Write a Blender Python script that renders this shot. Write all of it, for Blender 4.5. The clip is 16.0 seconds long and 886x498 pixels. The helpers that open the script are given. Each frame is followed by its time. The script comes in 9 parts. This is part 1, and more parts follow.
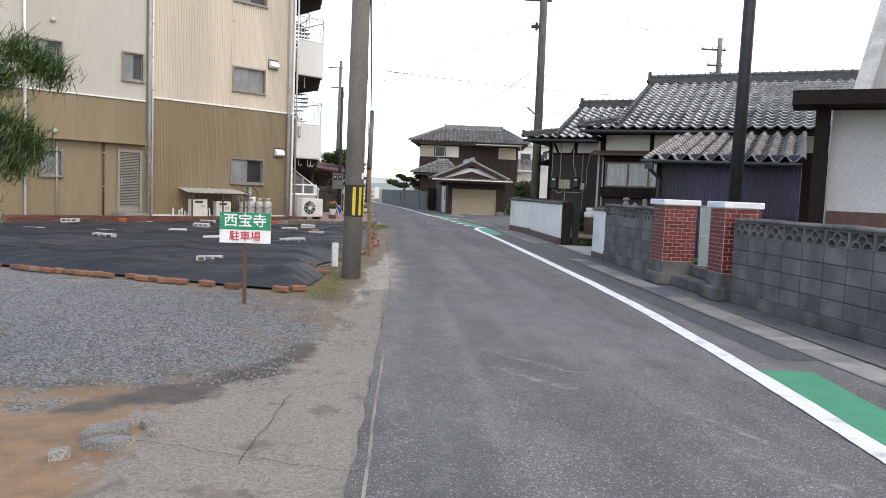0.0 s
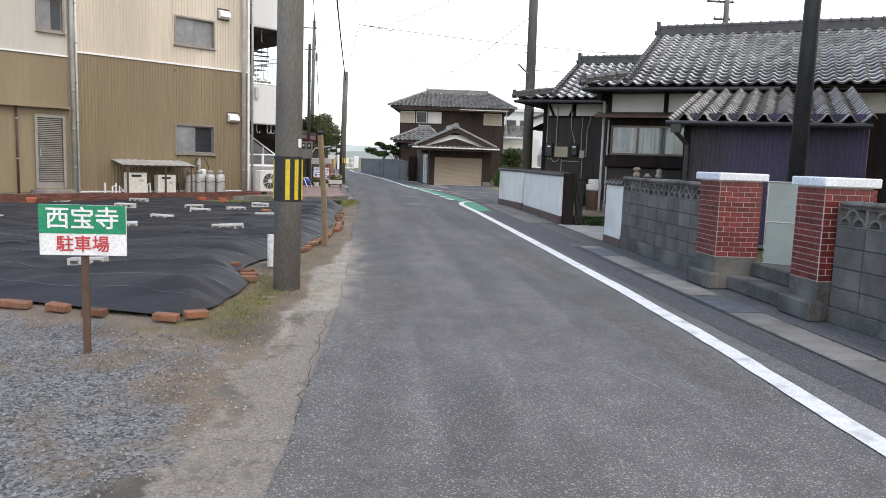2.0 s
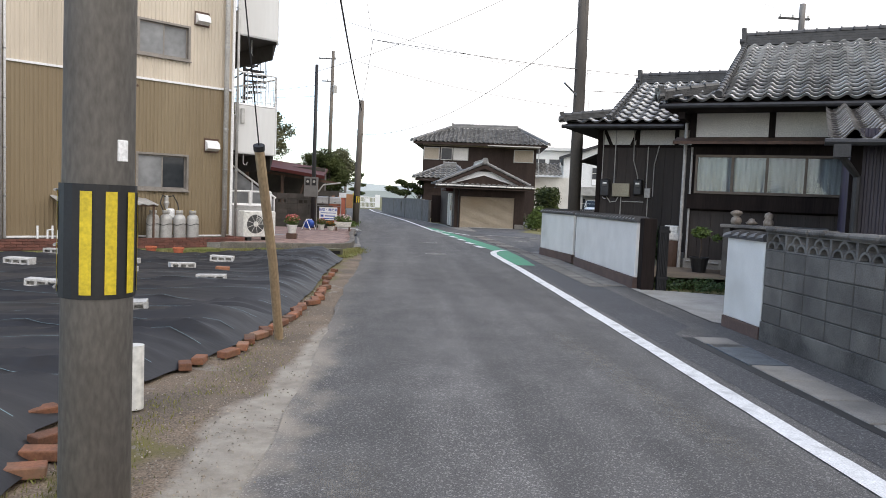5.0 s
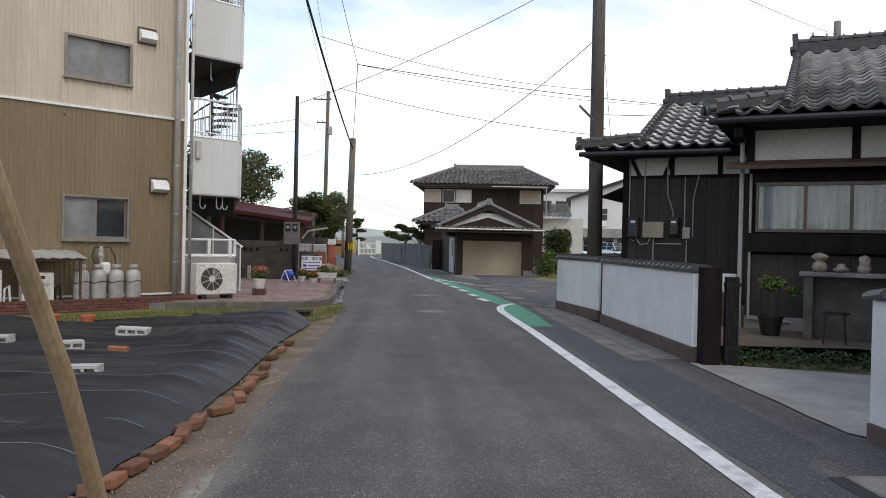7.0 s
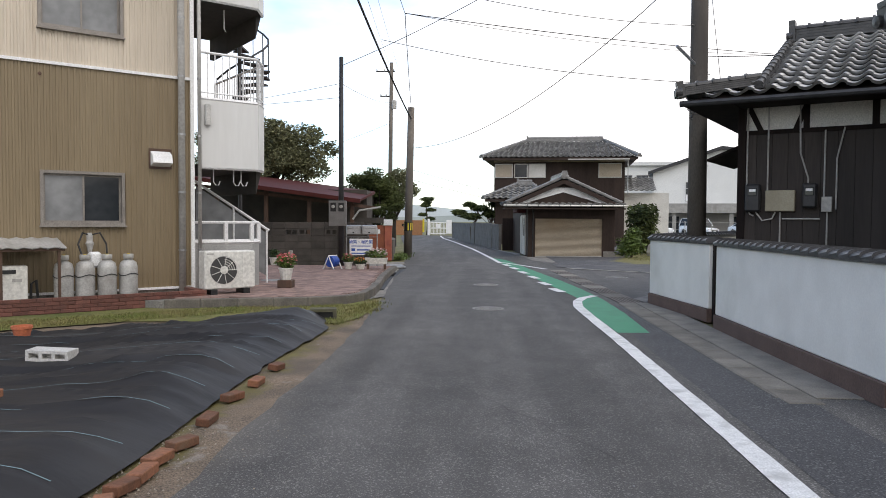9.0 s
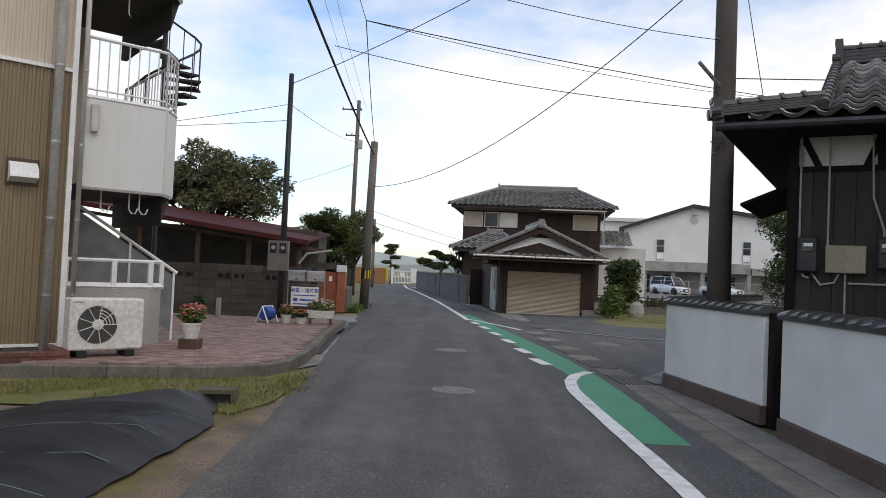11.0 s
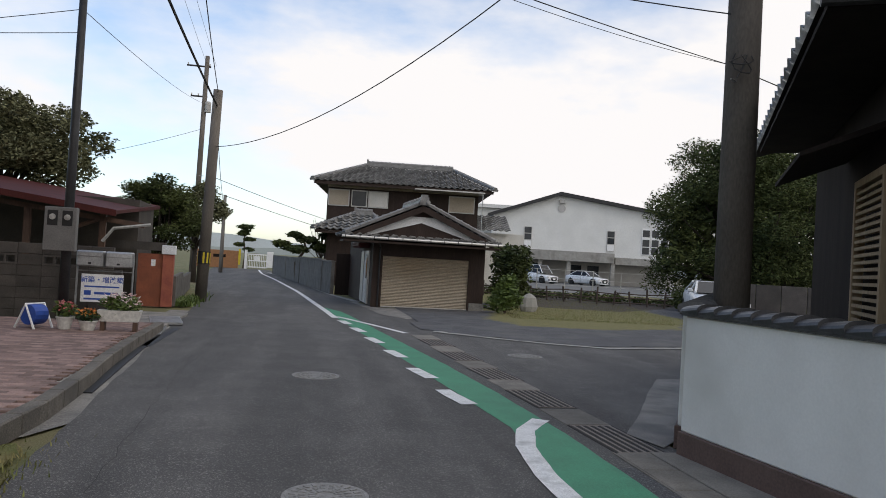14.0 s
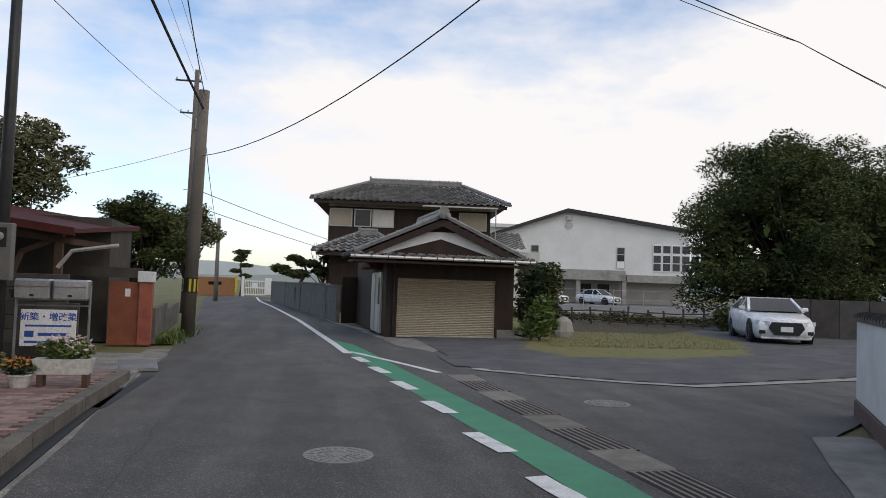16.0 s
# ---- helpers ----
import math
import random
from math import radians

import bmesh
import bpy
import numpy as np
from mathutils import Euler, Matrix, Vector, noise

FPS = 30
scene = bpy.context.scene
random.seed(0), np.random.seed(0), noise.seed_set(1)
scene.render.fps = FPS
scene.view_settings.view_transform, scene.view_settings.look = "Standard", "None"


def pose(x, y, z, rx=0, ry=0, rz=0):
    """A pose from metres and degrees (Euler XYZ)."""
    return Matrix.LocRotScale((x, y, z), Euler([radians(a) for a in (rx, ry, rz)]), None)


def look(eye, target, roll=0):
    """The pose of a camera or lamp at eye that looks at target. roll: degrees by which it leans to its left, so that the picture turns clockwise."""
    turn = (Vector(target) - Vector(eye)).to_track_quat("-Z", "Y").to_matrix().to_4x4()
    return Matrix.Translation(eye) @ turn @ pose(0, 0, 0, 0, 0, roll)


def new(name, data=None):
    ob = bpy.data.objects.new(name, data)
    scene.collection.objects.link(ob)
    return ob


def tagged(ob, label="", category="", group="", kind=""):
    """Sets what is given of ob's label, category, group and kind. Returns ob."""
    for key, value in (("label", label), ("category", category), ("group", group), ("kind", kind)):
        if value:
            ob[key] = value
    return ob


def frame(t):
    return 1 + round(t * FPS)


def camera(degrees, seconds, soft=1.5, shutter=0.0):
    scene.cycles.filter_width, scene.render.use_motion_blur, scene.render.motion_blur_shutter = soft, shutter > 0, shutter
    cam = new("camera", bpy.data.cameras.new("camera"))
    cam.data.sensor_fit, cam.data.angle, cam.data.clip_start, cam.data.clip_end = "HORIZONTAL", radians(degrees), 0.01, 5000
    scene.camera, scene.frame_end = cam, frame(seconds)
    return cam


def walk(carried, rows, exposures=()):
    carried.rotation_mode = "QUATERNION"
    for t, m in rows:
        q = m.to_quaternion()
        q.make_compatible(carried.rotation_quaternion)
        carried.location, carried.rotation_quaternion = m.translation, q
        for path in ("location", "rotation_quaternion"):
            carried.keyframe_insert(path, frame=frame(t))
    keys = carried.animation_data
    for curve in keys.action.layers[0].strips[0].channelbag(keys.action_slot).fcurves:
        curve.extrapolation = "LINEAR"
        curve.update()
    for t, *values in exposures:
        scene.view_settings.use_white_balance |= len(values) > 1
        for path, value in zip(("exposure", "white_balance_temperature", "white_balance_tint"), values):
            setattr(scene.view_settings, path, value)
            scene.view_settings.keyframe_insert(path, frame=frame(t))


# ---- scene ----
cam = camera(61.9, 16.0, soft=0.9)
METRES, EYE, TILT, LEAN, TURN = 25.862, 1.42, -0.45, 0.0, -4.5
ROWS = [
    (0.0, 0.0, 0.0, 0.0, 0.17, -4.07, -2.36),
    (0.5, 0.0013, 0.0315, 0.0012, 1.26, -3.88, -0.57),
    (1.0, 0.0017, 0.0646, 0.0023, 1.41, -4.59, -0.56),
    (1.5, 0.0033, 0.0967, 0.004, 1.15, -5.59, -1.11),
    (2.0, 0.0044, 0.1303, 0.0033, -1.09, -6.49, -1.94),
    (2.5, 0.005, 0.1603, 0.003, -2.03, -6.37, -2.98),
    (3.0, 0.004, 0.1931, 0.0031, 0.12, -4.44, -2.68),
    (3.5, 0.0043, 0.2255, 0.0024, 0.5, -5.27, -1.56),
    (4.0, 0.0047, 0.2577, 0.0028, 1.16, -4.83, 0.42),
    (4.5, 0.0057, 0.2892, 0.0037, 0.16, -4.18, -0.61),
    (5.0, 0.0049, 0.322, 0.0037, 0.87, -3.5, -2.3),
    (7.5, 0.0137, 0.4832, 0.0068, 1.41, 0.19, -1.16),
    (8.0, 0.0145, 0.5139, 0.0076, 1.48, 0.13, -1.68),
    (8.5, 0.018, 0.546, 0.0073, 5.96, -2.69, -0.92),
    (9.0, 0.0196, 0.5774, 0.0075, 7.25, -1.81, -0.43),
    (11.5, 0.007, 0.7331, 0.0086, 4.07, 2.31, -2.67),
    (12.0, 0.0032, 0.765, 0.0085, 2.47, 1.36, -1.04),
    (12.5, 0.0014, 0.7947, 0.0092, -3.16, 3.18, -2.82),
    (13.0, -0.0018, 0.8252, 0.0093, -4.23, 2.66, -2.16),
    (13.5, -0.0031, 0.8552, 0.0089, -5.47, 1.96, -2.85),
    (14.0, -0.006, 0.8806, 0.0093, -6.17, 1.5, -3.35),
    (14.5, -0.0079, 0.9085, 0.0096, -4.92, 1.15, -2.46),
    (15.0, -0.0111, 0.937, 0.0095, -5.04, 1.74, -1.35),
    (15.5, -0.0149, 0.968, 0.0083, -5.64, 4.24, -1.32),
    (16.0, -0.0198, 0.9968, 0.0082, -6.26, 3.23, -1.88),
]
walk(cam, [(t, pose(0, 0, EYE, TILT, LEAN, TURN) @ pose(METRES * x, METRES * y, METRES * z, 90 + pitch, roll, yaw)) for t, x, y, z, yaw, pitch, roll in ROWS],
     [(0.0, -0.15), (0.7, -0.32), (1.2, -0.28), (2.0, -0.12), (3.0, -0.20), (4.0, -0.10), (5.0, -0.22), (7.5, -0.82), (8.5, -0.62), (9.0, -0.52), (11.5, -1.04), (12.5, -1.04), (13.5, -1.10), (16.0, -1.15)])

# ---- world and sun ----
world = bpy.data.worlds.new("world")
scene.world = world
world.use_nodes = True
wn, wl = world.node_tree.nodes, world.node_tree.links
sky = wn.new("ShaderNodeTexSky")
sky.sky_type, sky.sun_disc = 'NISHITA', False
sky.sun_elevation, sky.sun_rotation = radians(48), radians(150)
sky.air_density, sky.dust_density, sky.ozone_density = 1.0, 1.0, 1.5
# a bright layer of thin cloud with gaps
wco = wn.new("ShaderNodeTexCoord")
wst = wn.new("ShaderNodeMapping")
wst.inputs["Scale"].default_value = (1.0, 1.0, 2.6)
wst.inputs["Location"].default_value = (0.35, 0.1, 0.0)
wno = wn.new("ShaderNodeTexNoise")
wno.inputs["Scale"].default_value, wno.inputs["Detail"].default_value, wno.inputs["Roughness"].default_value = 1.7, 9, 0.55
wmr = wn.new("ShaderNodeMapRange")
wmr.inputs[1].default_value, wmr.inputs[2].default_value, wmr.inputs[3].default_value = 0.33, 0.50, 0.0
wmx = wn.new("ShaderNodeMix")
wmx.data_type = 'RGBA'
wmx.inputs[7].default_value = (14.4, 14.0, 13.95, 1)
wl.new(wco.outputs["Generated"], wst.inputs[0])
wl.new(wst.outputs[0], wno.inputs["Vector"])
# the gaps lie towards the west
wdt = wn.new("ShaderNodeVectorMath")
wdt.operation = 'DOT_PRODUCT'
wdt.inputs[1].default_value = (0.30, -0.10, -0.16)
wl.new(wco.outputs["Generated"], wdt.inputs[0])
wad = wn.new("ShaderNodeMath")
wl.new(wno.outputs[0], wad.inputs[0])
wl.new(wdt.outputs["Value"], wad.inputs[1])
wof = wn.new("ShaderNodeMath")
wof.inputs[1].default_value = 0.082
wl.new(wad.outputs[0], wof.inputs[0])
wl.new(wof.outputs[0], wmr.inputs[0])
wl.new(wmr.outputs[0], wmx.inputs[0])
# hazy bright blue in the gaps
wsc = wn.new("ShaderNodeVectorMath")
wsc.operation = 'SCALE'
wsc.inputs[3].default_value = 2.9
wl.new(sky.outputs[0], wsc.inputs[0])
wl.new(wsc.outputs[0], wmx.inputs[6])
wl.new(wmx.outputs[2], wn["Background"].inputs[0])
wn["Background"].inputs[1].default_value = 0.15
sun = new("sun", bpy.data.lights.new("sun", 'SUN'))
sun.data.energy, sun.data.angle, sun.data.color = 0.85, radians(14), (1.0, 0.96, 0.90)
sun.matrix_world = look((6, -12, 15), (0, 0, 0))


# ---- mesh helpers ----
class Shape:
    """Vertices and faces of one mesh in the making."""

    def __init__(self):
        self.v, self.f = [], []

    def add(self, vs, fs, m=None):
        n = len(self.v)
        self.v += [tuple(m @ Vector(p)) for p in vs] if m else [tuple(p) for p in vs]
        self.f += [tuple(n + i for i in f) for f in fs]
        return self

    def box(self, x0, x1, y0, y1, z0, z1, m=None):
        vs = [(x, y, z) for z in (z0, z1) for y in (y0, y1) for x in (x0, x1)]
        return self.add(vs, [(0, 2, 3, 1), (4, 5, 7, 6), (0, 1, 5, 4), (2, 6, 7, 3), (0, 4, 6, 2), (1, 3, 7, 5)], m)

    def bbox(self, x0, x1, y0, y1, z0, z1, b=0.01, m=None):
        """A box whose edges are bevelled by b."""
        vs, xs, ys, zs = [], (x0, x1), (y0, y1), (z0, z1)
        s = (1, -1)
        for k in (0, 1):
            for j in (0, 1):
                for i in (0, 1):
                    vs += [(xs[i], ys[j] + s[j] * b, zs[k] + s[k] * b), (xs[i] + s[i] * b, ys[j], zs[k] + s[k] * b), (xs[i] + s[i] * b, ys[j] + s[j] * b, zs[k])]

        def c(i, j, k, a):
            return ((k * 2 + j) * 2 + i) * 3 + a
        fs = []
        for a in range(3):
            for e in (0, 1):
                q = []
                for p, r in ((0, 0), (1, 0), (1, 1), (0, 1)):
                    t = [0, 0, 0]
                    t[a], t[(a + 1) % 3], t[(a + 2) % 3] = e, p, r
                    q.append(c(*t, a))
                fs.append(tuple(q if e else q[::-1]))
        for a in range(3):
            b1, b2 = (a + 1) % 3, (a + 2) % 3
            for p in (0, 1):
                for r in (0, 1):
                    t0, t1 = [0, 0, 0], [0, 0, 0]
                    t1[a] = 1
                    t0[b1] = t1[b1] = p
                    t0[b2] = t1[b2] = r
                    fs.append((c(*t0, b1), c(*t1, b1), c(*t1, b2), c(*t0, b2)))
        for k in (0, 1):
            for j in (0, 1):
                for i in (0, 1):
                    fs.append((c(i, j, k, 0), c(i, j, k, 1), c(i, j, k, 2)))
        return self.add(vs, fs, m)

    def prism(self, pts, z0, z1, m=None):
        """An upright prism over a polygon of (x, y)."""
        n = len(pts)
        vs = [(x, y, z0) for x, y in pts] + [(x, y, z1) for x, y in pts]
        fs = [tuple(range(n))[::-1], tuple(range(n, 2 * n))] + [(i, (i + 1) % n, n + (i + 1) % n, n + i) for i in range(n)]
        return self.add(vs, fs, m)

    def tube(self, pts, r, n=8, cap=True, r1=None):
        """A round tube along a line of points."""
        pts = [Vector(p) for p in pts]
        r1 = r if r1 is None else r1
        vs, fs = [], []
        ref = None
        for i, p in enumerate(pts):
            d = (pts[min(i + 1, len(pts) - 1)] - pts[max(i - 1, 0)]).normalized()
            if ref is None:
                ref = Vector((0, 0, 1)) if abs(d.z) < 0.9 else Vector((1, 0, 0))
            a = d.cross(ref).normalized()
            b = d.cross(a).normalized()
            ref = -b if abs(d.dot(ref)) > 0.98 else ref
            rr = r + (r1 - r) * i / max(1, len(pts) - 1)
            vs += [p + rr * (math.cos(2 * math.pi * k / n) * a + math.sin(2 * math.pi * k / n) * b) for k in range(n)]
        for i in range(len(pts) - 1):
            fs += [(i * n + k, i * n + (k + 1) % n, (i + 1) * n + (k + 1) % n, (i + 1) * n + k) for k in range(n)]
        if cap:
            fs += [tuple(range(n)), tuple(range((len(pts) - 1) * n, len(pts) * n))[::-1]]
        return self.add(vs, fs)

    def lathe(self, prof, n=16, m=None):
        """A turned form round z from (radius, z) pairs."""
        vs = [(r * math.cos(2 * math.pi * k / n), r * math.sin(2 * math.pi * k / n), z) for r, z in prof for k in range(n)]
        fs = [(i * n + k, i * n + (k + 1) % n, (i + 1) * n + (k + 1) % n, (i + 1) * n + k) for i in range(len(prof) - 1) for k in range(n)]
        fs += [tuple(range(n))[::-1], tuple(range((len(prof) - 1) * n, len(prof) * n))]
        return self.add(vs, fs, m)

    def mesh(self, name, material, smooth=False):
        me = bpy.data.meshes.new(name)
        me.from_pydata(self.v, [], self.f)
        bm = bmesh.new()
        bm.from_mesh(me)
        bmesh.ops.recalc_face_normals(bm, faces=bm.faces)
        bm.to_mesh(me)
        bm.free()
        if smooth:
            me.polygons.foreach_set("use_smooth", [True] * len(me.polygons))
        me.materials.append(material)
        return me


def part(name, shape, material, parent=None, label="", m=None, smooth=False):
    """One mesh object, under a thing where parent is given."""
    ob = new(name, shape if isinstance(shape, bpy.types.Mesh) else shape.mesh(name, material, smooth))
    if parent:
        ob.parent = parent
    if m is not None:
        ob.matrix_basis = m
    return tagged(ob, label)


def thing(name, label, category, m=None, group="", kind=""):
    """An Empty at the base of a thing made of parts."""
    ob = new(name)
    ob.empty_display_size = 0.1
    if m is not None:
        ob.matrix_basis = m
    return tagged(ob, label, category, group, kind)


def turned(x, y, deg, z=0.0):
    return pose(x, y, z, 0, 0, deg)


# ---- materials ----
def mat(name, c1, c2=None, rough=0.8, metal=0.0, scale=6.0, fine=60.0, bump=0.15, c3=None, dist=0.01, stretch=(1, 1, 1), island=0.0, objrand=0.0, spec=0.5, grain=0.18):
    """A surface of two colours mixed by a coarse noise, with a fine grain, an optional stain colour and relief."""
    m = bpy.data.materials.new(name)
    m.use_nodes = True
    n, l = m.node_tree.nodes, m.node_tree.links
    p = n["Principled BSDF"]
    p.inputs["Roughness"].default_value, p.inputs["Metallic"].default_value = rough, metal
    p.inputs["Specular IOR Level"].default_value = spec
    geo = n.new("ShaderNodeNewGeometry")
    mp = n.new("ShaderNodeVectorMath")
    mp.operation = 'MULTIPLY'
    mp.inputs[1].default_value = stretch
    l.new(geo.outputs["Position"], mp.inputs[0])
    a, b = n.new("ShaderNodeTexNoise"), n.new("ShaderNodeTexNoise")
    a.inputs["Scale"].default_value, a.inputs["Detail"].default_value = scale, 6
    b.inputs["Scale"].default_value, b.inputs["Detail"].default_value = fine, 3
    l.new(mp.outputs[0], a.inputs["Vector"])
    l.new(mp.outputs[0], b.inputs["Vector"])
    c2 = c2 or tuple(x * 0.8 for x in c1)

    def mix(fac, x, y, mode='MIX'):
        k = n.new("ShaderNodeMix")
        k.data_type, k.blend_type = 'RGBA', mode
        for i, val in ((0, fac), (6, x), (7, y)):
            if isinstance(val, bpy.types.NodeSocket):
                l.new(val, k.inputs[i])
            else:
                k.inputs[i].default_value = val if i == 0 else (*val, 1)
        return k.outputs[2]

    def ramp(src, lo, hi):
        k = n.new("ShaderNodeMapRange")
        k.inputs[1].default_value, k.inputs[2].default_value = lo, hi
        l.new(src, k.inputs[0])
        return k.outputs[0]
    col = mix(ramp(a.outputs[0], 0.35, 0.65), c1, c2)
    gr = n.new("ShaderNodeMapRange")
    gr.inputs[1].default_value, gr.inputs[2].default_value = 0.3, 0.7
    gr.inputs[3].default_value, gr.inputs[4].default_value = 1 - grain, 1 + grain
    l.new(b.outputs[0], gr.inputs[0])
    sc = n.new("ShaderNodeVectorMath")
    sc.operation = 'SCALE'
    l.new(col, sc.inputs[0])
    l.new(gr.outputs[0], sc.inputs[3])
    col = sc.outputs[0]
    if c3:
        s = n.new("ShaderNodeTexNoise")
        s.inputs["Scale"].default_value, s.inputs["Detail"].default_value = scale * 0.35, 8
        l.new(mp.outputs[0], s.inputs["Vector"])
        col = mix(ramp(s.outputs[0], 0.52, 0.72), col, c3)
    if island or objrand:
        src = n.new("ShaderNodeObjectInfo").outputs["Random"] if objrand else geo.outputs["Random Per Island"]
        k = n.new("ShaderNodeMapRange")
        amp = objrand or island
        k.inputs[3].default_value, k.inputs[4].default_value = 1 - amp, 1 + amp
        l.new(src, k.inputs[0])
        s2 = n.new("ShaderNodeVectorMath")
        s2.operation = 'SCALE'
        l.new(col, s2.inputs[0])
        l.new(k.outputs[0], s2.inputs[3])
        col = s2.outputs[0]
    l.new(col, p.inputs["Base Color"])
    if bump:
        bp = n.new("ShaderNodeBump")
        bp.inputs["Strength"].default_value, bp.inputs["Distance"].default_value = bump, dist
        l.new(b.outputs[0], bp.inputs["Height"])
        l.new(bp.outputs[0], p.inputs["Normal"])
    return m


def glass(name, tint=(0.9, 0.95, 0.95), rough=0.02):
    m = bpy.data.materials.new(name)
    m.use_nodes = True
    p = m.node_tree.nodes["Principled BSDF"]
    p.inputs["Base Color"].default_value = (*tint, 1)
    p.inputs["Transmission Weight"].default_value, p.inputs["Roughness"].default_value, p.inputs["IOR"].default_value = 1.0, rough, 1.45
    return m


def chips(m, scale, lo, colour):
    """Strew single pale stone chips over a surface."""
    n, l = m.node_tree.nodes, m.node_tree.links
    p = n["Principled BSDF"]
    src = p.inputs["Base Color"].links[0].from_socket
    geo, v = n.new("ShaderNodeNewGeometry"), n.new("ShaderNodeTexVoronoi")
    v.inputs["Scale"].default_value = scale
    sp, mr, mx = n.new("ShaderNodeSeparateColor"), n.new("ShaderNodeMapRange"), n.new("ShaderNodeMix")
    mr.inputs[1].default_value, mr.inputs[2].default_value, mr.inputs[4].default_value = lo, 1.0, 0.9
    mx.data_type = 'RGBA'
    mx.inputs[7].default_value = (*colour, 1)
    l.new(geo.outputs["Position"], v.inputs["Vector"])
    l.new(v.outputs["Color"], sp.inputs[0])
    l.new(sp.outputs[0], mr.inputs[0])
    l.new(mr.outputs[0], mx.inputs[0])
    l.new(src, mx.inputs[6])
    l.new(mx.outputs[2], p.inputs["Base Color"])
    return m


ASPHALT = chips(mat("asphalt", (0.097, 0.092, 0.088), (0.076, 0.072, 0.069), 0.85, scale=0.9, fine=130, bump=0.35, dist=0.006, c3=(0.118, 0.112, 0.107), grain=0.6), 120, 0.78, (0.27, 0.26, 0.24))


def worn_road(m):
    """Long pale wheel tracks, a drift of dust along the verge and a surface that darkens further up the lane."""
    n, l = m.node_tree.nodes, m.node_tree.links
    p = n["Principled BSDF"]
    src = p.inputs["Base Color"].links[0].from_socket
    geo, xyz = n.new("ShaderNodeNewGeometry"), n.new("ShaderNodeSeparateXYZ")
    l.new(geo.outputs["Position"], xyz.inputs[0])

    def rng(sock, a, b, c, d):
        k = n.new("ShaderNodeMapRange")
        k.interpolation_type = 'SMOOTHSTEP'
        for i, q in enumerate((a, b, c, d)):
            k.inputs[i + 1].default_value = q
        l.new(sock, k.inputs[0])
        return k.outputs[0]

    def maths(op, a, b):
        k = n.new("ShaderNodeMath")
        k.operation = op
        for i, q in enumerate((a, b)):
            if isinstance(q, bpy.types.NodeSocket):
                l.new(q, k.inputs[i])
            else:
                k.inputs[i].default_value = q
        return k.outputs[0]

    def cloud(scale, stretch, detail=5):
        v, t = n.new("ShaderNodeVectorMath"), n.new("ShaderNodeTexNoise")
        v.operation = 'MULTIPLY'
        v.inputs[1].default_value = stretch
        l.new(geo.outputs["Position"], v.inputs[0])
        l.new(v.outputs[0], t.inputs["Vector"])
        t.inputs["Scale"].default_value, t.inputs["Detail"].default_value = scale, detail
        return t.outputs[0]
    tracks = rng(cloud(1.6, (1, 0.07, 1)), 0.38, 0.62, 0.86, 1.16)
    mottle = rng(cloud(3.2, (1, 0.6, 1), 8), 0.35, 0.65, 0.90, 1.10)
    lane_tone = rng(xyz.outputs[1], 5.0, 24.0, 1.12, 0.80)
    sc = n.new("ShaderNodeVectorMath")
    sc.operation = 'SCALE'
    l.new(src, sc.inputs[0])
    l.new(maths('MULTIPLY', maths('MULTIPLY', tracks, mottle), lane_tone), sc.inputs[3])
    edge = maths('ADD', xyz.outputs[0], maths('MULTIPLY', cloud(2.6, (1, 0.7, 1), 7), 0.9))
    near = maths('MULTIPLY', rng(xyz.outputs[1], 9.5, 11.8, 0.0, 1.0), rng(xyz.outputs[1], 13.5, 18.0, 1.0, 0.12))
    near = maths('MULTIPLY', near, rng(xyz.outputs[1], 22.0, 26.0, 1.0, 0.0))
    dust = maths('MULTIPLY', rng(edge, 0.42, 0.86, 0.85, 0.0), near)
    mx = n.new("ShaderNodeMix")
    mx.data_type = 'RGBA'
    mx.inputs[7].default_value = (0.33, 0.285, 0.225, 1)
    l.new(dust, mx.inputs[0])
    l.new(sc.outputs[0], mx.inputs[6])
    l.new(mx.outputs[2], p.inputs["Base Color"])
    return m


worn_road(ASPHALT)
DIRT = mat("dirt", (0.20, 0.15, 0.10), (0.13, 0.10, 0.07), 0.95, scale=1.5, fine=50, bump=0.6, c3=(0.10, 0.10, 0.04))
WHITE_PAINT = mat("road_paint", (0.76, 0.76, 0.75), (0.66, 0.66, 0.65), 0.6, scale=12, fine=90, c3=(0.42, 0.42, 0.41), grain=0.2)
GREEN_PAINT = mat("green_paint", (0.05, 0.26, 0.14), (0.045, 0.22, 0.12), 0.7, scale=3, fine=90)
CONCRETE = mat("concrete", (0.36, 0.35, 0.32), (0.28, 0.27, 0.25), 0.9, scale=2.5, fine=60, bump=0.3, c3=(0.2, 0.19, 0.17))
CLADDING = mat("tan_cladding", (0.252, 0.197, 0.120), (0.215, 0.165, 0.098), 0.55, scale=1.3, fine=12, bump=0.0, stretch=(1, 1, 0.12), grain=0.06, c3=(0.205, 0.150, 0.086))
CREAM = mat("cream_cladding", (0.63, 0.555, 0.455), (0.575, 0.50, 0.405), 0.55, scale=1.3, fine=12, bump=0.0, stretch=(1, 1, 0.12), grain=0.05, c3=(0.45, 0.39, 0.31))
DARKWOOD = mat("charred_board", (0.023, 0.017, 0.015), (0.014, 0.0105, 0.0098), 0.85, scale=4, fine=40, stretch=(1, 1, 0.1), spec=0.14)
PLASTER = mat("plaster", (0.72, 0.70, 0.66), (0.64, 0.62, 0.58), 0.85, scale=1.5, fine=50, bump=0.1)
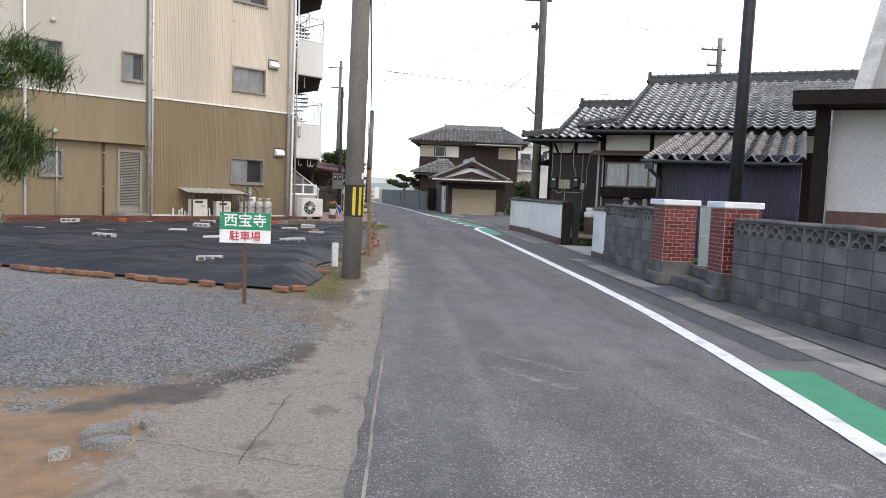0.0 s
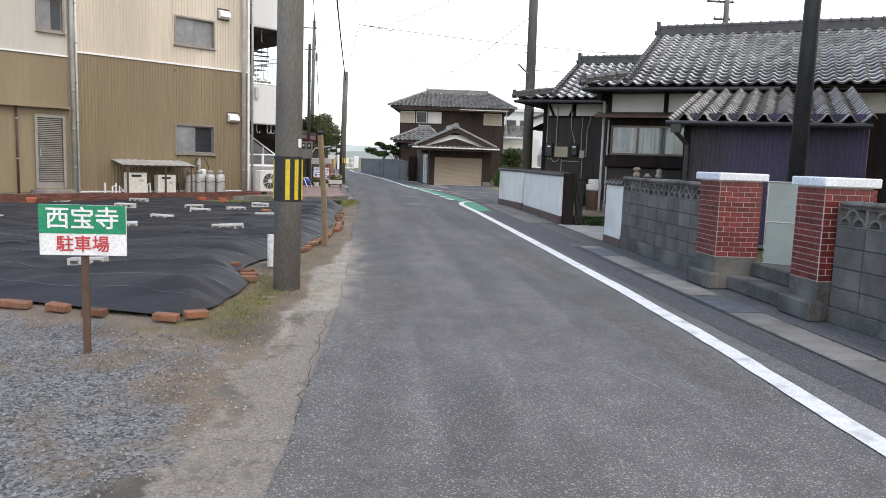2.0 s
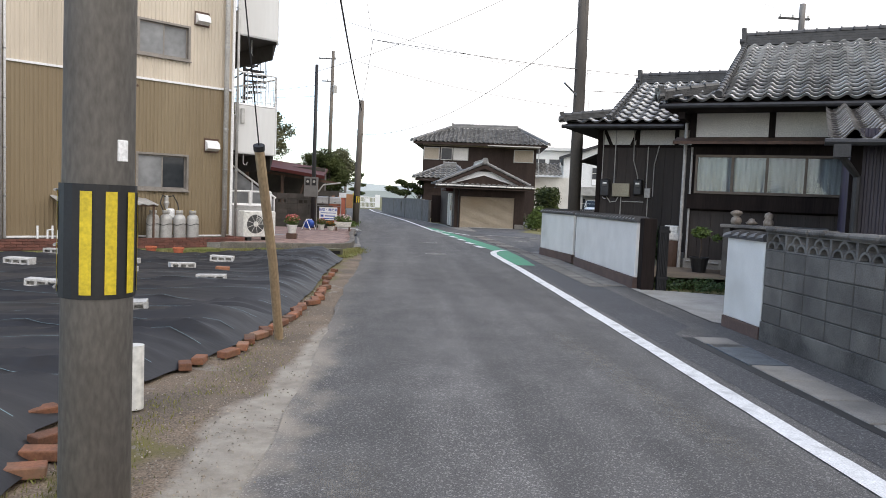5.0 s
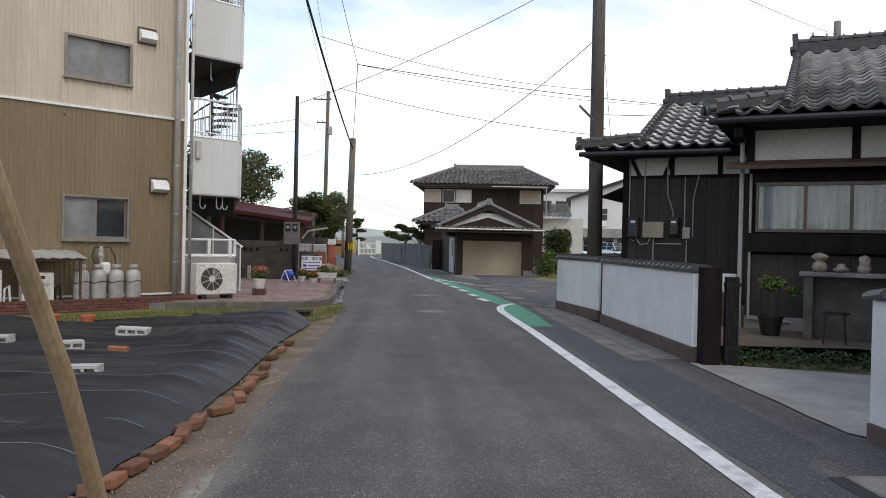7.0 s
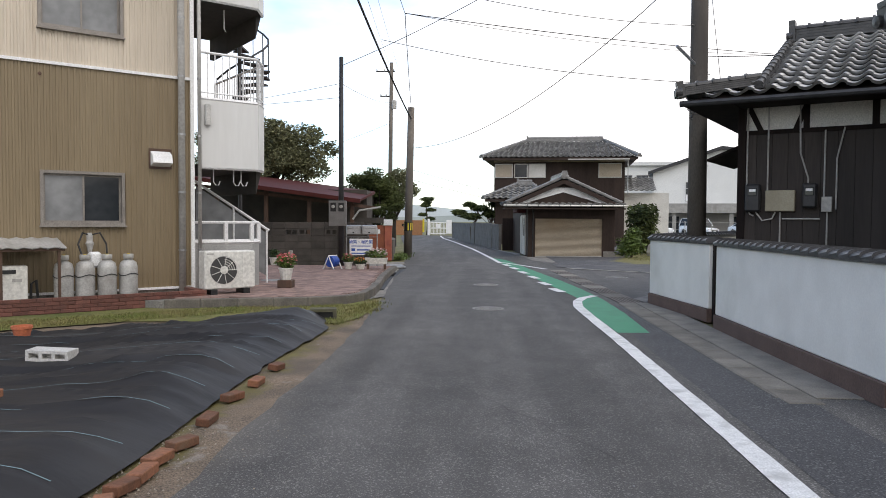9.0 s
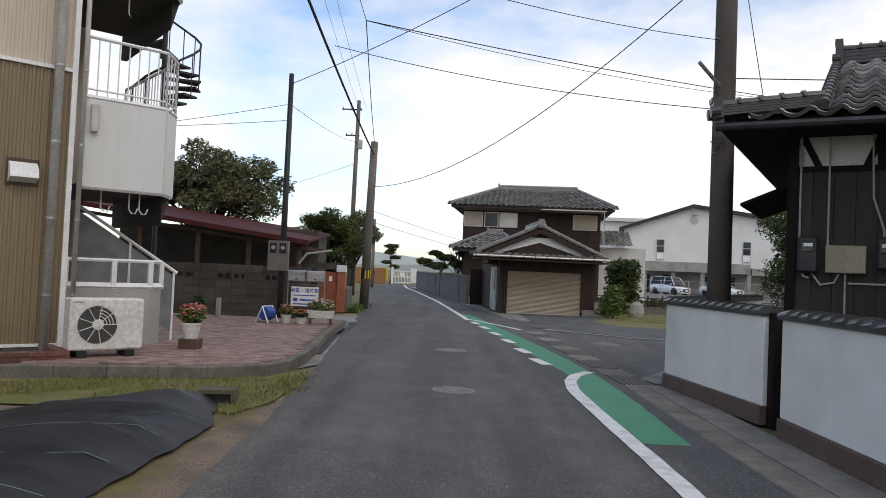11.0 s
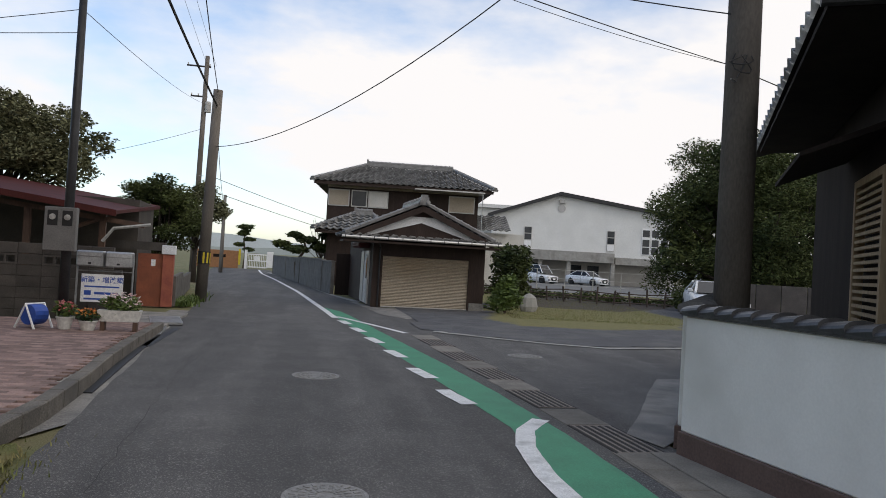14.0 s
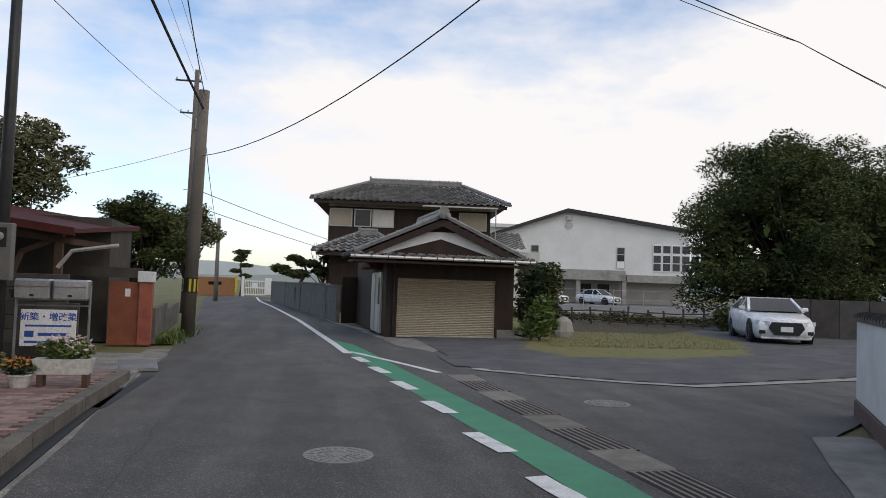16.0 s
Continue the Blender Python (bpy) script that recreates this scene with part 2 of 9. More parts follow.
BLOCK = mat("concrete_block", (0.158, 0.147, 0.132), (0.088, 0.081, 0.073), 0.9, scale=2.6, fine=70, bump=0.35, c3=(0.085, 0.081, 0.076), objrand=0.16)
FOLIAGE = mat("leaf", (0.05, 0.09, 0.025), (0.03, 0.06, 0.02), 0.6, scale=3, fine=10, bump=0, island=0.4)
SHEET = mat("black_sheet", (0.030, 0.029, 0.031), (0.019, 0.0185, 0.020), 0.58, spec=0.28, scale=1.4, fine=7, bump=0.18, dist=0.05, stretch=(0.25, 1, 1), grain=0.14, c3=(0.042, 0.040, 0.040))
BRICKRED = mat("red_brick", (0.33, 0.10, 0.06), (0.25, 0.07, 0.05), 0.8, scale=6, fine=60, objrand=0.25)
SHUTTER = mat("shutter", (0.45, 0.38, 0.29), (0.42, 0.35, 0.27), 0.5, scale=2, fine=30, bump=0.02)
POLE = mat("pole_concrete", (0.245, 0.228, 0.207), (0.165, 0.153, 0.139), 0.85, scale=2, stretch=(1, 1, 0.35), c3=(0.10, 0.092, 0.082), fine=50, bump=0.2)
GRASS = mat("grass", (0.13, 0.14, 0.05), (0.19, 0.16, 0.08), 0.9, scale=1.2, fine=60, bump=0.8, dist=0.03, c3=(0.08, 0.11, 0.03))
DUSTY = mat("dusty_concrete", (0.30, 0.265, 0.215), (0.17, 0.145, 0.112), 0.95, scale=2.5, fine=80, bump=0.5, c3=(0.16, 0.15, 0.135), grain=0.3)
OLDCONC = mat("worn_concrete", (0.29, 0.27, 0.24), (0.165, 0.158, 0.148), 0.9, scale=2.6, fine=85, bump=0.4, c3=(0.11, 0.108, 0.106), grain=0.5)
PAVER = mat("paver", (0.27, 0.18, 0.155), (0.21, 0.14, 0.12), 0.85, scale=5, fine=60, bump=0.15, island=0.35)
METAL = mat("steel", (0.45, 0.45, 0.45), (0.36, 0.36, 0.36), 0.4, 0.8, scale=5, fine=40, bump=0.03)
DARKMETAL = mat("dark_metal", (0.05, 0.05, 0.052), (0.035, 0.035, 0.037), 0.5, 0.5, scale=5, bump=0.03)
PIPE = mat("grey_pipe", (0.42, 0.41, 0.39), (0.33, 0.32, 0.30), 0.5, scale=2, fine=20, bump=0.03)
BLACK = mat("black", (0.015, 0.015, 0.016), None, 0.6, scale=8, bump=0.05)
ALU = mat("aluminium", (0.52, 0.51, 0.49), (0.44, 0.43, 0.41), 0.4, 0.4, scale=5, bump=0.02)
PANE = mat("window_pane", (0.045, 0.05, 0.055), (0.03, 0.034, 0.038), 0.06, scale=1, fine=5, bump=0.0, spec=0.35)
FROST = mat("frosted_pane", (0.24, 0.245, 0.25), (0.18, 0.185, 0.19), 0.35, scale=1.5, fine=5, bump=0.0)
YELLOW = mat("yellow_band", (0.62, 0.48, 0.02), (0.55, 0.42, 0.02), 0.5, scale=8, bump=0.03)
BRICKTILE = mat("glazed_brick_tile", (0.17, 0.026, 0.024), (0.11, 0.018, 0.017), 0.35, scale=14, fine=70, bump=0.12, objrand=0.3)
MORTAR = mat("mortar", (0.50, 0.44, 0.38), (0.40, 0.34, 0.30), 0.9, scale=6, bump=0.2)
EDGEBRICK = mat("edging_brick", (0.25, 0.105, 0.055), (0.16, 0.075, 0.043), 0.85, scale=9, fine=60, bump=0.35, objrand=0.35, c3=(0.22, 0.15, 0.10))
WOOD = mat("bare_wood", (0.36, 0.27, 0.16), (0.28, 0.20, 0.12), 0.8, scale=4, fine=40, stretch=(1, 1, 0.15))
BROWNWOOD = mat("brown_wood", (0.10, 0.055, 0.035), (0.07, 0.04, 0.028), 0.7, scale=4, fine=40, stretch=(1, 1, 0.2))
TEXT_RED = mat("red_letters", (0.55, 0.05, 0.06), None, 0.6, bump=0)
SIGN_GREEN = mat("sign_green", (0.015, 0.27, 0.13), None, 0.5, bump=0.02)
SIGN_WHITE = mat("sign_white", (0.82, 0.82, 0.82), (0.76, 0.76, 0.76), 0.5, bump=0.02)
SIGN_BLUE = mat("sign_blue", (0.03, 0.09, 0.42), None, 0.5, bump=0)
PLASTIC = mat("white_plastic", (0.70, 0.69, 0.65), (0.62, 0.61, 0.57), 0.45, scale=3, fine=20, bump=0.02)
STUCCO = mat("white_stucco", (0.79, 0.78, 0.745), (0.72, 0.71, 0.675), 0.85, scale=2.2, fine=50, bump=0.06, c3=(0.60, 0.59, 0.55), grain=0.03)
BASEBROWN = mat("brown_base", (0.13, 0.085, 0.07), (0.10, 0.065, 0.055), 0.8, scale=3, fine=50, bump=0.1)
REDMETAL = mat("red_fascia", (0.085, 0.02, 0.018), (0.06, 0.016, 0.014), 0.7, scale=3, bump=0.05, spec=0.2)
BARK = mat("bark", (0.12, 0.09, 0.065), (0.08, 0.06, 0.045), 0.95, scale=9, fine=60, bump=0.8, dist=0.02, stretch=(1, 1, 0.3))


# ---- ground ----
def flat(name, pts, z, material, jag=0.0, step=0.25, label="", category="", seed=0.0):
    """A level sheet over an outline of (x, y), its edge worn by jag metres."""
    out = []
    for i, (x, y) in enumerate(pts):
        x2, y2 = pts[(i + 1) % len(pts)]
        d = math.hypot(x2 - x, y2 - y)
        k = max(1, int(d / step)) if jag and d < 40 else 1
        for j in range(k):
            a, b = x + (x2 - x) * j / k, y + (y2 - y) * j / k
            if jag:
                q = noise.noise_vector(Vector((a * 2.1, b * 2.1, seed))) + 0.5 * noise.noise_vector(Vector((a * 7, b * 7, seed))) + 0.35 * noise.noise_vector(Vector((a * 19, b * 19, seed)))
                a, b = a + jag * q.x, b + jag * q.y
            out.append((a, b, z))
    me = bpy.data.meshes.new(name)
    me.from_pydata(out, [], [tuple(range(len(out)))])
    me.materials.append(material)
    if me.polygons[0].normal.z < 0:
        me.flip_normals()
    ob = new(name, me)
    return tagged(ob, label or name.replace("_", " "), category, "", "structure")


flat("ground", [(-1500, -300), (1500, -300), (1500, 2500), (-1500, 2500)], -0.03, GRASS, label="dry grass and bare earth round the lane", category="ground")
LEFT = [(-0.3, -25), (-0.2, -5), (-0.14, 3.3), (-0.03, 6.4), (0.09, 11), (0.12, 14.5), (0.05, 18), (0.02, 20), (0.07, 23), (0.03, 25), (-0.1, 28.3), (-0.42, 33), (-0.6, 35), (-0.95, 41),
        (-1.3, 46), (-2.2, 54), (-3.6, 66), (-5.0, 78), (-5.6, 86)]
RIGHT = [(-1.2, 86), (-0.4, 78), (1.4, 66), (2.75, 51.4), (3.3, 47.5), (3.9, 45), (7.6, 46), (8.0, 41.5), (13, 42), (20, 46), (34, 52), (34, 44), (18, 40.2), (13, 36.4), (8.4, 33.7), (6.8, 32.4), (5.3, 30.1),
         (4.85, 28.7), (5.1, 20.9), (5.0, 17.2), (4.95, 10), (5.1, 7), (5.2, -25)]
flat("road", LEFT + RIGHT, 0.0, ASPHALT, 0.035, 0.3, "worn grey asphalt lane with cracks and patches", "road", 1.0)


def inside(x, y, pts):
    c = False
    for i in range(len(pts)):
        (x0, y0), (x1, y1) = pts[i - 1], pts[i]
        if (y0 > y) != (y1 > y) and x < (x1 - x0) * (y - y0) / (y1 - y0) + x0:
            c = not c
    return c


def depth_in(x, y, pts, soft):
    """1 well inside an outline, 0 well outside, 0.5 on its edge."""
    d = 1e9
    for i in range(len(pts)):
        (x0, y0), (x1, y1) = pts[i - 1], pts[i]
        ex, ey = x1 - x0, y1 - y0
        t = max(0.0, min(1.0, ((x - x0) * ex + (y - y0) * ey) / (ex * ex + ey * ey)))
        d = min(d, math.hypot(x - x0 - t * ex, y - y0 - t * ey))
    d = d if inside(x, y, pts) else -d
    return max(0.0, min(1.0, 0.5 + d / (2 * soft)))


def steps_of(*spans):
    out = []
    for a, b, q in spans:
        k = max(1, round((b - a) / q))
        out += [a + (b - a) * i / k for i in range(k)]
    return out + [spans[-1][1]]


def blended(name, base, layers, bump=0.8):
    """Earth of two colours with covers laid over it: (attribute, colour, colour, raggedness, stone size or 0)."""
    m = mat(name, base[0], base[1], 0.95, scale=2.0, fine=75, bump=bump, dist=0.016, c3=base[2], grain=0.55)
    n, l = m.node_tree.nodes, m.node_tree.links
    p = n["Principled BSDF"]
    col = p.inputs["Base Color"].links[0].from_socket
    geo = n.new("ShaderNodeNewGeometry")
    for k, (attr, c1, c2, rag, stone) in enumerate(layers):
        at = n.new("ShaderNodeAttribute")
        at.attribute_name = attr
        a, b, off = n.new("ShaderNodeTexNoise"), n.new("ShaderNodeTexNoise"), n.new("ShaderNodeVectorMath")
        off.inputs[1].default_value = (7.3 * k, 3.1 * k, 1.7)
        l.new(geo.outputs["Position"], off.inputs[0])
        for t, sc, de in ((a, 2.2, 9), (b, 5.0, 5)):
            t.inputs["Scale"].default_value, t.inputs["Detail"].default_value, t.inputs["Roughness"].default_value = sc, de, 0.62
            l.new(off.outputs[0], t.inputs["Vector"])
        ma, mr = n.new("ShaderNodeMath"), n.new("ShaderNodeMapRange")
        ma.operation = 'MULTIPLY_ADD'
        ma.inputs[1].default_value = rag
        l.new(a.outputs[0], ma.inputs[0])
        l.new(at.outputs["Fac"], ma.inputs[2])
        mr.inputs[1].default_value, mr.inputs[2].default_value = 0.42 + rag * 0.5, 0.62 + rag * 0.5
        l.new(ma.outputs[0], mr.inputs[0])
        tone, mx, own = n.new("ShaderNodeMapRange"), n.new("ShaderNodeMix"), n.new("ShaderNodeMix")
        tone.inputs[1].default_value, tone.inputs[2].default_value = 0.3, 0.7
        mx.data_type = own.data_type = 'RGBA'
        own.inputs[6].default_value, own.inputs[7].default_value = (*c1, 1), (*c2, 1)
        if stone:
            v, sp = n.new("ShaderNodeTexVoronoi"), n.new("ShaderNodeSeparateColor")
            v.inputs["Scale"].default_value = stone
            l.new(geo.outputs["Position"], v.inputs["Vector"])
            l.new(v.outputs["Color"], sp.inputs[0])
            tone.inputs[1].default_value, tone.inputs[2].default_value = 0.0, 1.0
            l.new(sp.outputs[0], tone.inputs[0])
        else:
            l.new(b.outputs[0], tone.inputs[0])
        l.new(tone.outputs[0], own.inputs[0])
        l.new(mr.outputs[0], mx.inputs[0])
        l.new(col, mx.inputs[6])
        l.new(own.outputs[2], mx.inputs[7])
        col = mx.outputs[2]
    l.new(col, p.inputs["Base Color"])
    return m


def ground_sheet(name, xs, ys, z, relief, covers, material, label, category, keep=None):
    """An uneven sheet of earth whose covers follow outlines: {attribute: (outlines, soft)}."""
    vs = [(x, y, z + relief * noise.noise(Vector((x * 1.7, y * 1.7, 0.3))) + relief * 0.5 * noise.noise(Vector((x * 6, y * 6, 2)))) for y in ys for x in xs]
    k = len(xs)
    fs = [(j * k + i, j * k + i + 1, (j + 1) * k + i + 1, (j + 1) * k + i) for j in range(len(ys) - 1) for i in range(k - 1)
          if keep is None or inside((xs[i] + xs[i + 1]) / 2, (ys[j] + ys[j + 1]) / 2, keep)]
    me = bpy.data.meshes.new(name)
    me.from_pydata(vs, [], fs)
    for attr, (outs, soft) in covers.items():
        at = me.attributes.new(attr, 'FLOAT', 'POINT')
        at.data.foreach_set("value", [max(depth_in(x, y, o, soft) for o in outs) for x, y, _ in vs])
    me.polygons.foreach_set("use_smooth", [True] * len(fs))
    me.materials.append(material)
    return tagged(new(name, me), label, category, "", "structure")


LOT = [(-16, 4.3), (-16, 14.6), (-9, 12.9), (-3.2, 10.1), (-1.7, 9.0), (-0.85, 7.9), (-0.66, 6.9), (-0.72, 5.9), (-1.25, 5.2), (-3.5, 4.7), (-8, 4.2)]
ORANGE = [(-16, -12), (-16, 4.4), (-3.5, 4.9), (-1.6, 5.1), (-1.1, 4.4), (-1.4, 2.0), (-1.9, -12)]
PALE = [(-0.5, 7.2), (-0.42, 8.7), (-0.36, 9.2), (-0.42, 10.4), (-0.26, 11.4), (-0.36, 12.9), (-0.18, 13.6), (-0.06, 15.0), (0.05, 16.6), (0.3, 16.6), (0.3, 7.2)]
MOSS = [(-1.5, 9.6), (-1.0, 9.7), (-0.55, 10.6), (-0.45, 12.4), (-0.62, 12.8), (-0.85, 12.0), (-0.9, 10.7), (-1.15, 10.1)]
APRON = [(-0.10, -12), (-1.9, -12), (-1.5, 2.2), (-1.38, 3.3), (-1.22, 4.5), (-1.08, 5.2), (-0.76, 5.4), (-0.66, 5.8), (-0.5, 6.8), (-0.45, 7.6), (-0.46, 8.6), (-0.30, 9.1), (-0.24, 9.7), (-0.30, 10.3), (0.2, 10.6), (0.2, -12)]
HOLLOW = [(-2.0, 4.55), (-1.5, 5.2), (-1.0, 5.75), (-0.72, 6.9), (-0.5, 6.7), (-0.62, 5.7), (-0.95, 5.15), (-1.25, 4.7)]
MOSS2 = [(-0.55, 18), (-0.25, 19), (-0.3, 24), (-0.05, 27), (-0.6, 27), (-0.5, 22)]
EARTH = blended("lot_earth", ((0.215, 0.162, 0.114), (0.138, 0.107, 0.079), (0.095, 0.080, 0.064)),
                [("orange", (0.30, 0.185, 0.10), (0.17, 0.115, 0.072), 0.5, 0), ("moss", (0.175, 0.150, 0.05), (0.11, 0.088, 0.05), 1.2, 0), ("pale", (0.40, 0.36, 0.30), (0.24, 0.21, 0.17), 0.9, 0),
                 ("gravel", (0.050, 0.049, 0.047), (0.27, 0.263, 0.253), 1.25, 58.0), ("damp", (0.065, 0.057, 0.048), (0.12, 0.098, 0.078), 1.3, 0),
                 ("slab", (0.31, 0.268, 0.215), (0.15, 0.13, 0.107), 0.6, 0), ("slab", (0.115, 0.10, 0.083), (0.20, 0.168, 0.13), 2.6, 0), ("slab", (0.30, 0.262, 0.217), (0.17, 0.149, 0.124), 4.0, 95.0)])
ground_sheet("lot_ground", steps_of((-16, -5, 0.45), (-5, 0.14, 0.11)), steps_of((-12, 1, 0.5), (1, 15, 0.10), (15, 27.4, 0.22)), -0.014, 0.010,
             {"orange": ([ORANGE], 0.5), "moss": ([MOSS, MOSS2], 0.35), "pale": ([PALE], 0.22), "gravel": ([LOT], 2.0), "damp": ([HOLLOW], 0.25), "slab": ([APRON], 0.22)}, EARTH, "bare earth of the parking lot with grey gravel, moss and pale dust", "ground")
flat("grass_strip", [(-9, 20.6), (-3.4, 25.2), (-0.9, 25.5), (-0.35, 25.35), (-0.12, 26.0), (-0.08, 27.4), (-0.3, 28.5), (-0.62, 28.35), (-2.6, 26.9), (-3.6, 27.0), (-9.8, 21.7)], 0.006, mat("verge_grass", (0.17, 0.19, 0.045), (0.23, 0.20, 0.08), 0.95, scale=2.5, fine=70,
     bump=1.0, dist=0.04, c3=(0.09, 0.12, 0.025)), 0.06, 0.2, "strip of yellowing grass before the building", "grass", 7.0)
LAWN = [(6.6, 42.4), (7.2, 40.6), (9.2, 40.4), (12.0, 41.6), (13.6, 44.2), (14.6, 46.2), (15.0, 50), (18, 55), (24, 60), (24, 68), (12, 68), (8.6, 52), (8.2, 47)]
YARD = [(4.3, 38.5), (5.5, 37.45), (6.5, 36.8), (7.5, 36.4), (11, 37.4), (18, 40.4), (34, 44.2), (34, 68), (8.6, 68), (8.0, 46), (4.4, 45.6)]
YARD_EARTH = blended("yard_earth", ((0.108, 0.108, 0.113), (0.076, 0.076, 0.081), (0.13, 0.127, 0.122)),
                     [("lawn", (0.215, 0.185, 0.075), (0.135, 0.135, 0.045), 1.0, 0), ("soil", (0.080, 0.062, 0.050), (0.050, 0.042, 0.036), 0.6, 0)])
ground_sheet("yard_ground", steps_of((4.2, 18, 0.25), (18, 34, 0.8)), steps_of((36, 50, 0.25), (50, 68, 0.6)), 0.012, 0.006,
             {"lawn": ([LAWN], 0.7), "soil": ([[(10.2, 49.5), (13.5, 48.9), (17.0, 52.5), (21, 58), (20, 62), (11.5, 60)]], 0.5)}, YARD_EARTH, "dark gravel yard with a yellowed lawn and a dug bed", "ground", YARD)
flat("branch_edge", [(4.4, 38.1), (5.45, 37.2), (6.5, 36.5), (7.5, 36.1), (11.05, 37.1), (18, 40.1), (34, 43.9), (34, 44.2), (18, 40.35), (11, 37.35), (7.5, 36.35), (6.5, 36.75), (5.5, 37.45), (4.5, 38.35)], 0.012,
     CONCRETE, 0.03, 0.3, "pale concrete edge of the branch lane", "kerb", 11.0)
flat("house_apron", [(4.86, 17.4), (4.92, 20.88), (9, 19.2), (12, 16), (5.2, 16.8)], 0.012, CONCRETE, 0.02, 0.3, "grey concrete entrance apron of the house", "pavement", 12.0)
flat("garden_soil", [(5.4, 21.15), (5.4, 28.3), (9, 30), (12, 22), (9.5, 19.5), (7.2, 21.0)], 0.2, DIRT, 0.02, 0.3, "earth and moss of the front garden", "soil", 13.0)
flat("wall_gutter", [(4.74, 28.6), (4.64, 29.1), (5.32, 30.2), (5.88, 31.2), (6.65, 32.5), (7.2, 32.5), (7.3, 32.2), (4.95, 28.8)], 0.012, OLDCONC, 0.02, 0.25, "concrete slab at the foot of the white wall", "pavement", 14.0)
flat("kerb_foot", [(-0.9, 28.3), (-0.35, 28.75), (0.04, 29.7), (-0.06, 30.6), (-0.19, 33), (-0.36, 35.2), (-0.4, 37.5), (-0.42, 39.9), (-0.9, 41), (-1.4, 41), (-1.1, 36)], -0.008, OLDCONC, 0.03, 0.25, "grey concrete strip at the terrace kerb", "pavement", 15.0)
flat("school_yard", [(11, 68), (34, 62), (60, 70), (70, 130), (16, 130)], -0.02, mat("yard_asphalt", (0.16, 0.16, 0.155), None, 0.9, scale=1), 0, 1, "pale school yard", "ground")


def strip(name, pts, w, z, material, label, category, jag=0.01, w1=None):
    """A painted line of width w along points."""
    lo, hi = [], []
    for i, (x, y) in enumerate(pts):
        a, b = pts[max(0, i - 1)], pts[min(len(pts) - 1, i + 1)]
        d = math.hypot(b[0] - a[0], b[1] - a[1])
        nx, ny = -(b[1] - a[1]) / d, (b[0] - a[0]) / d
        ww = w if w1 is None else w + (w1 - w) * i / (len(pts) - 1)
        lo.append((x - nx * ww / 2, y - ny * ww / 2))
        hi.append((x + nx * ww / 2, y + ny * ww / 2))
    return flat(name, lo + hi[::-1], z, material, jag, 0.12, label, category, 20.0)


strip("white_line", [(2.85, -12), (2.87, 3.5), (3.05, 5.2), (3.2, 7), (3.32, 9), (3.41, 12), (3.44, 16), (3.46, 20), (3.46, 24), (3.42, 26.5), (3.43, 27.8), (3.52, 28.6), (3.7, 29.2), (4.0, 29.65)], 0.17, 0.008, WHITE_PAINT,
      "worn white edge line on the asphalt", "road marking")
strip("white_line_far", [(2.45, 40.6), (2.26, 43), (1.45, 52.4), (0.05, 65), (-1.1, 74), (-1.9, 84)], 0.16, 0.008, WHITE_PAINT, "white edge line along the bend", "road marking")
strip("white_arc", [(2.5, 41.0), (2.75, 40.4), (3.2, 39.2), (3.75, 37.6)], 0.13, 0.008, WHITE_PAINT, "thin white line of the junction", "road marking")
for i, (x, y) in enumerate([(3.37, 30.75), (3.25, 32.4), (3.13, 34.3), (2.97, 36.1), (2.80, 37.9), (2.62, 39.5)]):
    strip("dash_line", [(x + 0.07, y - 0.42), (x - 0.07, y + 0.42)], 0.19, 0.008, WHITE_PAINT, "white dash across the junction", "road marking")
flat("green_lane", [(3.55, 24.8), (3.98, 24.8), (4.06, 27), (4.05, 29), (3.95, 31), (3.74, 33.3), (3.44, 36), (3.2, 38.2), (2.92, 41), (2.7, 42.7), (2.28, 44), (2.3, 43), (2.45, 41), (2.62, 39.5), (2.8, 37.5), (3.05, 35), (3.25, 33), (3.45, 30.8), (3.6, 29.3), (3.45, 28.2), (3.5, 26.5)],
     0.004, GREEN_PAINT, 0.012, 0.15, "green painted footway", "road marking", 21.0)
flat("green_lane_start", [(3.1, 6.0), (3.68, 5.95), (3.5, 4.4), (3.3, 0), (3.3, -10), (2.9, -10), (2.95, 4.2)], 0.004, GREEN_PAINT, 0.012, 0.15, "green painted footway", "road marking", 22.0)
# repaired asphalt and pale scuffs
PATCH = chips(mat("asphalt_patch", (0.062, 0.062, 0.065), (0.050, 0.050, 0.053), 0.85, scale=1.5, fine=90, bump=0.6, dist=0.008, grain=0.5), 100, 0.8, (0.18, 0.18, 0.18))
flat("asphalt_strip", [(3.62, 6.4), (4.0, 6.4), (4.02, 16.5), (4.4, 17), (4.5, 24), (4.35, 28), (4.05, 28), (3.7, 24.6), (3.62, 17)], 0.003, PATCH, 0.015, 0.3, "darker asphalt strip of the footway", "pavement", 23.0)


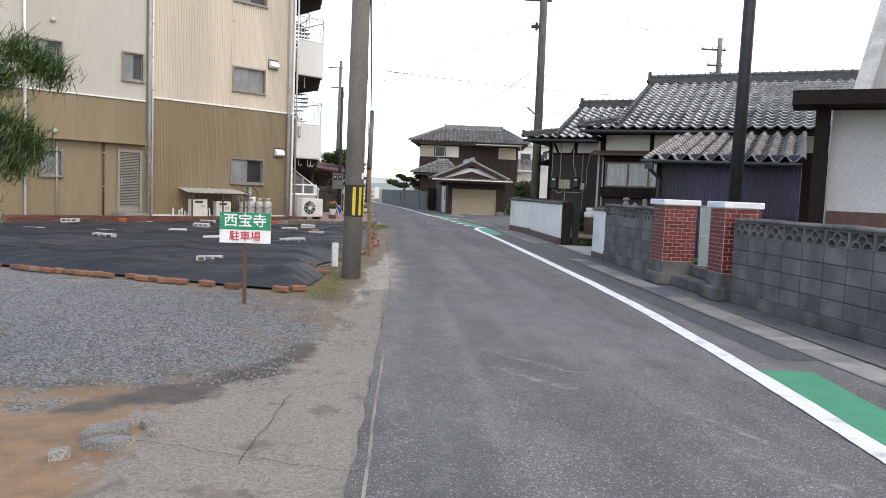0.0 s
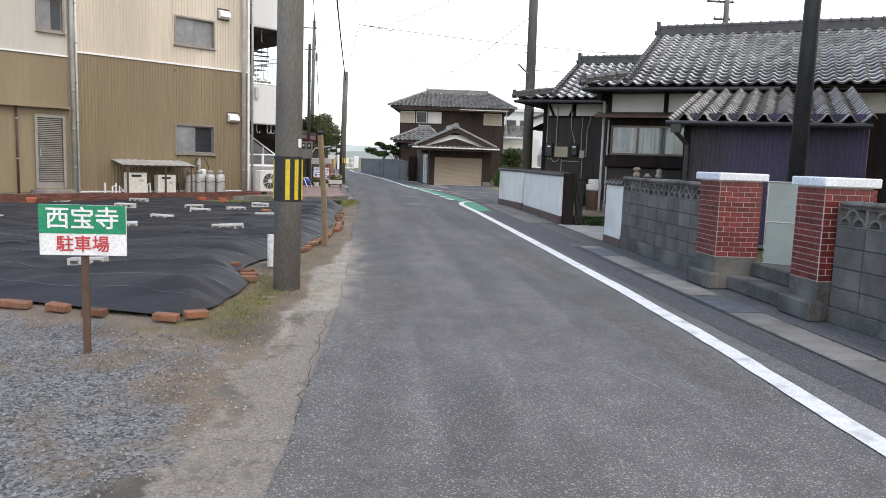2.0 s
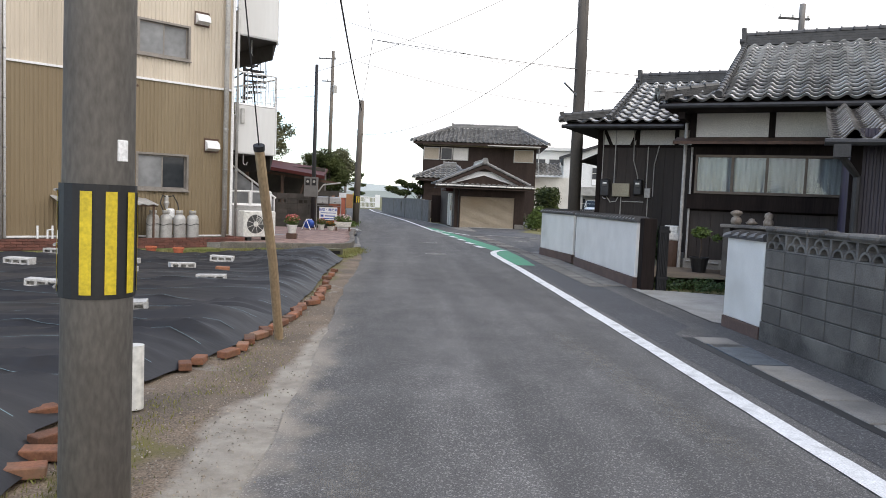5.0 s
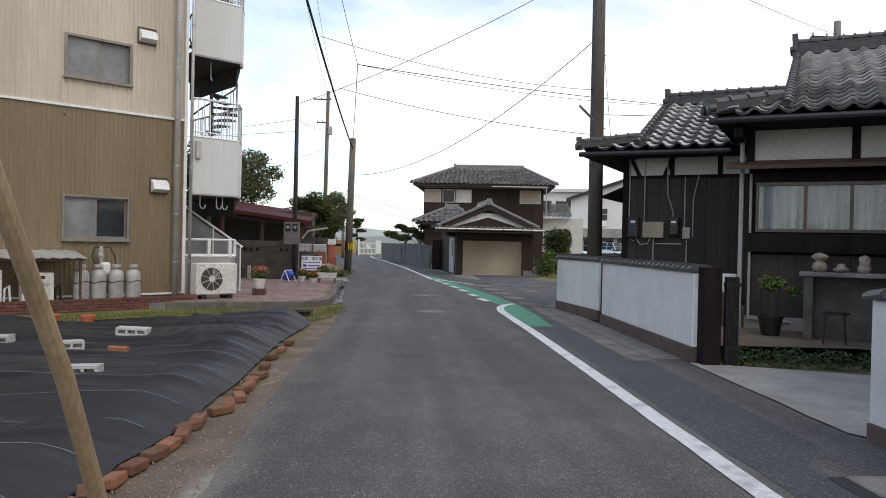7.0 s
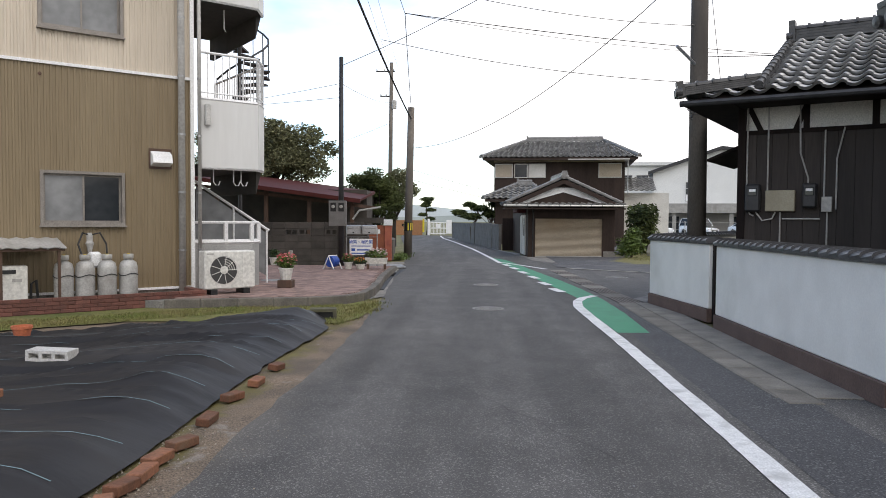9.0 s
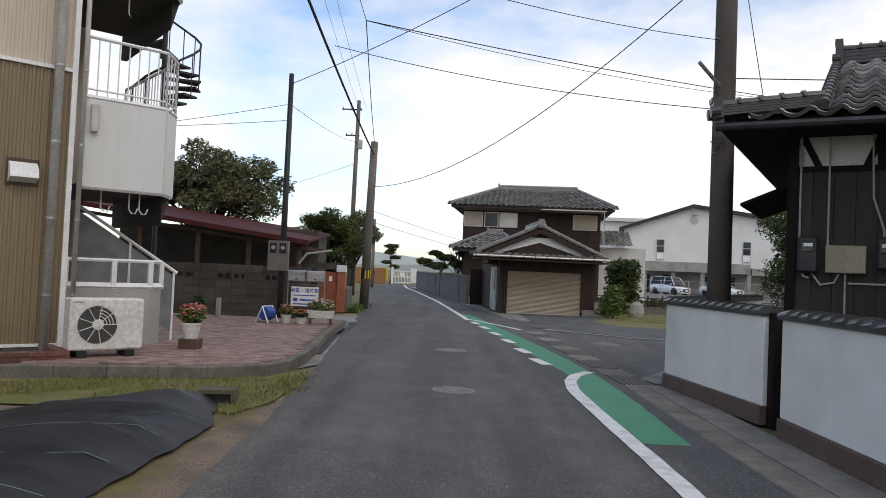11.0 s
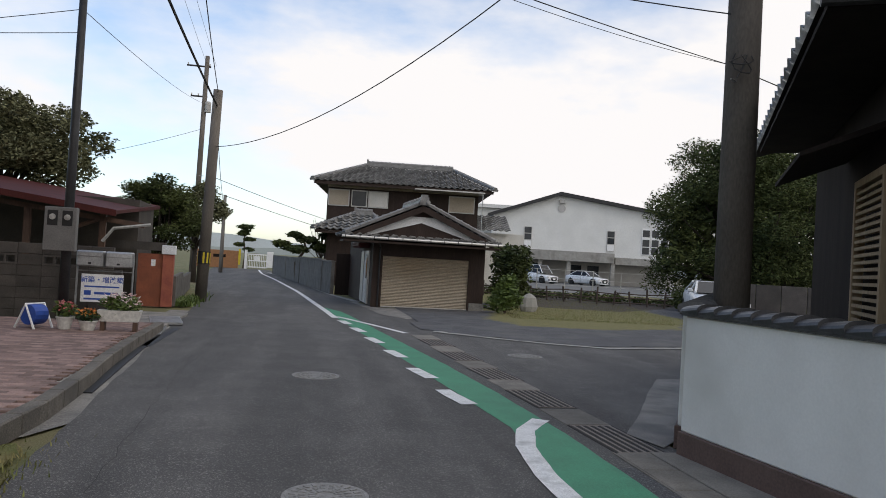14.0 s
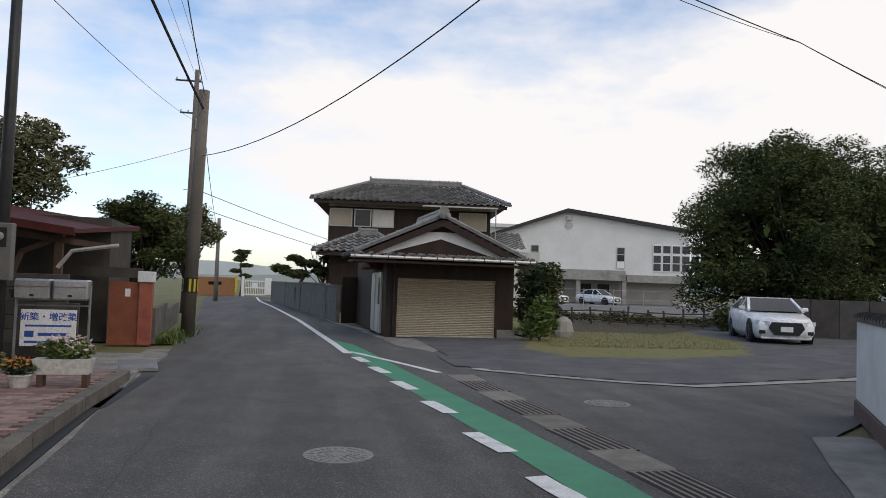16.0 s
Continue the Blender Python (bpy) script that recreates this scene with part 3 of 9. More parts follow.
def faded(name, colour, strength):
    """A worn pale film that thins out towards its edges."""
    m = mat(name, colour, tuple(c * 0.75 for c in colour), 0.9, scale=8, fine=120, bump=0.3, dist=0.004)
    n, l = m.node_tree.nodes, m.node_tree.links
    at, t, v = n.new("ShaderNodeAttribute"), n.new("ShaderNodeTexNoise"), n.new("ShaderNodeMapRange")
    at.attribute_name = "film"
    t.inputs["Scale"].default_value, t.inputs["Detail"].default_value = 9.0, 8
    v.inputs[1].default_value, v.inputs[2].default_value, v.inputs[4].default_value = 0.36, 0.62, strength
    mu, tr_, mx = n.new("ShaderNodeMath"), n.new("ShaderNodeBsdfTransparent"), n.new("ShaderNodeMixShader")
    mu.operation = 'MULTIPLY'
    l.new(n.new("ShaderNodeNewGeometry").outputs["Position"], t.inputs["Vector"])
    l.new(t.outputs[0], v.inputs[0])
    l.new(v.outputs[0], mu.inputs[0])
    l.new(at.outputs["Fac"], mu.inputs[1])
    l.new(mu.outputs[0], mx.inputs[0])
    l.new(tr_.outputs[0], mx.inputs[1])
    l.new(n["Principled BSDF"].outputs[0], mx.inputs[2])
    l.new(mx.outputs[0], n["Material Output"].inputs["Surface"])
    return m


def streak(name, a, b, w, material, label, bend=0.0):
    """A soft-edged streak lying on the road from a to b."""
    k, q = 16, 6
    d = math.dist(a, b)
    nx, ny = -(b[1] - a[1]) / d, (b[0] - a[0]) / d
    vs, film = [], []
    for i in range(k + 1):
        t = i / k
        o = bend * math.sin(math.pi * t)
        for j in range(q + 1):
            e = (j / q - 0.5) * w + o
            vs.append((a[0] + (b[0] - a[0]) * t + nx * e, a[1] + (b[1] - a[1]) * t + ny * e, 0.002))
            film.append(math.sin(math.pi * j / q) * min(1.0, 4 * math.sin(math.pi * t)))
    me = bpy.data.meshes.new(name)
    me.from_pydata(vs, [], [(i * (q + 1) + j, i * (q + 1) + j + 1, (i + 1) * (q + 1) + j + 1, (i + 1) * (q + 1) + j) for i in range(k) for j in range(q)])
    me.attributes.new("film", 'FLOAT', 'POINT').data.foreach_set("value", film)
    me.materials.append(material)
    if me.polygons[0].normal.z < 0:
        me.flip_normals()
    return tagged(new(name, me), label, "scuff", "", "structure")


SCUFF = faded("pale_scuff", (0.30, 0.29, 0.27), 0.75)
for a, b, w, bend in (((0.85, 6.65), (1.75, 5.62), 0.17, -0.05), ((0.85, 5.95), (1.5, 5.2), 0.19, -0.04), ((1.95, 4.1), (2.55, 3.0), 0.2, 0.04), ((2.0, 4.9), (2.4, 3.9), 0.12, 0.0), ((2.15, 8.6), (2.45, 7.6), 0.06, 0.02)):
    streak("tyre_scuff", a, b, w, SCUFF, "pale tyre scuff on the asphalt", bend)
WASH = faded("dust_wash", (0.24, 0.225, 0.20), 0.6)
for a, b, w, bend in (((2.75, 11.5), (2.95, 7.6), 0.5, 0.05), ((2.6, 16.5), (2.9, 12.2), 0.4, 0.0), ((0.45, 7.6), (0.35, 3.0), 0.6, 0.0), ((0.55, 12.4), (0.35, 9.2), 0.5, 0.1)):
    streak("dust_streak", a, b, w, WASH, "dusty pale streak on the asphalt", bend)
CRACK = mat("crack", (0.040, 0.038, 0.037), None, 0.95, bump=0.2)
rc = random.Random(5)
for x0, y0, x1, y1, k in ((-0.02, 7.4, 0.02, 10.4, 20), (-0.1, 25.6, 0.7, 26.6, 8), (2.7, 13.2, 3.25, 12.9, 6), (0.45, 27.4, 0.2, 33.5, 24)):
    strip("crack", [(x0 + (x1 - x0) * j / k + rc.uniform(-0.025, 0.025), y0 + (y1 - y0) * j / k + rc.uniform(-0.04, 0.04)) for j in range(k + 1)], 0.005, 0.002, CRACK, "thin dark crack in the asphalt", "crack", 0.006)
strip("seam", [(-0.10, -3.0), (-0.06, 3.3), (-0.02, 5), (0.02, 6.4)], 0.018, 0.002, DUSTY, "pale joint between concrete and asphalt", "joint", 0.01)

for x0, y0, x1, y1, k in ((-0.42, 7.1, 0.0, 7.08, 6), (-0.5, 6.35, -0.02, 6.36, 6), (-0.95, 5.0, -0.05, 5.35, 9), (-1.3, 4.0, -0.1, 3.6, 10), (-0.6, 5.0, -0.7, 3.7, 9)):
    strip("crack", [(x0 + (x1 - x0) * j / k + rc.uniform(-0.02, 0.02), y0 + (y1 - y0) * j / k + rc.uniform(-0.03, 0.03)) for j in range(k + 1)], 0.005, 0.003, CRACK, "thin dark crack in the concrete apron", "crack", 0.006)
for i, (x, y, a, w, d) in enumerate(((-1.52, 4.17, 20, 0.14, 0.10), (-1.33, 4.30, 50, 0.05, 0.04), (-1.43, 3.98, -10, 0.12, 0.08), (-1.62, 3.8, 35, 0.06, 0.05), (-1.25, 4.15, 80, 0.04, 0.03))):
    s = Shape().add([(-w, -d, -0.02), (w * 0.8, -d * 1.1, -0.02), (w, d * 0.7, -0.02), (-w * 0.6, d, -0.02), (-w * 0.95, -d * 0.9, 0.028), (w * 0.75, -d, 0.035), (w * 0.9, d * 0.65, 0.03), (-w * 0.55, d * 0.9, 0.022)],
                    [(3, 2, 1, 0), (4, 5, 6, 7), (0, 1, 5, 4), (1, 2, 6, 5), (2, 3, 7, 6), (3, 0, 4, 7)])
    tagged(part("broken_slab", s, OLDCONC, None, "flat broken piece of pale concrete on the soil", turned(x, y, a)), "", "rubble", "broken concrete on the soil")

for x0, y0, x1, y1, k in ((2.6, 5.6, 3.0, 3.2, 14), (2.75, 4.6, 3.3, 4.1, 7), (3.4, 7.5, 4.0, 7.2, 6), (2.4, 9.6, 3.1, 8.9, 8), (1.5, 21.5, 2.6, 19.4, 12), (2.9, 18.8, 3.3, 18.2, 6), (0.3, 24.4, 1.0, 25.2, 8), (3.9, 20.4, 4.6, 20.1, 6)):
    strip("crack", [(x0 + (x1 - x0) * j / k + rc.uniform(-0.03, 0.03), y0 + (y1 - y0) * j / k + rc.uniform(-0.03, 0.03)) for j in range(k + 1)], 0.0045, 0.002, CRACK, "thin dark crack in the asphalt", "crack", 0.005)

# concrete gutter slabs with grates along the wall side
gut = thing("gutter", "pale concrete gutter slabs along the wall", "gutter", kind="structure")
slab = Shape().bbox(-0.19, 0.19, -0.287, 0.287, -0.05, 0.014, 0.008).mesh("gutter_slab", mat("gutter_concrete", (0.27, 0.253, 0.225), (0.19, 0.178, 0.158), 0.9, scale=3, fine=70, bump=0.4, c3=(0.14, 0.13, 0.115), objrand=0.22))
GRATE = mat("grate_steel", (0.15, 0.17, 0.19), (0.11, 0.125, 0.14), 0.6, 0.3, scale=6, bump=0.1)


def grate(w, l, bars):
    s = Shape()
    for i in range(bars):
        y = -l / 2 + l * (i + 0.5) / bars
        s.box(-w / 2, w / 2, y - l / bars * 0.33, y + l / bars * 0.33, -0.03, 0.014)
    s.box(-w / 2 - 0.015, -w / 2, -l / 2, l / 2, -0.03, 0.015).box(w / 2, w / 2 + 0.015, -l / 2, l / 2, -0.03, 0.015)
    return s


gr = grate(0.36, 0.98, 30).mesh("grate", GRATE)
gx = lambda y: 4.05 + 0.2 + (0.012 * (y - 7) if y < 17 else 0.12)
part("gutter_bed", Shape().box(4.02, 4.5, -1.5, 16.3, -0.06, 0.003), BLACK, gut, "dark joints between the slabs")
y = -1.2
while y < 16.2:
    if 10.6 < y < 11.2 or 14.7 < y < 15.4:
        g = part("grate", gr, None, gut, "blue-grey steel grate", turned(gx(y) - 0.02, y + 0.2, -1.2))
        y += 1.0 - 0.2 + 0.0
    else:
        part("gutter_slab", slab, None, gut, "", turned(gx(y) - 0.02, y, -1.2))
        y += 0.6
RUST = mat("rusty_grate", (0.24, 0.205, 0.175), (0.17, 0.145, 0.125), 0.75, 0.0, scale=5, bump=0.15)
gr2 = Shape()
for i in range(6):
    gr2.box(-0.20 + 0.074 * i - 0.010, -0.20 + 0.074 * i + 0.014, -0.5, 0.5, 0.002, 0.011)
for y in (-0.5, 0.5):
    gr2.box(-0.22, 0.20, y - 0.012, y + 0.012, 0.002, 0.0095)
gr2 = gr2.mesh("drain_grate", RUST)
# shallow bed whose near-black colour paints the shade between the bars
gbed = Shape().box(-0.24, 0.22, -0.52, 0.52, -0.02, 0.005).mesh("grate_bed", mat("slot_shade", (0.024, 0.021, 0.019), None, 0.9, scale=4))
DRAINCONC = mat("drain_concrete", (0.20, 0.184, 0.158), (0.135, 0.124, 0.107), 0.9, scale=3, fine=70, bump=0.4, objrand=0.25)
dslab = Shape().bbox(-0.24, 0.22, -0.36, 0.36, -0.05, 0.008, 0.006).mesh("drain_slab", DRAINCONC)
drain = thing("drain_cover", "worn concrete drain covers across the junction", "drain cover", kind="structure")
for x, y, a in ((4.46, 28.93, 3), (4.36, 30.78, 4), (4.28, 32.5, 6), (4.19, 34.3, 5), (4.12, 36.1, 4)):
    ob = part("drain_grate", gr2, None, None, "rusty steel drain grate set in the asphalt", turned(x, y, a))
    tagged(ob, "", "drain grate", "drain grates across the junction")
    part("bed", gbed, None, ob, "near-black bed for the shade in the slots")
    part("drain_slab", dslab, None, drain, "", turned(x - 0.05, y + 0.90, a))
# concrete covers at the foot of the garden wall, with lifting slots between them
wdrain = thing("wall_drain", "grey concrete drain covers along the garden wall", "drain cover", kind="structure")
part("joints", Shape().box(4.22, 4.9, 21.2, 28.44, -0.03, 0.002), mat("joint_dirt", (0.05, 0.045, 0.04), None, 0.95, scale=6), wdrain, "dark dirt in the joints")
wslab = Shape().bbox(-0.15, 0.15, -0.243, 0.243, -0.04, 0.009, 0.006).mesh("drain_slab", DRAINCONC)
for i in range(15):
    part("drain_slab", wslab, None, wdrain, "", turned(4.39, 28.18 - 0.495 * i, rc.uniform(-0.5, 0.5)))
part("edge_strip", Shape().bbox(4.215, 4.232, 21.2, 28.44, -0.03, 0.010, 0.003), DRAINCONC, wdrain)
part("wall_strip", Shape().bbox(4.55, 4.97, 21.2, 28.44, -0.03, 0.012, 0.004), DRAINCONC, wdrain)
# open channel at the terrace kerb with one steel cover
chan = thing("kerb_channel", "narrow open drain channel with a steel cover at the terrace kerb", "drain", kind="structure")
# flat black strip at road level paints the shade inside the channel
part("channel_bed", Shape().add([(-0.42, 30.5, 0.004), (-0.33, 30.5, 0.004), (-0.50, 33.2, 0.004), (-0.62, 35.5, 0.004), (-0.93, 38.4, 0.004), (-1.2, 38.4, 0.004), (-0.88, 35.5, 0.004), (-0.62, 33.2, 0.004),
                                 (-0.42, 30.5, -0.03), (-0.33, 30.5, -0.03), (-0.50, 33.2, -0.03), (-0.62, 35.5, -0.03), (-0.93, 38.4, -0.03), (-1.2, 38.4, -0.03), (-0.88, 35.5, -0.03), (-0.62, 33.2, -0.03)],
                                [(0, 1, 2, 7), (7, 2, 3, 6), (6, 3, 4, 5)] + [(i, 8 + i, 8 + (i + 1) % 8, (i + 1) % 8) for i in range(8)]), BLACK, chan, "black strip for the shade in the channel")
cover = grate(0.26, 2.7, 60).mesh("grate", mat("galvanised_cover", (0.30, 0.31, 0.315), (0.22, 0.225, 0.23), 0.55, 0.3, scale=5, bump=0.1))
part("grate", cover, None, chan, "grey galvanised steel cover", turned(-0.92, 37.0, 6.2, 0.004))
MHM = mat("manhole_iron", (0.29, 0.283, 0.27), (0.20, 0.197, 0.188), 0.7, 0.2, scale=20, fine=90, bump=0.5)
for x, y, r in ((1.85, 27.33, 0.24), (1.86, 31.95, 0.26), (5.35, 34.6, 0.26)):
    s = Shape().lathe([(r * 1.12, -0.01), (r * 1.12, 0.006), (r * 1.02, 0.006), (r * 1.02, 0.003), (r, 0.003), (r, 0.008), (r * 0.01, 0.009)], 28)
    for ring in (0.35, 0.6, 0.85):
        for k in range(int(8 + ring * 18)):
            a = 2 * math.pi * k / int(8 + ring * 18)
            s.box(-0.022, 0.022, -0.012, 0.012, 0.006, 0.014, pose(r * ring * math.cos(a), r * ring * math.sin(a), 0, 0, 0, math.degrees(a)))
    tagged(part("manhole_cover", s, MHM, None, "round cast-iron manhole cover with raised studs", turned(x, y, 15)), "", "manhole cover", "manhole covers")

# loose stones on the gravel lot and verge
def stones(name, n, region, size, material, label, seed):
    r, s = random.Random(seed), Shape()
    for _ in range(n):
        x, y = region(r)
        q, a = size * r.uniform(0.5, 1.4), r.uniform(0, 6.3)
        c, d = math.cos(a), math.sin(a)
        vs = [(x + q * (c * u - d * v), y + q * (d * u + c * v), z * q) for u, v, z in ((1, 0.1, -0.2), (0.1, 0.8, -0.2), (-1, 0, -0.2), (0, -0.9, -0.2), (0.3, 0.2, 0.75), (-0.35, -0.1, 0.65))]
        s.add(vs, [(0, 1, 4), (1, 2, 5), (1, 5, 4), (2, 3, 5), (3, 0, 4), (3, 4, 5)])
    return tagged(part(name, s, material, None, label), "", "gravel", "", "stuff")


STONE = mat("stone_chip", (0.19, 0.19, 0.192), (0.13, 0.13, 0.131), 0.9, scale=9, bump=0.1, island=0.6)


def lot(r):
    while True:
        y = r.uniform(4.6, 10.5)
        x = -0.7 - abs(r.gauss(0, 3.4))
        if y < 10.4 - 0.43 * (-1.2 - x) * -1 and y > 5.2 - 0.15 * min(4, -0.7 - x) and y < 9.5 + 0.42 * (-1.5 - x):
            return x, y


stones("loose_gravel", 15000, lot, 0.0085, STONE, "loose blue-grey gravel stones", 1)
stones("verge_stones", 4200, lambda r: (-0.35 + r.gauss(0, 0.28), r.uniform(6.5, 20)), 0.007, mat("verge_stone", (0.30, 0.26, 0.21), (0.2, 0.17, 0.13), 0.9, bump=0.1, island=0.4), "small pale stones on the verge", 2)
stones("asphalt_chips", 2500, lambda r: (r.uniform(0.1, 4.0), 2 + abs(r.gauss(0, 1)) * 8), 0.006, STONE, "tiny stone chips in the worn asphalt", 3)


def blades(name, n, region, h, material, label, seed, category="grass"):
    """Blades of grass or weeds, joined into one mesh."""
    r, s = random.Random(seed), Shape()
    for _ in range(n):
        x, y = region(r)
        a, q, w = r.uniform(0, 6.3), h * r.uniform(0.4, 1.3), h * 0.13
        c, d = math.cos(a), math.sin(a)
        lean = r.uniform(0.1, 0.9) * q
        s.add([(x - w * d, y + w * c, 0), (x + w * d, y - w * c, 0), (x + lean * c * 0.4 + w * 0.7 * d, y + lean * d * 0.4 - w * 0.7 * c, q * 0.6), (x + lean * c, y + lean * d, q)], [(0, 1, 2), (0, 2, 3)])
    return tagged(part(name, s, material, None, label), "", category, "", "stuff")


BLADE = mat("grass_blade", (0.14, 0.17, 0.04), (0.21, 0.18, 0.07), 0.8, scale=1.5, bump=0, island=0.35)
WEED = mat("weed_blade", (0.19, 0.17, 0.04), (0.13, 0.14, 0.035), 0.8, scale=3, bump=0, island=0.4)


def in_strip(r):
    a = r.random()
    x = -9 + 8.8 * a + r.uniform(-0.1, 0.1)
    y0 = 20.6 + (x + 9) * 0.80
    return (x, y0 + r.uniform(0.15, 1.2) if x < -2 else r.uniform(25.2, 27.6))


blades("grass_tufts", 24000, in_strip, 0.040, BLADE, "short yellow-green grass blades", 4)
blades("verge_weeds", 3400, lambda r: (lambda y: ((-0.75 if y < 13.5 else -0.42) + r.gauss(0, 0.16), y))(9.2 + abs(r.gauss(0, 1)) * 3.2), 0.025, WEED, "low yellow-green weeds and moss of the verge", 5, "weeds")
blades("corner_weeds", 900, lambda r: (-0.2 + r.gauss(0, 0.12), 27.2 + r.gauss(0, 0.5)), 0.045, BLADE, "grass tufts at the lane's edge", 6)


def on_lawn(r):
    while True:
        x, y = r.uniform(7.6, 16), 43 + r.random() ** 1.5 * 14
        if depth_in(x, y, LAWN, 0.7) > r.uniform(0.45, 0.9):
            return x, y


blades("lawn_blades", 12000, on_lawn, 0.05, BLADE, "yellowed lawn blades", 7)

# ---- black weed sheet, its bricks and blocks ----
def polyline(pts, t):
    """The point at share t of a polyline's length."""
    d = [math.dist(pts[i], pts[i + 1]) for i in range(len(pts) - 1)]
    s = t * sum(d)
    for i, q in enumerate(d):
        if s <= q or i == len(d) - 1:
            return tuple(pts[i][k] + (pts[i + 1][k] - pts[i][k]) * min(1, s / q) for k in range(2))
        s -= q


SHEET_R = [(-1.35, 9.98), (-1.06, 10.4), (-0.97, 11.2), (-0.96, 11.9), (-1.25, 12.6), (-1.12, 13.5), (-0.85, 14.3), (-0.66, 15.2), (-0.45, 17.2), (-0.40, 19.3), (-0.46, 21.4), (-0.44, 22.8), (-0.33, 24.6), (-0.7, 26.1)]


def sheet_z(x, y, s, t):
    p = Vector((x * 0.55, y * 0.8, 3.0))
    z = 0.15 + 0.11 * noise.noise(p) + 0.03 * noise.noise(p * 2.7)
    q = x * 0.30 - y * 0.95
    z += 0.050 * noise.noise(Vector((q * 1.05, x * 0.22, 7)))
    z += 0.055 * (1 - abs(noise.noise(Vector((q * 1.1 + 0.4 * noise.noise(Vector((x, y, 0))), x * 0.16, 11))))) ** 12
    z += 0.034 * (1 - abs(noise.noise(Vector((q * 2.3, x * 0.25 + y * 0.1, 5))))) ** 14
    z += 0.010 * noise.noise(Vector((q * 3.0, x * 0.8, 1)))
    lap = (y * 0.94 - x * 0.18 + 0.22 * noise.noise(Vector((x * 0.5, y * 0.3, 9)))) / 1.45
    z += 0.040 * (1 - lap % 1.0)
    edge = min(1, (1 - s) * 13.5 / 0.55, t * 8 / 0.5 if s > 0.3 else 1, (1 - t) * 8 / 0.5)
    return 0.012 + max(0.015, z) * math.sin(max(0.02, edge) * math.pi / 2)


NS, NT = 130, 300
sh = Shape()
rows_ = []
for j in range(NT + 1):
    t = j / NT
    rx, ry = polyline(SHEET_R, t)
    lx, ly = -13.0, 14.5 + 1.8 * t
    for i in range(NS + 1):
        s = (i / NS) ** 0.7
        x, y = lx + (rx - lx) * s, ly + (ry - ly) * s
        if i == NS:
            x += 0.05 * noise.noise(Vector((0, y * 3, 2)))
        rows_.append((x, y, sheet_z(x, y, s, t)))
sh.add(rows_, [(j * (NS + 1) + i, j * (NS + 1) + i + 1, (j + 1) * (NS + 1) + i + 1, (j + 1) * (NS + 1) + i) for j in range(NT) for i in range(NS)])
weed = thing("weed_sheet", "wrinkled black weed-control sheet over a mounded plot", "weed sheet")
part("cloth", sh, SHEET, weed, "", smooth=True)
THREAD = mat("teal_thread", (0.20, 0.30, 0.33), None, 0.7, bump=0)
for j in range(8, NT, 14):
    sp, hw = Shape(), 0.0045
    idx = [j * (NS + 1) + i for i in range(10, NS, 2)]
    pts = [rows_[k] for k in idx]
    vs = [(x, y - hw, z + 0.006) for x, y, z in pts] + [(x, y + hw, z + 0.006) for x, y, z in pts]
    n = len(pts)
    part("marking_thread", sp.add(vs, [(k, k + 1, n + k + 1, n + k) for k in range(n - 1)]), THREAD, weed, "thin teal marking thread")


def on_sheet(x, y):
    best = min(rows_, key=lambda p: (p[0] - x) ** 2 + (p[1] - y) ** 2)
    return best[2]


eb = Shape().bbox(-0.105, 0.105, -0.05, 0.05, 0, 0.06, 0.006).mesh("edging_brick", EDGEBRICK)
rb = random.Random(9)
EDGE = [(-0.86, 14.2), (-0.74, 14.5), (-0.62, 14.85), (-0.54, 15.3), (-0.48, 16.1), (-0.40, 16.7), (-0.34, 17.5), (-0.26, 18.0), (-0.22, 18.5), (-0.25, 19.0), (-0.29, 19.5), (-0.30, 20.2), (-0.33, 21.0), (-0.36, 22.4)]
y = 14.25
while y < 22.3:
    x = next(a[0] + (b[0] - a[0]) * (y - a[1]) / (b[1] - a[1]) for a, b in zip(EDGE, EDGE[1:]) if a[1] <= y <= b[1])
    ob = part("edging_brick", eb, None, None, "", pose(x + rb.gauss(0, 0.025), y, 0.0, rb.gauss(0, 4), rb.gauss(0, 3), 84 + rb.gauss(0, 16)))
    tagged(ob, "weathered orange-brown brick edging the black sheet", "brick", "bricks along the sheet's edge")
    y += rb.uniform(0.22, 0.33) if y < 19.3 else rb.uniform(0.3, 0.7)
for i in range(30):
    t = i / 30
    x, y = -7.2 + 5.75 * t, 12.05 - 2.22 * t
    if rb.random() < 0.8:
        tagged(part("edging_brick", eb, None, None, "", pose(x, y + rb.gauss(0, 0.03), 0, rb.gauss(0, 5), rb.gauss(0, 4), -23 + rb.gauss(0, 10))), "weathered red-orange brick edging the black sheet", "brick", "bricks along the sheet's edge")
for x, y, a in ((-1.36, 9.86, -8), (-1.14, 10.0, 32), (-1.33, 12.85, 55), (-1.02, 12.2, 8), (-1.1, 12.45, 62), (-1.0, 11.95, 20)):
    tagged(part("edging_brick", eb, None, None, "", pose(x, y, on_sheet(x, y) * 0.3, 3, 2, a)), "loose red brick at the sheet's corner", "brick", "bricks along the sheet's edge")
tagged(part("edging_brick", eb, None, None, "", pose(-1.89, 20.0, on_sheet(-1.89, 20.0) - 0.01, 3, 2, 5)), "red brick weighing down the black sheet", "brick")

BLOCKW = mat("pale_block", (0.52, 0.51, 0.49), (0.44, 0.43, 0.41), 0.9, scale=7, fine=60, bump=0.3, objrand=0.12)


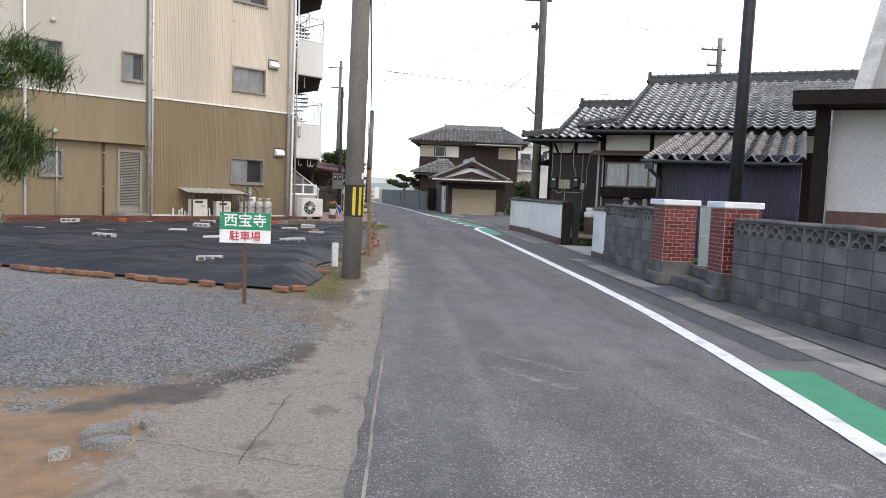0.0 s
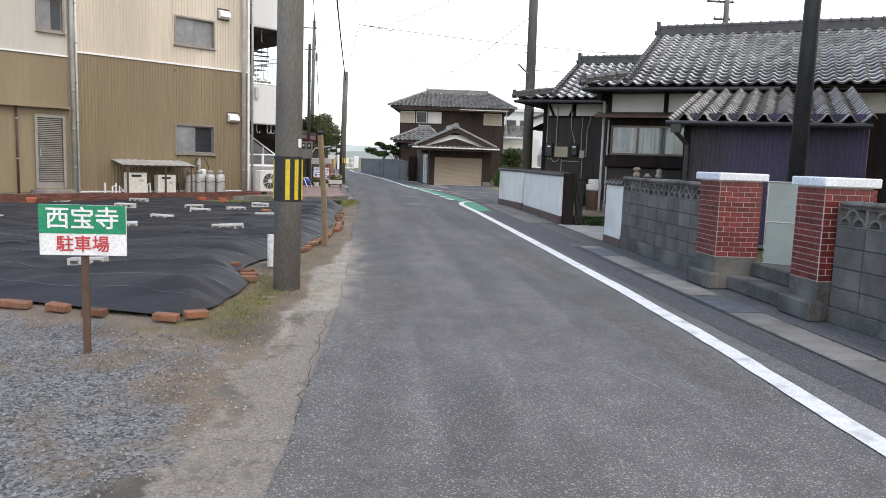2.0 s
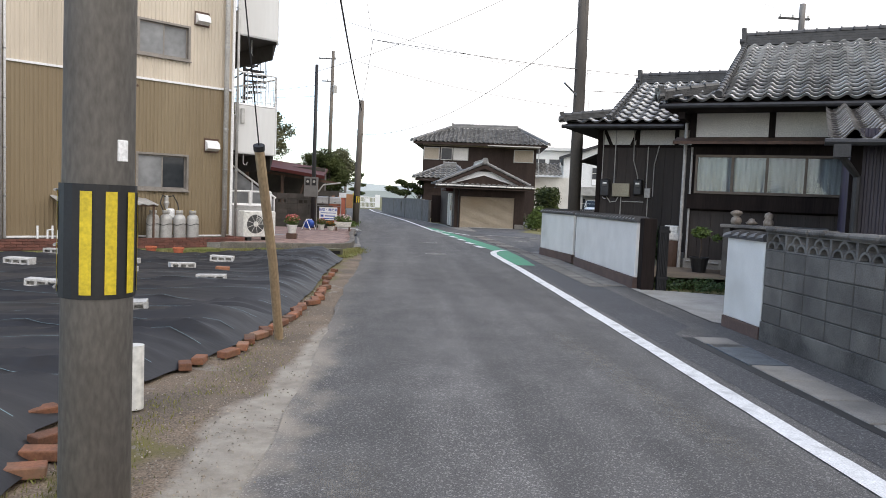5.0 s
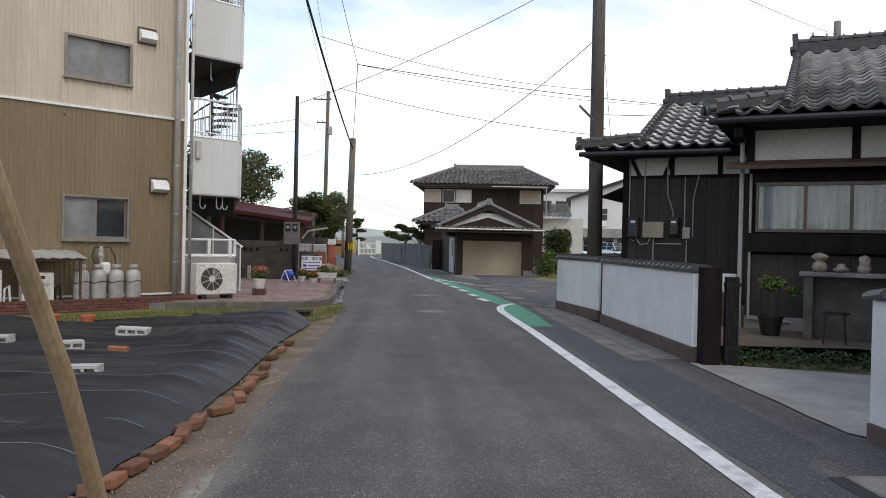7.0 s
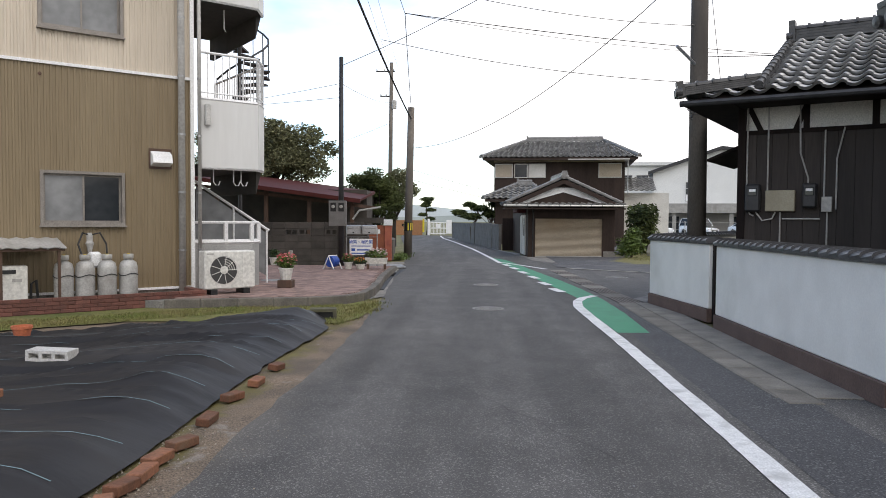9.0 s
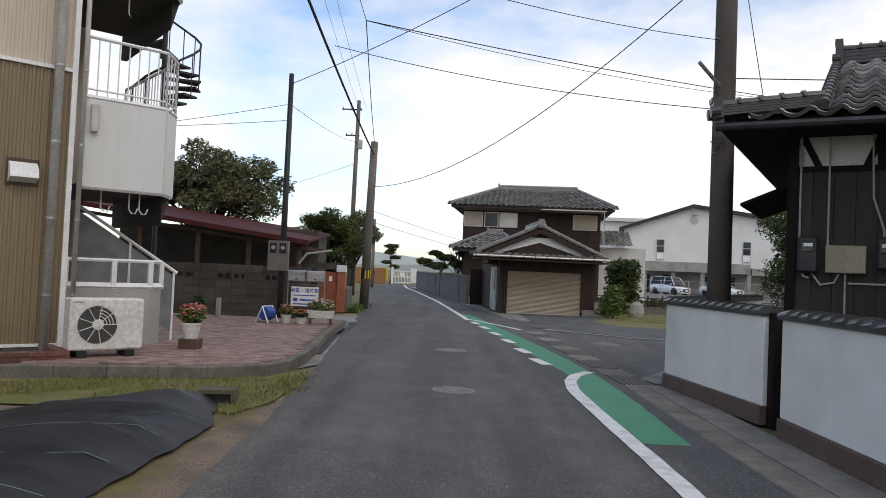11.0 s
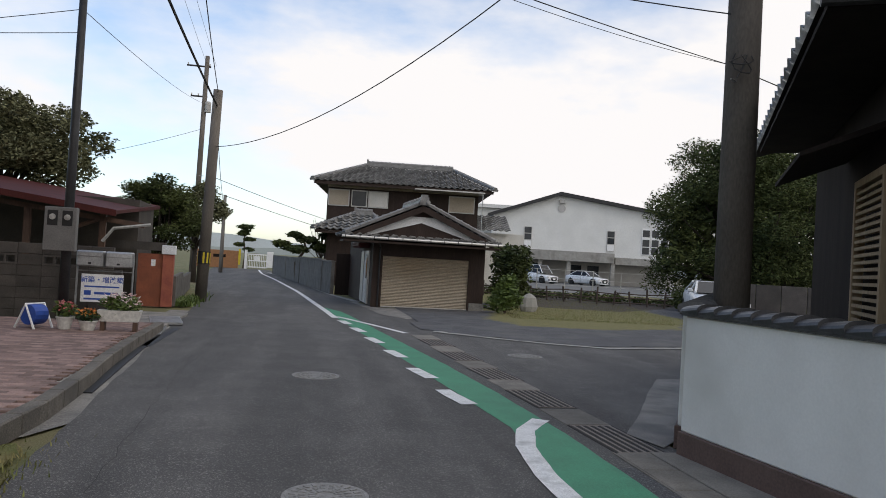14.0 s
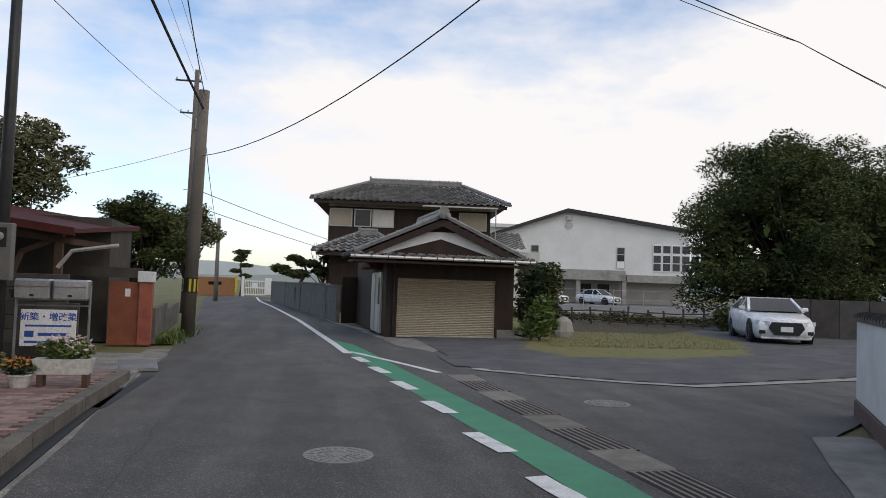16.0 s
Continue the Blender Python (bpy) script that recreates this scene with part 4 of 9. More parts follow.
def hollow_block():
    s = Shape()
    s.box(-0.195, 0.195, -0.095, 0.095, 0.0, 0.028).box(-0.195, 0.195, -0.095, 0.095, 0.074, 0.10)
    for x in (-0.195, -0.075, 0.045, 0.165):
        s.box(x, x + 0.03, -0.095, 0.095, 0.027, 0.075)
    s.box(-0.19, 0.19, -0.01, 0.01, 0.02, 0.08)
    return s


hb = hollow_block().mesh("hollow_block", BLOCKW)
for i, (x, y, a) in enumerate([(-6.66, 21.05, 5), (-4.99, 18.2, 0), (-3.72, 16.26, 15), (-4.78, 19.63, -5), (-3.45, 17.5, 3), (-5.04, 21.43, 0), (-3.61, 20.74, 4), (-3.14, 19.22, 0), (-2.1, 16.29, 8), (-1.72, 18.6, 6),
                               (-2.22, 21.4, 2), (-2.6, 20.3, 30), (-7.98, 17.45, 0), (-7.78, 18.92, 0), (-6.25, 16.99, 5), (-5.46, 14.84, -4), (-2.79, 12.03, 3), (-1.9, 15.9, 12), (-7.79, 19.81, 0)]):
    ob = part("hollow_block", hb, None, None, "", pose(x, y, on_sheet(x, y) - 0.012, rb.gauss(0, 2), rb.gauss(0, 2), a))
    tagged(ob, "pale hollow concrete block weighing down the sheet", "concrete block", "blocks on the weed sheet")
TERRA = mat("terracotta", (0.50, 0.15, 0.07), (0.42, 0.12, 0.06), 0.8, scale=8, bump=0.1)
for x, y in ((-3.89, 22.8), (-3.36, 22.75), (-7.1, 20.6)):
    tagged(part("flower_pot", Shape().lathe([(0.07, 0), (0.10, 0.12), (0.11, 0.12), (0.11, 0.15), (0.095, 0.15), (0.08, 0.03), (0.01, 0.03)], 14), TERRA, None, "small orange terracotta pot beside the sheet", turned(x, y, 0, max(0.0, on_sheet(x, y) - 0.03))), "", "flower pot", "terracotta pots")
part("plastic_pipe", Shape().tube([(-0.88, 13.15, 0), (-0.88, 13.15, 0.42)], 0.06, 12), PLASTIC, None, "upright cut-off grey plastic pipe")
bpy.data.objects["plastic_pipe"]["category"] = "pipe"

# drain box at the back corner of the sheet
MOSSCONC = mat("mossy_concrete", (0.13, 0.118, 0.090), (0.075, 0.070, 0.050), 0.95, scale=5, fine=60, bump=0.6, c3=(0.085, 0.085, 0.04))
db = thing("drain_box", "low open concrete drain box in the grass", "drain", turned(-0.65, 25.85, 12) @ Matrix.Diagonal((0.78, 0.8, 0.85, 1)))
part("rim", Shape().box(-0.25, 0.25, -0.16, 0.16, 0.13, 0.18).box(-0.25, -0.18, -0.16, 0.16, 0, 0.13).box(0.18, 0.25, -0.16, 0.16, 0, 0.13), MOSSCONC, db)
# a black block fills the opening and stands for its shade
part("opening", Shape().box(-0.18, 0.18, -0.1, 0.15, 0.0, 0.128), BLACK, db, "black block for the shade in the opening")

# parking sign
def words(text, size, material, parent, m, name="lettering", label="", width=None):
    c = bpy.data.curves.new(name, 'FONT')
    c.body, c.size, c.align_x, c.align_y, c.extrude = text, size, 'CENTER', 'CENTER', 0.001
    c.offset = size * 0.012
    c.materials.append(material)
    ob = new(name, c)
    ob.parent = parent
    ob.matrix_basis = m
    return tagged(ob, label)


sg = thing("parking_sign", "green and white parking sign on a thin brown post", "sign", turned(-1.64, 8.8, 2, 0.17) @ Matrix.Scale(0.9, 4))
part("post", Shape().box(-0.025, 0.025, 0.012, 0.05, -0.25, 0.99), BROWNWOOD, sg)
part("board", Shape().bbox(-0.325, 0.325, -0.012, 0.012, 0.60, 1.0, 0.003), SIGN_WHITE, sg)
part("green_field", Shape().box(-0.325, 0.325, -0.016, -0.0125, 0.775, 1.0), SIGN_GREEN, sg)
words("西宝寺", 0.185, SIGN_WHITE, sg, pose(0, -0.018, 0.885, 90, 0, 0))
words("駐車場", 0.135, TEXT_RED, sg, pose(0, -0.016, 0.685, 90, 0, 0), "red_lettering")

# ---- utility poles and stake ----
def utility_pole(x, y, h, r0, r1, label, lean=(0, 0), band=None, steps=True, material=None, name="utility_pole"):
    p = thing(name, label, "utility pole", turned(x, y, 0), "utility poles")
    part("shaft", Shape().tube([(0, 0, -0.1), (lean[0] * 0.5, lean[1] * 0.5, h * 0.5), (lean[0], lean[1], h)], r0, 20, True, r1), material or POLE, p, smooth=True)
    if band:
        z0, z1 = band
        r = r0 * 1.04
        part("band", Shape().tube([(lean[0] * z0 / h, lean[1] * z0 / h, z0), (lean[0] * z1 / h, lean[1] * z1 / h, z1)], r, 20), BLACK, p, "black warning band", smooth=False)
        n = 10
        for i in range(n):
            if i == 6:
                continue
            a0, a1 = 2 * math.pi * (i + 0.37) / n, 2 * math.pi * (i + 0.85) / n
            q = r + 0.004
            vs, m_ = [], 4
            for zz in (z0 + 0.02, z1 - 0.03):
                vs += [(q * math.cos(a0 + (a1 - a0) * j / m_) + lean[0] * zz / h, q * math.sin(a0 + (a1 - a0) * j / m_) + lean[1] * zz / h, zz) for j in range(m_ + 1)]
            part("stripe", Shape().add(vs, [(j, j + 1, m_ + 2 + j, m_ + 1 + j) for j in range(m_)]), YELLOW, p, "yellow reflective stripe")
        for zz in (z0 + 0.04, z0 + 0.22, z1 - 0.03):
            part("strap", Shape().tube([((r + 0.006) * math.cos(a), (r + 0.006) * math.sin(a), zz) for a in [2.6 + 0.13 * j for j in range(9)]], 0.006, 5), METAL, p, "steel strap end")
    if steps:
        z, k_ = 2.6, 0
        while z < h - 1:
            a = 0.6 + math.pi * (k_ % 2)
            c, s_ = math.cos(a), math.sin(a)
            part("step_bolt", Shape().tube([(c * r0 * 0.8, s_ * r0 * 0.8, z), (c * (r0 + 0.11), s_ * (r0 + 0.11), z)], 0.009, 6), METAL, p)
            z, k_ = z + 0.9, k_ + 1
    return p


p1 = utility_pole(-0.52, 11.6, 9.6, 0.150, 0.120, "grey concrete utility pole with a yellow and black warning band", (0.06, 0), (0.965, 1.45), False)
part("pole_tag", Shape().bbox(-0.024, 0.024, -0.160, -0.148, 1.55, 1.64, 0.002, pose(0, 0, 0, 0, 0, 62)), SIGN_WHITE, p1, "small white square tag")
# pole behind the wall: its shade is put into a darker concrete colour
pr = utility_pole(5.98, 29.65, 10.6, 0.185, 0.14, "concrete utility pole behind the white wall, darkened for shade", (-0.05, 0), None, True, mat("shaded_pole", (0.13, 0.115, 0.10), (0.085, 0.075, 0.066), 0.85, scale=2, stretch=(1, 1, 0.35), c3=(0.06, 0.052, 0.046), fine=50, bump=0.2))
p0 = utility_pole(6.71, 13.88, 9.5, 0.125, 0.10, "slim dark utility pole behind the brick gate pillar", (0.05, 0), None, False, DARKMETAL)
p3 = utility_pole(-2.3, 36.1, 6.15, 0.085, 0.06, "slim dark service pole with a meter box", (0.0, 0), None, False, DARKMETAL)
BROWNPOLE = mat("brown_pole", (0.175, 0.152, 0.128), (0.12, 0.104, 0.088), 0.85, scale=2, stretch=(1, 1, 0.35), c3=(0.08, 0.07, 0.06), fine=50, bump=0.2)
p4 = utility_pole(-1.15, 44.3, 5.95, 0.165, 0.13, "concrete utility pole with a small warning band", (0.12, 0), (1.05, 1.40), True, BROWNPOLE)
p5 = utility_pole(-4.5, 66, 12.3, 0.17, 0.12, "tall far concrete utility pole with crossarms", (0.1, 0), None, False, BROWNPOLE)
p6 = utility_pole(-3.6, 72, 5.0, 0.13, 0.10, "far concrete utility pole", (0, 0), None, False)
p7 = utility_pole(17.0, 38.0, 9.9, 0.15, 0.12, "far utility pole with crossarms behind the tiled roof", (0, 0), None, False)
for p, z, w in ((p5, 11.7, 1.3), (p5, 10.0, 0.9), (p7, 9.3, 1.3), (p7, 8.5, 0.8), (p7, 8.1, 0.6), (pr, 9.1, 1.1)):
    part("crossarm", Shape().box(-w * 0.75, w * 0.25, -0.04, 0.04, z - 0.04, z + 0.04), DARKMETAL, p)
    for q in (-0.7, -0.3, 0.2):
        part("insulator", Shape().lathe([(0.02, 0), (0.045, 0.03), (0.03, 0.06), (0.045, 0.09), (0.02, 0.13)], 8, turned(w * q, 0, 0, z + 0.04)), PLASTIC, p)
part("transformer", Shape().lathe([(0.0, 0), (0.17, 0.02), (0.17, 0.55), (0.12, 0.62), (0.0, 0.64)], 14, turned(0.3, -0.1, 0, 9.1)), PIPE, p5, "grey transformer can")
part("switch_gear", Shape().lathe([(0.0, 0), (0.12, 0.02), (0.12, 0.4), (0.0, 0.45)], 10, turned(-0.25, -0.2, 0, 9.3)), PIPE, pr, "grey switch can")
part("street_lamp_arm", Shape().tube([(-0.12, -0.1, 4.55), (-0.55, -0.35, 4.85)], 0.03, 6), METAL, pr, "thin tubular street lamp on an arm")
for dx, dz, ph in ((0.10, 0.20, 0), (0.14, 0.12, 1), (0.07, 0.26, 2)):
    part("cable_loop", Shape().tube([(-0.16 + dx * math.sin(a * 0.8 + ph), -0.22 + 0.03 * math.cos(a), 3.75 - dz * math.sin(a * 0.45)) for a in range(8)], 0.007, 5), BLACK, pr, "drooping loop of spare cable")
part("cable_box", Shape().box(-0.5, -0.2, -0.15, 0.0, 8.0, 8.1).lathe([(0.05, 0), (0.06, 0.3), (0.0, 0.32)], 8, turned(-0.3, -0.1, 0, 7.9)), BLACK, pr, "black cable closure")
st = part("wooden_stake", Shape().tube([(-0.335, 15.68, -0.05), (-0.34, 15.2, 0.8), (-0.37, 14.55, 1.80)], 0.046, 10, True, 0.042), WOOD, None, "leaning bare wooden stake in the verge")
tagged(st, "", "stake")
part("guy_wire_end", Shape().tube([(-0.37, 14.56, 1.785), (-0.37, 14.54, 1.825)], 0.048, 10), BLACK, st)


def wire(a, b, sag, r=0.009, label="thin black overhead cable", name="overhead_cable"):
    a, b = Vector(a), Vector(b)
    pts = [a.lerp(b, i / 18) - Vector((0, 0, sag * 4 * (i / 18) * (1 - i / 18))) for i in range(19)]
    ob = part(name, Shape().tube(pts, r, 5), BLACK, None, label)
    return tagged(ob, "", "cable", "overhead cables")


JN, WEND = (-0.17, 33.14, 6.56), (12.0, 40.0, 7.0)
T1, TR, T4, T5, T3 = (-0.46, 11.6), (5.93, 29.6), (-1.03, 44.3), (-4.4, 66), (-2.3, 36.1)
wire((*T1, 7.4), (*T4, 5.5), 0.45, 0.026, "thick black telephone cable")
wire((*T1, 9.3), (*T5, 11.8), 0.5, 0.007)
wire((T1[0] + 0.3, T1[1], 9.3), (T5[0] + 0.5, T5[1], 11.8), 0.5, 0.007)
wire((*T1, 8.8), JN, 0.3, 0.007)
wire(JN, (*T4, 5.9), 0.15, 0.011)
wire(JN, WEND, 0.10, 0.012)
wire(JN, WEND, 0.24, 0.007)
for z in (8.2, 8.0):
    wire(WEND, (40.0, 55.8, z), 0.35, 0.010)
wire((*TR, 4.7), (30, 24, 5.0), 0.3, 0.009)
wire((-0.54, 31.6, 5.55), (*TR, 4.2), 0.15, 0.007)
wire((-0.60, 27.5, 5.8), (*TR, 5.3), 0.2, 0.006)
wire((*T4, 4.35), (5.93, 29.6, 6.6), 0.9, 0.010)
wire((*T3, 5.9), (*TR, 8.4), 0.25, 0.009)
wire((*T3, 5.0), (-20, 40, 5.2), 0.3, 0.007)
wire((*T3, 5.4), (-18, 41, 4.6), 0.3, 0.007)
wire((*T3, 5.4), (*T5, 9.6), 0.2, 0.007)
wire((*T5, 8.2), (-14, 56, 3.5), 0.3, 0.011)
wire((*T4, 3.5), (14, 85, 3.0), 0.6, 0.009)
wire((*T4, 3.1), (16, 88, 2.3), 0.6, 0.009)
wire((*T4, 5.3), (-3.6, 72, 4.3), 0.5, 0.011)
wire((*TR, 9.3), (9, -20, 9.5), 0.5, 0.007)
wire((*TR, 9.4), (17, 38, 9.4), 0.2, 0.007)
wire((*TR, 8.2), (40, 27, 9.4), 0.5, 0.007)
wire((*TR, 8.4), (40, 28, 9.6), 0.5, 0.007)
wire((*TR, 8.0), (5.75, 27.6, 3.7), 0.1, 0.006)
wire((-0.37, 14.55, 1.81), (T1[0] - 0.1, T1[1] + 0.2, 7.6), 0.0, 0.006)

# ---- three-storey clad building ----
BM = turned(-3.96, 28.04, 40)
bl = thing("apartment_building", "three-storey building clad in tan and cream ribbed sheet", "building", BM)


def ribbed(u0, u1, z0, z1, v=0.0, pitch=0.09, deep=0.016):
    """A sheet with upright ribs, facing -y."""
    vs, fs = [], []
    n = int((u1 - u0) / pitch)
    us = []
    for i in range(n):
        a = u0 + (u1 - u0) * i / n
        w = (u1 - u0) / n
        us += [(a, v), (a + w * 0.45, v), (a + w * 0.58, v - deep), (a + w * 0.87, v - deep)]
    us.append((u1, v))
    vs = [(a, b, z) for z in (z0, z1) for a, b in us]
    k = len(us)
    fs = [(i, i + 1, k + i + 1, k + i) for i in range(k - 1)]
    s = Shape().add(vs, fs)
    return s


def wall_with_holes(s, u0, u1, z0, z1, holes, ribs=True):
    """Ribbed or plain wall pieces round rectangular openings (u0, u1, z0, z1)."""
    us = sorted({u0, u1, *[h[0] for h in holes], *[h[1] for h in holes]})
    for a, b in zip(us, us[1:]):
        cuts = sorted([(h[2], h[3]) for h in holes if h[0] <= a + 1e-6 and h[1] >= b - 1e-6])
        z = z0
        for c0, c1 in cuts + [(z1, z1)]:
            if c0 > z + 1e-6:
                if ribs:
                    q = ribbed(a, b, z, c0)
                    s.add(q.v, q.f)
                else:
                    s.add([(a, 0, z), (b, 0, z), (b, 0, c0), (a, 0, c0)], [(0, 1, 2, 3)])
            z = max(z, c1)
    return s


part("structure", Shape().box(-9.4, 0.40, 0.16, 9, 0, 10.6), CREAM, bl)
low_w = [(-2.04, -0.78, 1.39, 2.25)]
part("lower_cladding", wall_with_holes(Shape(), -4.9, 0.42, 0.22, 4.03, low_w), CLADDING, bl, "tan ribbed steel cladding with faint streaks")
part("upper_cladding", wall_with_holes(Shape(), -4.9, 0.42, 4.06, 10.6, [(-2.04, -0.78, 4.64, 5.45), (-2.04, -0.78, 7.72, 8.5)]), CREAM, bl, "cream ribbed steel cladding")
part("lower_panel", wall_with_holes(Shape(), -9.4, -5.08, 0.22, 3.88, [(-8.2, -7.6, 1.40, 2.15), (-5.97, -5.2, 0.33, 2.30)], False), CLADDING, bl, "flat tan wall panel")
part("upper_panel", wall_with_holes(Shape(), -9.4, -5.08, 3.9, 10.6, [(-5.82, -5.18, 4.5, 5.35), (-8.4, -7.6, 4.55, 5.35)], False), mat("white_panel", (0.50, 0.48, 0.43), (0.46, 0.44, 0.39), 0.55, scale=0.9, fine=12, bump=0.0, stretch=(1, 1, 0.12), c3=(0.41, 0.38, 0.32), grain=0.04), bl, "flat off-white wall panel")
part("foundation", Shape().box(-9.4, 0.40, 0.02, 0.3, 0, 0.22), OLDCONC, bl)
part("trim", Shape().box(-4.86, 0.42, -0.045, 0.0, 4.02, 4.07), SIGN_WHITE, bl, "white drip trim")
part("trim", Shape().box(-9.4, -5.08, -0.045, 0.0, 3.87, 3.91), SIGN_WHITE, bl, "white drip trim")
part("base_trim", Shape().box(-4.86, 0.42, -0.04, 0.0, 0.21, 0.25), SIGN_WHITE, bl, "white base trim")
part("canopy", Shape().box(-8.5, -5.1, -0.22, 0.0, 2.48, 2.54), CLADDING, bl, "thin tan canopy strip")
part("corner_trim", Shape().box(0.40, 0.47, -0.05, 0.1, 0.2, 10.6), SIGN_WHITE, bl, "white corner trim")
part("panel_joint", Shape().box(-2.1, -2.07, -0.022, 0.0, 4.07, 10), CREAM, bl)
part("panel_joint", Shape().box(-0.74, -0.71, -0.022, 0.0, 4.07, 4.64), CREAM, bl)


def downpipe(u, z0, z1, r, parent, v=-0.09, material=None):
    s = Shape().tube([(u, v, z0), (u, v, z1)], r, 12)
    p = part("downpipe", s, material or PIPE, parent, "grey downpipe", smooth=True)
    z = z0 + 0.9
    while z < z1:
        part("pipe_clip", Shape().tube([(u, v, z), (u, v, z + 0.035)], r + 0.008, 12), METAL, p)
        z += 1.05
    return p


downpipe(-4.99, 0.0, 10.6, 0.055, bl)
downpipe(-4.88, 0.2, 10.6, 0.03, bl, -0.05, SIGN_WHITE)
downpipe(0.22, 0.0, 10.6, 0.062, bl, -0.1)
downpipe(0.56, 0.0, 10.6, 0.035, bl, -0.06, ALU)
downpipe(-6.4, 0.2, 2.5, 0.03, bl, -0.05, BROWNWOOD)
downpipe(-7.75, 0.2, 2.5, 0.025, bl, -0.05, PIPE)
downpipe(-8.6, 0.2, 10.6, 0.04, bl, -0.05, SIGN_WHITE)


SASH = mat("bronze_sash", (0.27, 0.245, 0.22), (0.21, 0.19, 0.17), 0.45, 0.2, scale=5, bump=0.02)


def sash_window(parent, u0, u1, z0, z1, name="window", left=None, right=None, v=0.0):
    """A two-leaf sliding window with an aluminium frame."""
    w = part(name, Shape().box(u0 - 0.05, u1 + 0.05, v - 0.05, v + 0.12, z0 - 0.05, z0).box(u0 - 0.05, u1 + 0.05, v - 0.05, v + 0.12, z1, z1 + 0.05)
             .box(u0 - 0.05, u0, v - 0.05, v + 0.12, z0, z1).box(u1, u1 + 0.05, v - 0.05, v + 0.12, z0, z1), SASH, parent, "bronze-grey sliding window")
    um = (u0 + u1) / 2
    for a, b, q, m_ in ((u0, um + 0.02, v + 0.03, left or FROST), (um - 0.02, u1, v + 0.06, right or PANE)):
        part("sash", Shape().box(a, b, q - 0.012, q + 0.012, z0, z0 + 0.035).box(a, b, q - 0.012, q + 0.012, z1 - 0.035, z1).box(a, a + 0.03, q - 0.012, q + 0.012, z0 + 0.035, z1 - 0.035)
             .box(b - 0.03, b, q - 0.012, q + 0.012, z0 + 0.035, z1 - 0.035), SASH, w)
        part("pane", Shape().box(a + 0.03, b - 0.03, q - 0.003, q + 0.003, z0 + 0.035, z1 - 0.035), m_, w)
    part("sill", Shape().box(u0 - 0.07, u1 + 0.07, v - 0.09, v, z0 - 0.075, z0 - 0.05), SASH, w)
    return w


sash_window(bl, -2.02, -0.80, 1.41, 2.23)
sash_window(bl, -2.02, -0.80, 4.66, 5.43, right=FROST)
sash_window(bl, -2.02, -0.80, 7.74, 8.48)
sash_window(bl, -5.80, -5.20, 4.52, 5.33)
sash_window(bl, -8.38, -7.62, 4.57, 5.33)
sash_window(bl, -8.18, -7.62, 1.42, 2.13, right=FROST)
part("window_bars", Shape().box(-1.1, -1.085, 0.1, 0.115, 1.41, 2.23).box(-1.4, -0.8, 0.1, 0.115, 1.8, 1.83), ALU, bl)

DOORM = mat("grey_door", (0.30, 0.28, 0.25), (0.25, 0.235, 0.21), 0.5, scale=4, bump=0.03)
dr = part("door", Shape().box(-5.97, -5.9, -0.06, 0.1, 0.33, 2.3).box(-5.27, -5.2, -0.06, 0.1, 0.33, 2.3).box(-5.9, -5.27, -0.06, 0.1, 2.22, 2.3), DOORM, bl, "grey louvred metal door")
part("kick_panel", Shape().box(-5.9, -5.27, 0.0, 0.03, 0.33, 0.5), DOORM, dr)
for i in range(34):
    z = 0.52 + i * 0.05
    part("slat", Shape().box(-5.88, -5.29, -0.02, 0.012, z, z + 0.028, pose(0, 0, 0)), DOORM, dr)
part("door_back", Shape().box(-5.9, -5.27, 0.04, 0.06, 0.5, 2.22), DARKMETAL, dr)
part("handle", Shape().box(-5.86, -5.83, -0.06, -0.02, 1.2, 1.4), METAL, dr)
part("door_step", Shape().bbox(-6.1, -5.1, -0.45, -0.01, 0, 0.30, 0.01), OLDCONC, bl)


def vent_hood(u, z):
    v_ = part("vent_hood", Shape().add([(u - 0.17, 0, z + 0.15), (u + 0.17, 0, z + 0.15), (u + 0.17, -0.16, z + 0.05), (u - 0.17, -0.16, z + 0.05), (u - 0.17, -0.2, z - 0.08), (u + 0.17, -0.2, z - 0.08), (u + 0.17, 0, z - 0.15), (u - 0.17, 0, z - 0.15)],
              [(0, 1, 2, 3), (3, 2, 5, 4), (4, 5, 6, 7), (0, 3, 4, 7), (1, 6, 5, 2), (0, 7, 6, 1)]), SIGN_WHITE, bl, "white and brown vent hood")
    part("frame", Shape().box(u - 0.2, u + 0.2, -0.03, -0.02, z - 0.18, z + 0.18), BROWNWOOD, v_)


vent_hood(-0.45, 5.72)
vent_hood(-0.14, 2.56)
vent_hood(-0.45, 8.7)
for u, z in ((-7.85, 5.95), (-7.8, 2.72)):
    part("round_vent", Shape().lathe([(0.07, 0), (0.075, 0.06), (0.05, 0.1), (0.0, 0.11)], 12, pose(u, -0.0, z, 90, 0, 0)), ALU, bl)
for u, z in ((-2.05, 3.85), (-2.05, 7.0), (-0.9, 8.2)):
    part("rust_spot", Shape().lathe([(0.0, 0), (0.03, 0.01), (0.0, 0.02)], 8, pose(u, -0.018, z, 90, 0, 0)), BROWNWOOD, bl)

# recessed side with balconies
part("side_wall", Shape().box(0.40, 1.3, 3.2, 3.4, 0, 10.6), CREAM, bl)
part("side_cheek", Shape().box(0.41, 0.47, 0.16, 3.2, 0.0, 10.6), CREAM, bl)
OUT = [(0.60, 0.0), (1.72, 0.0), (2.02, 0.45), (2.02, 3.1), (0.60, 3.1)]
GREYP = mat("white_panel_board", (0.68, 0.68, 0.67), (0.64, 0.64, 0.63), 0.5, scale=1, fine=12, bump=0.0, c3=(0.56, 0.55, 0.53), stretch=(1, 1, 0.15), grain=0.03)
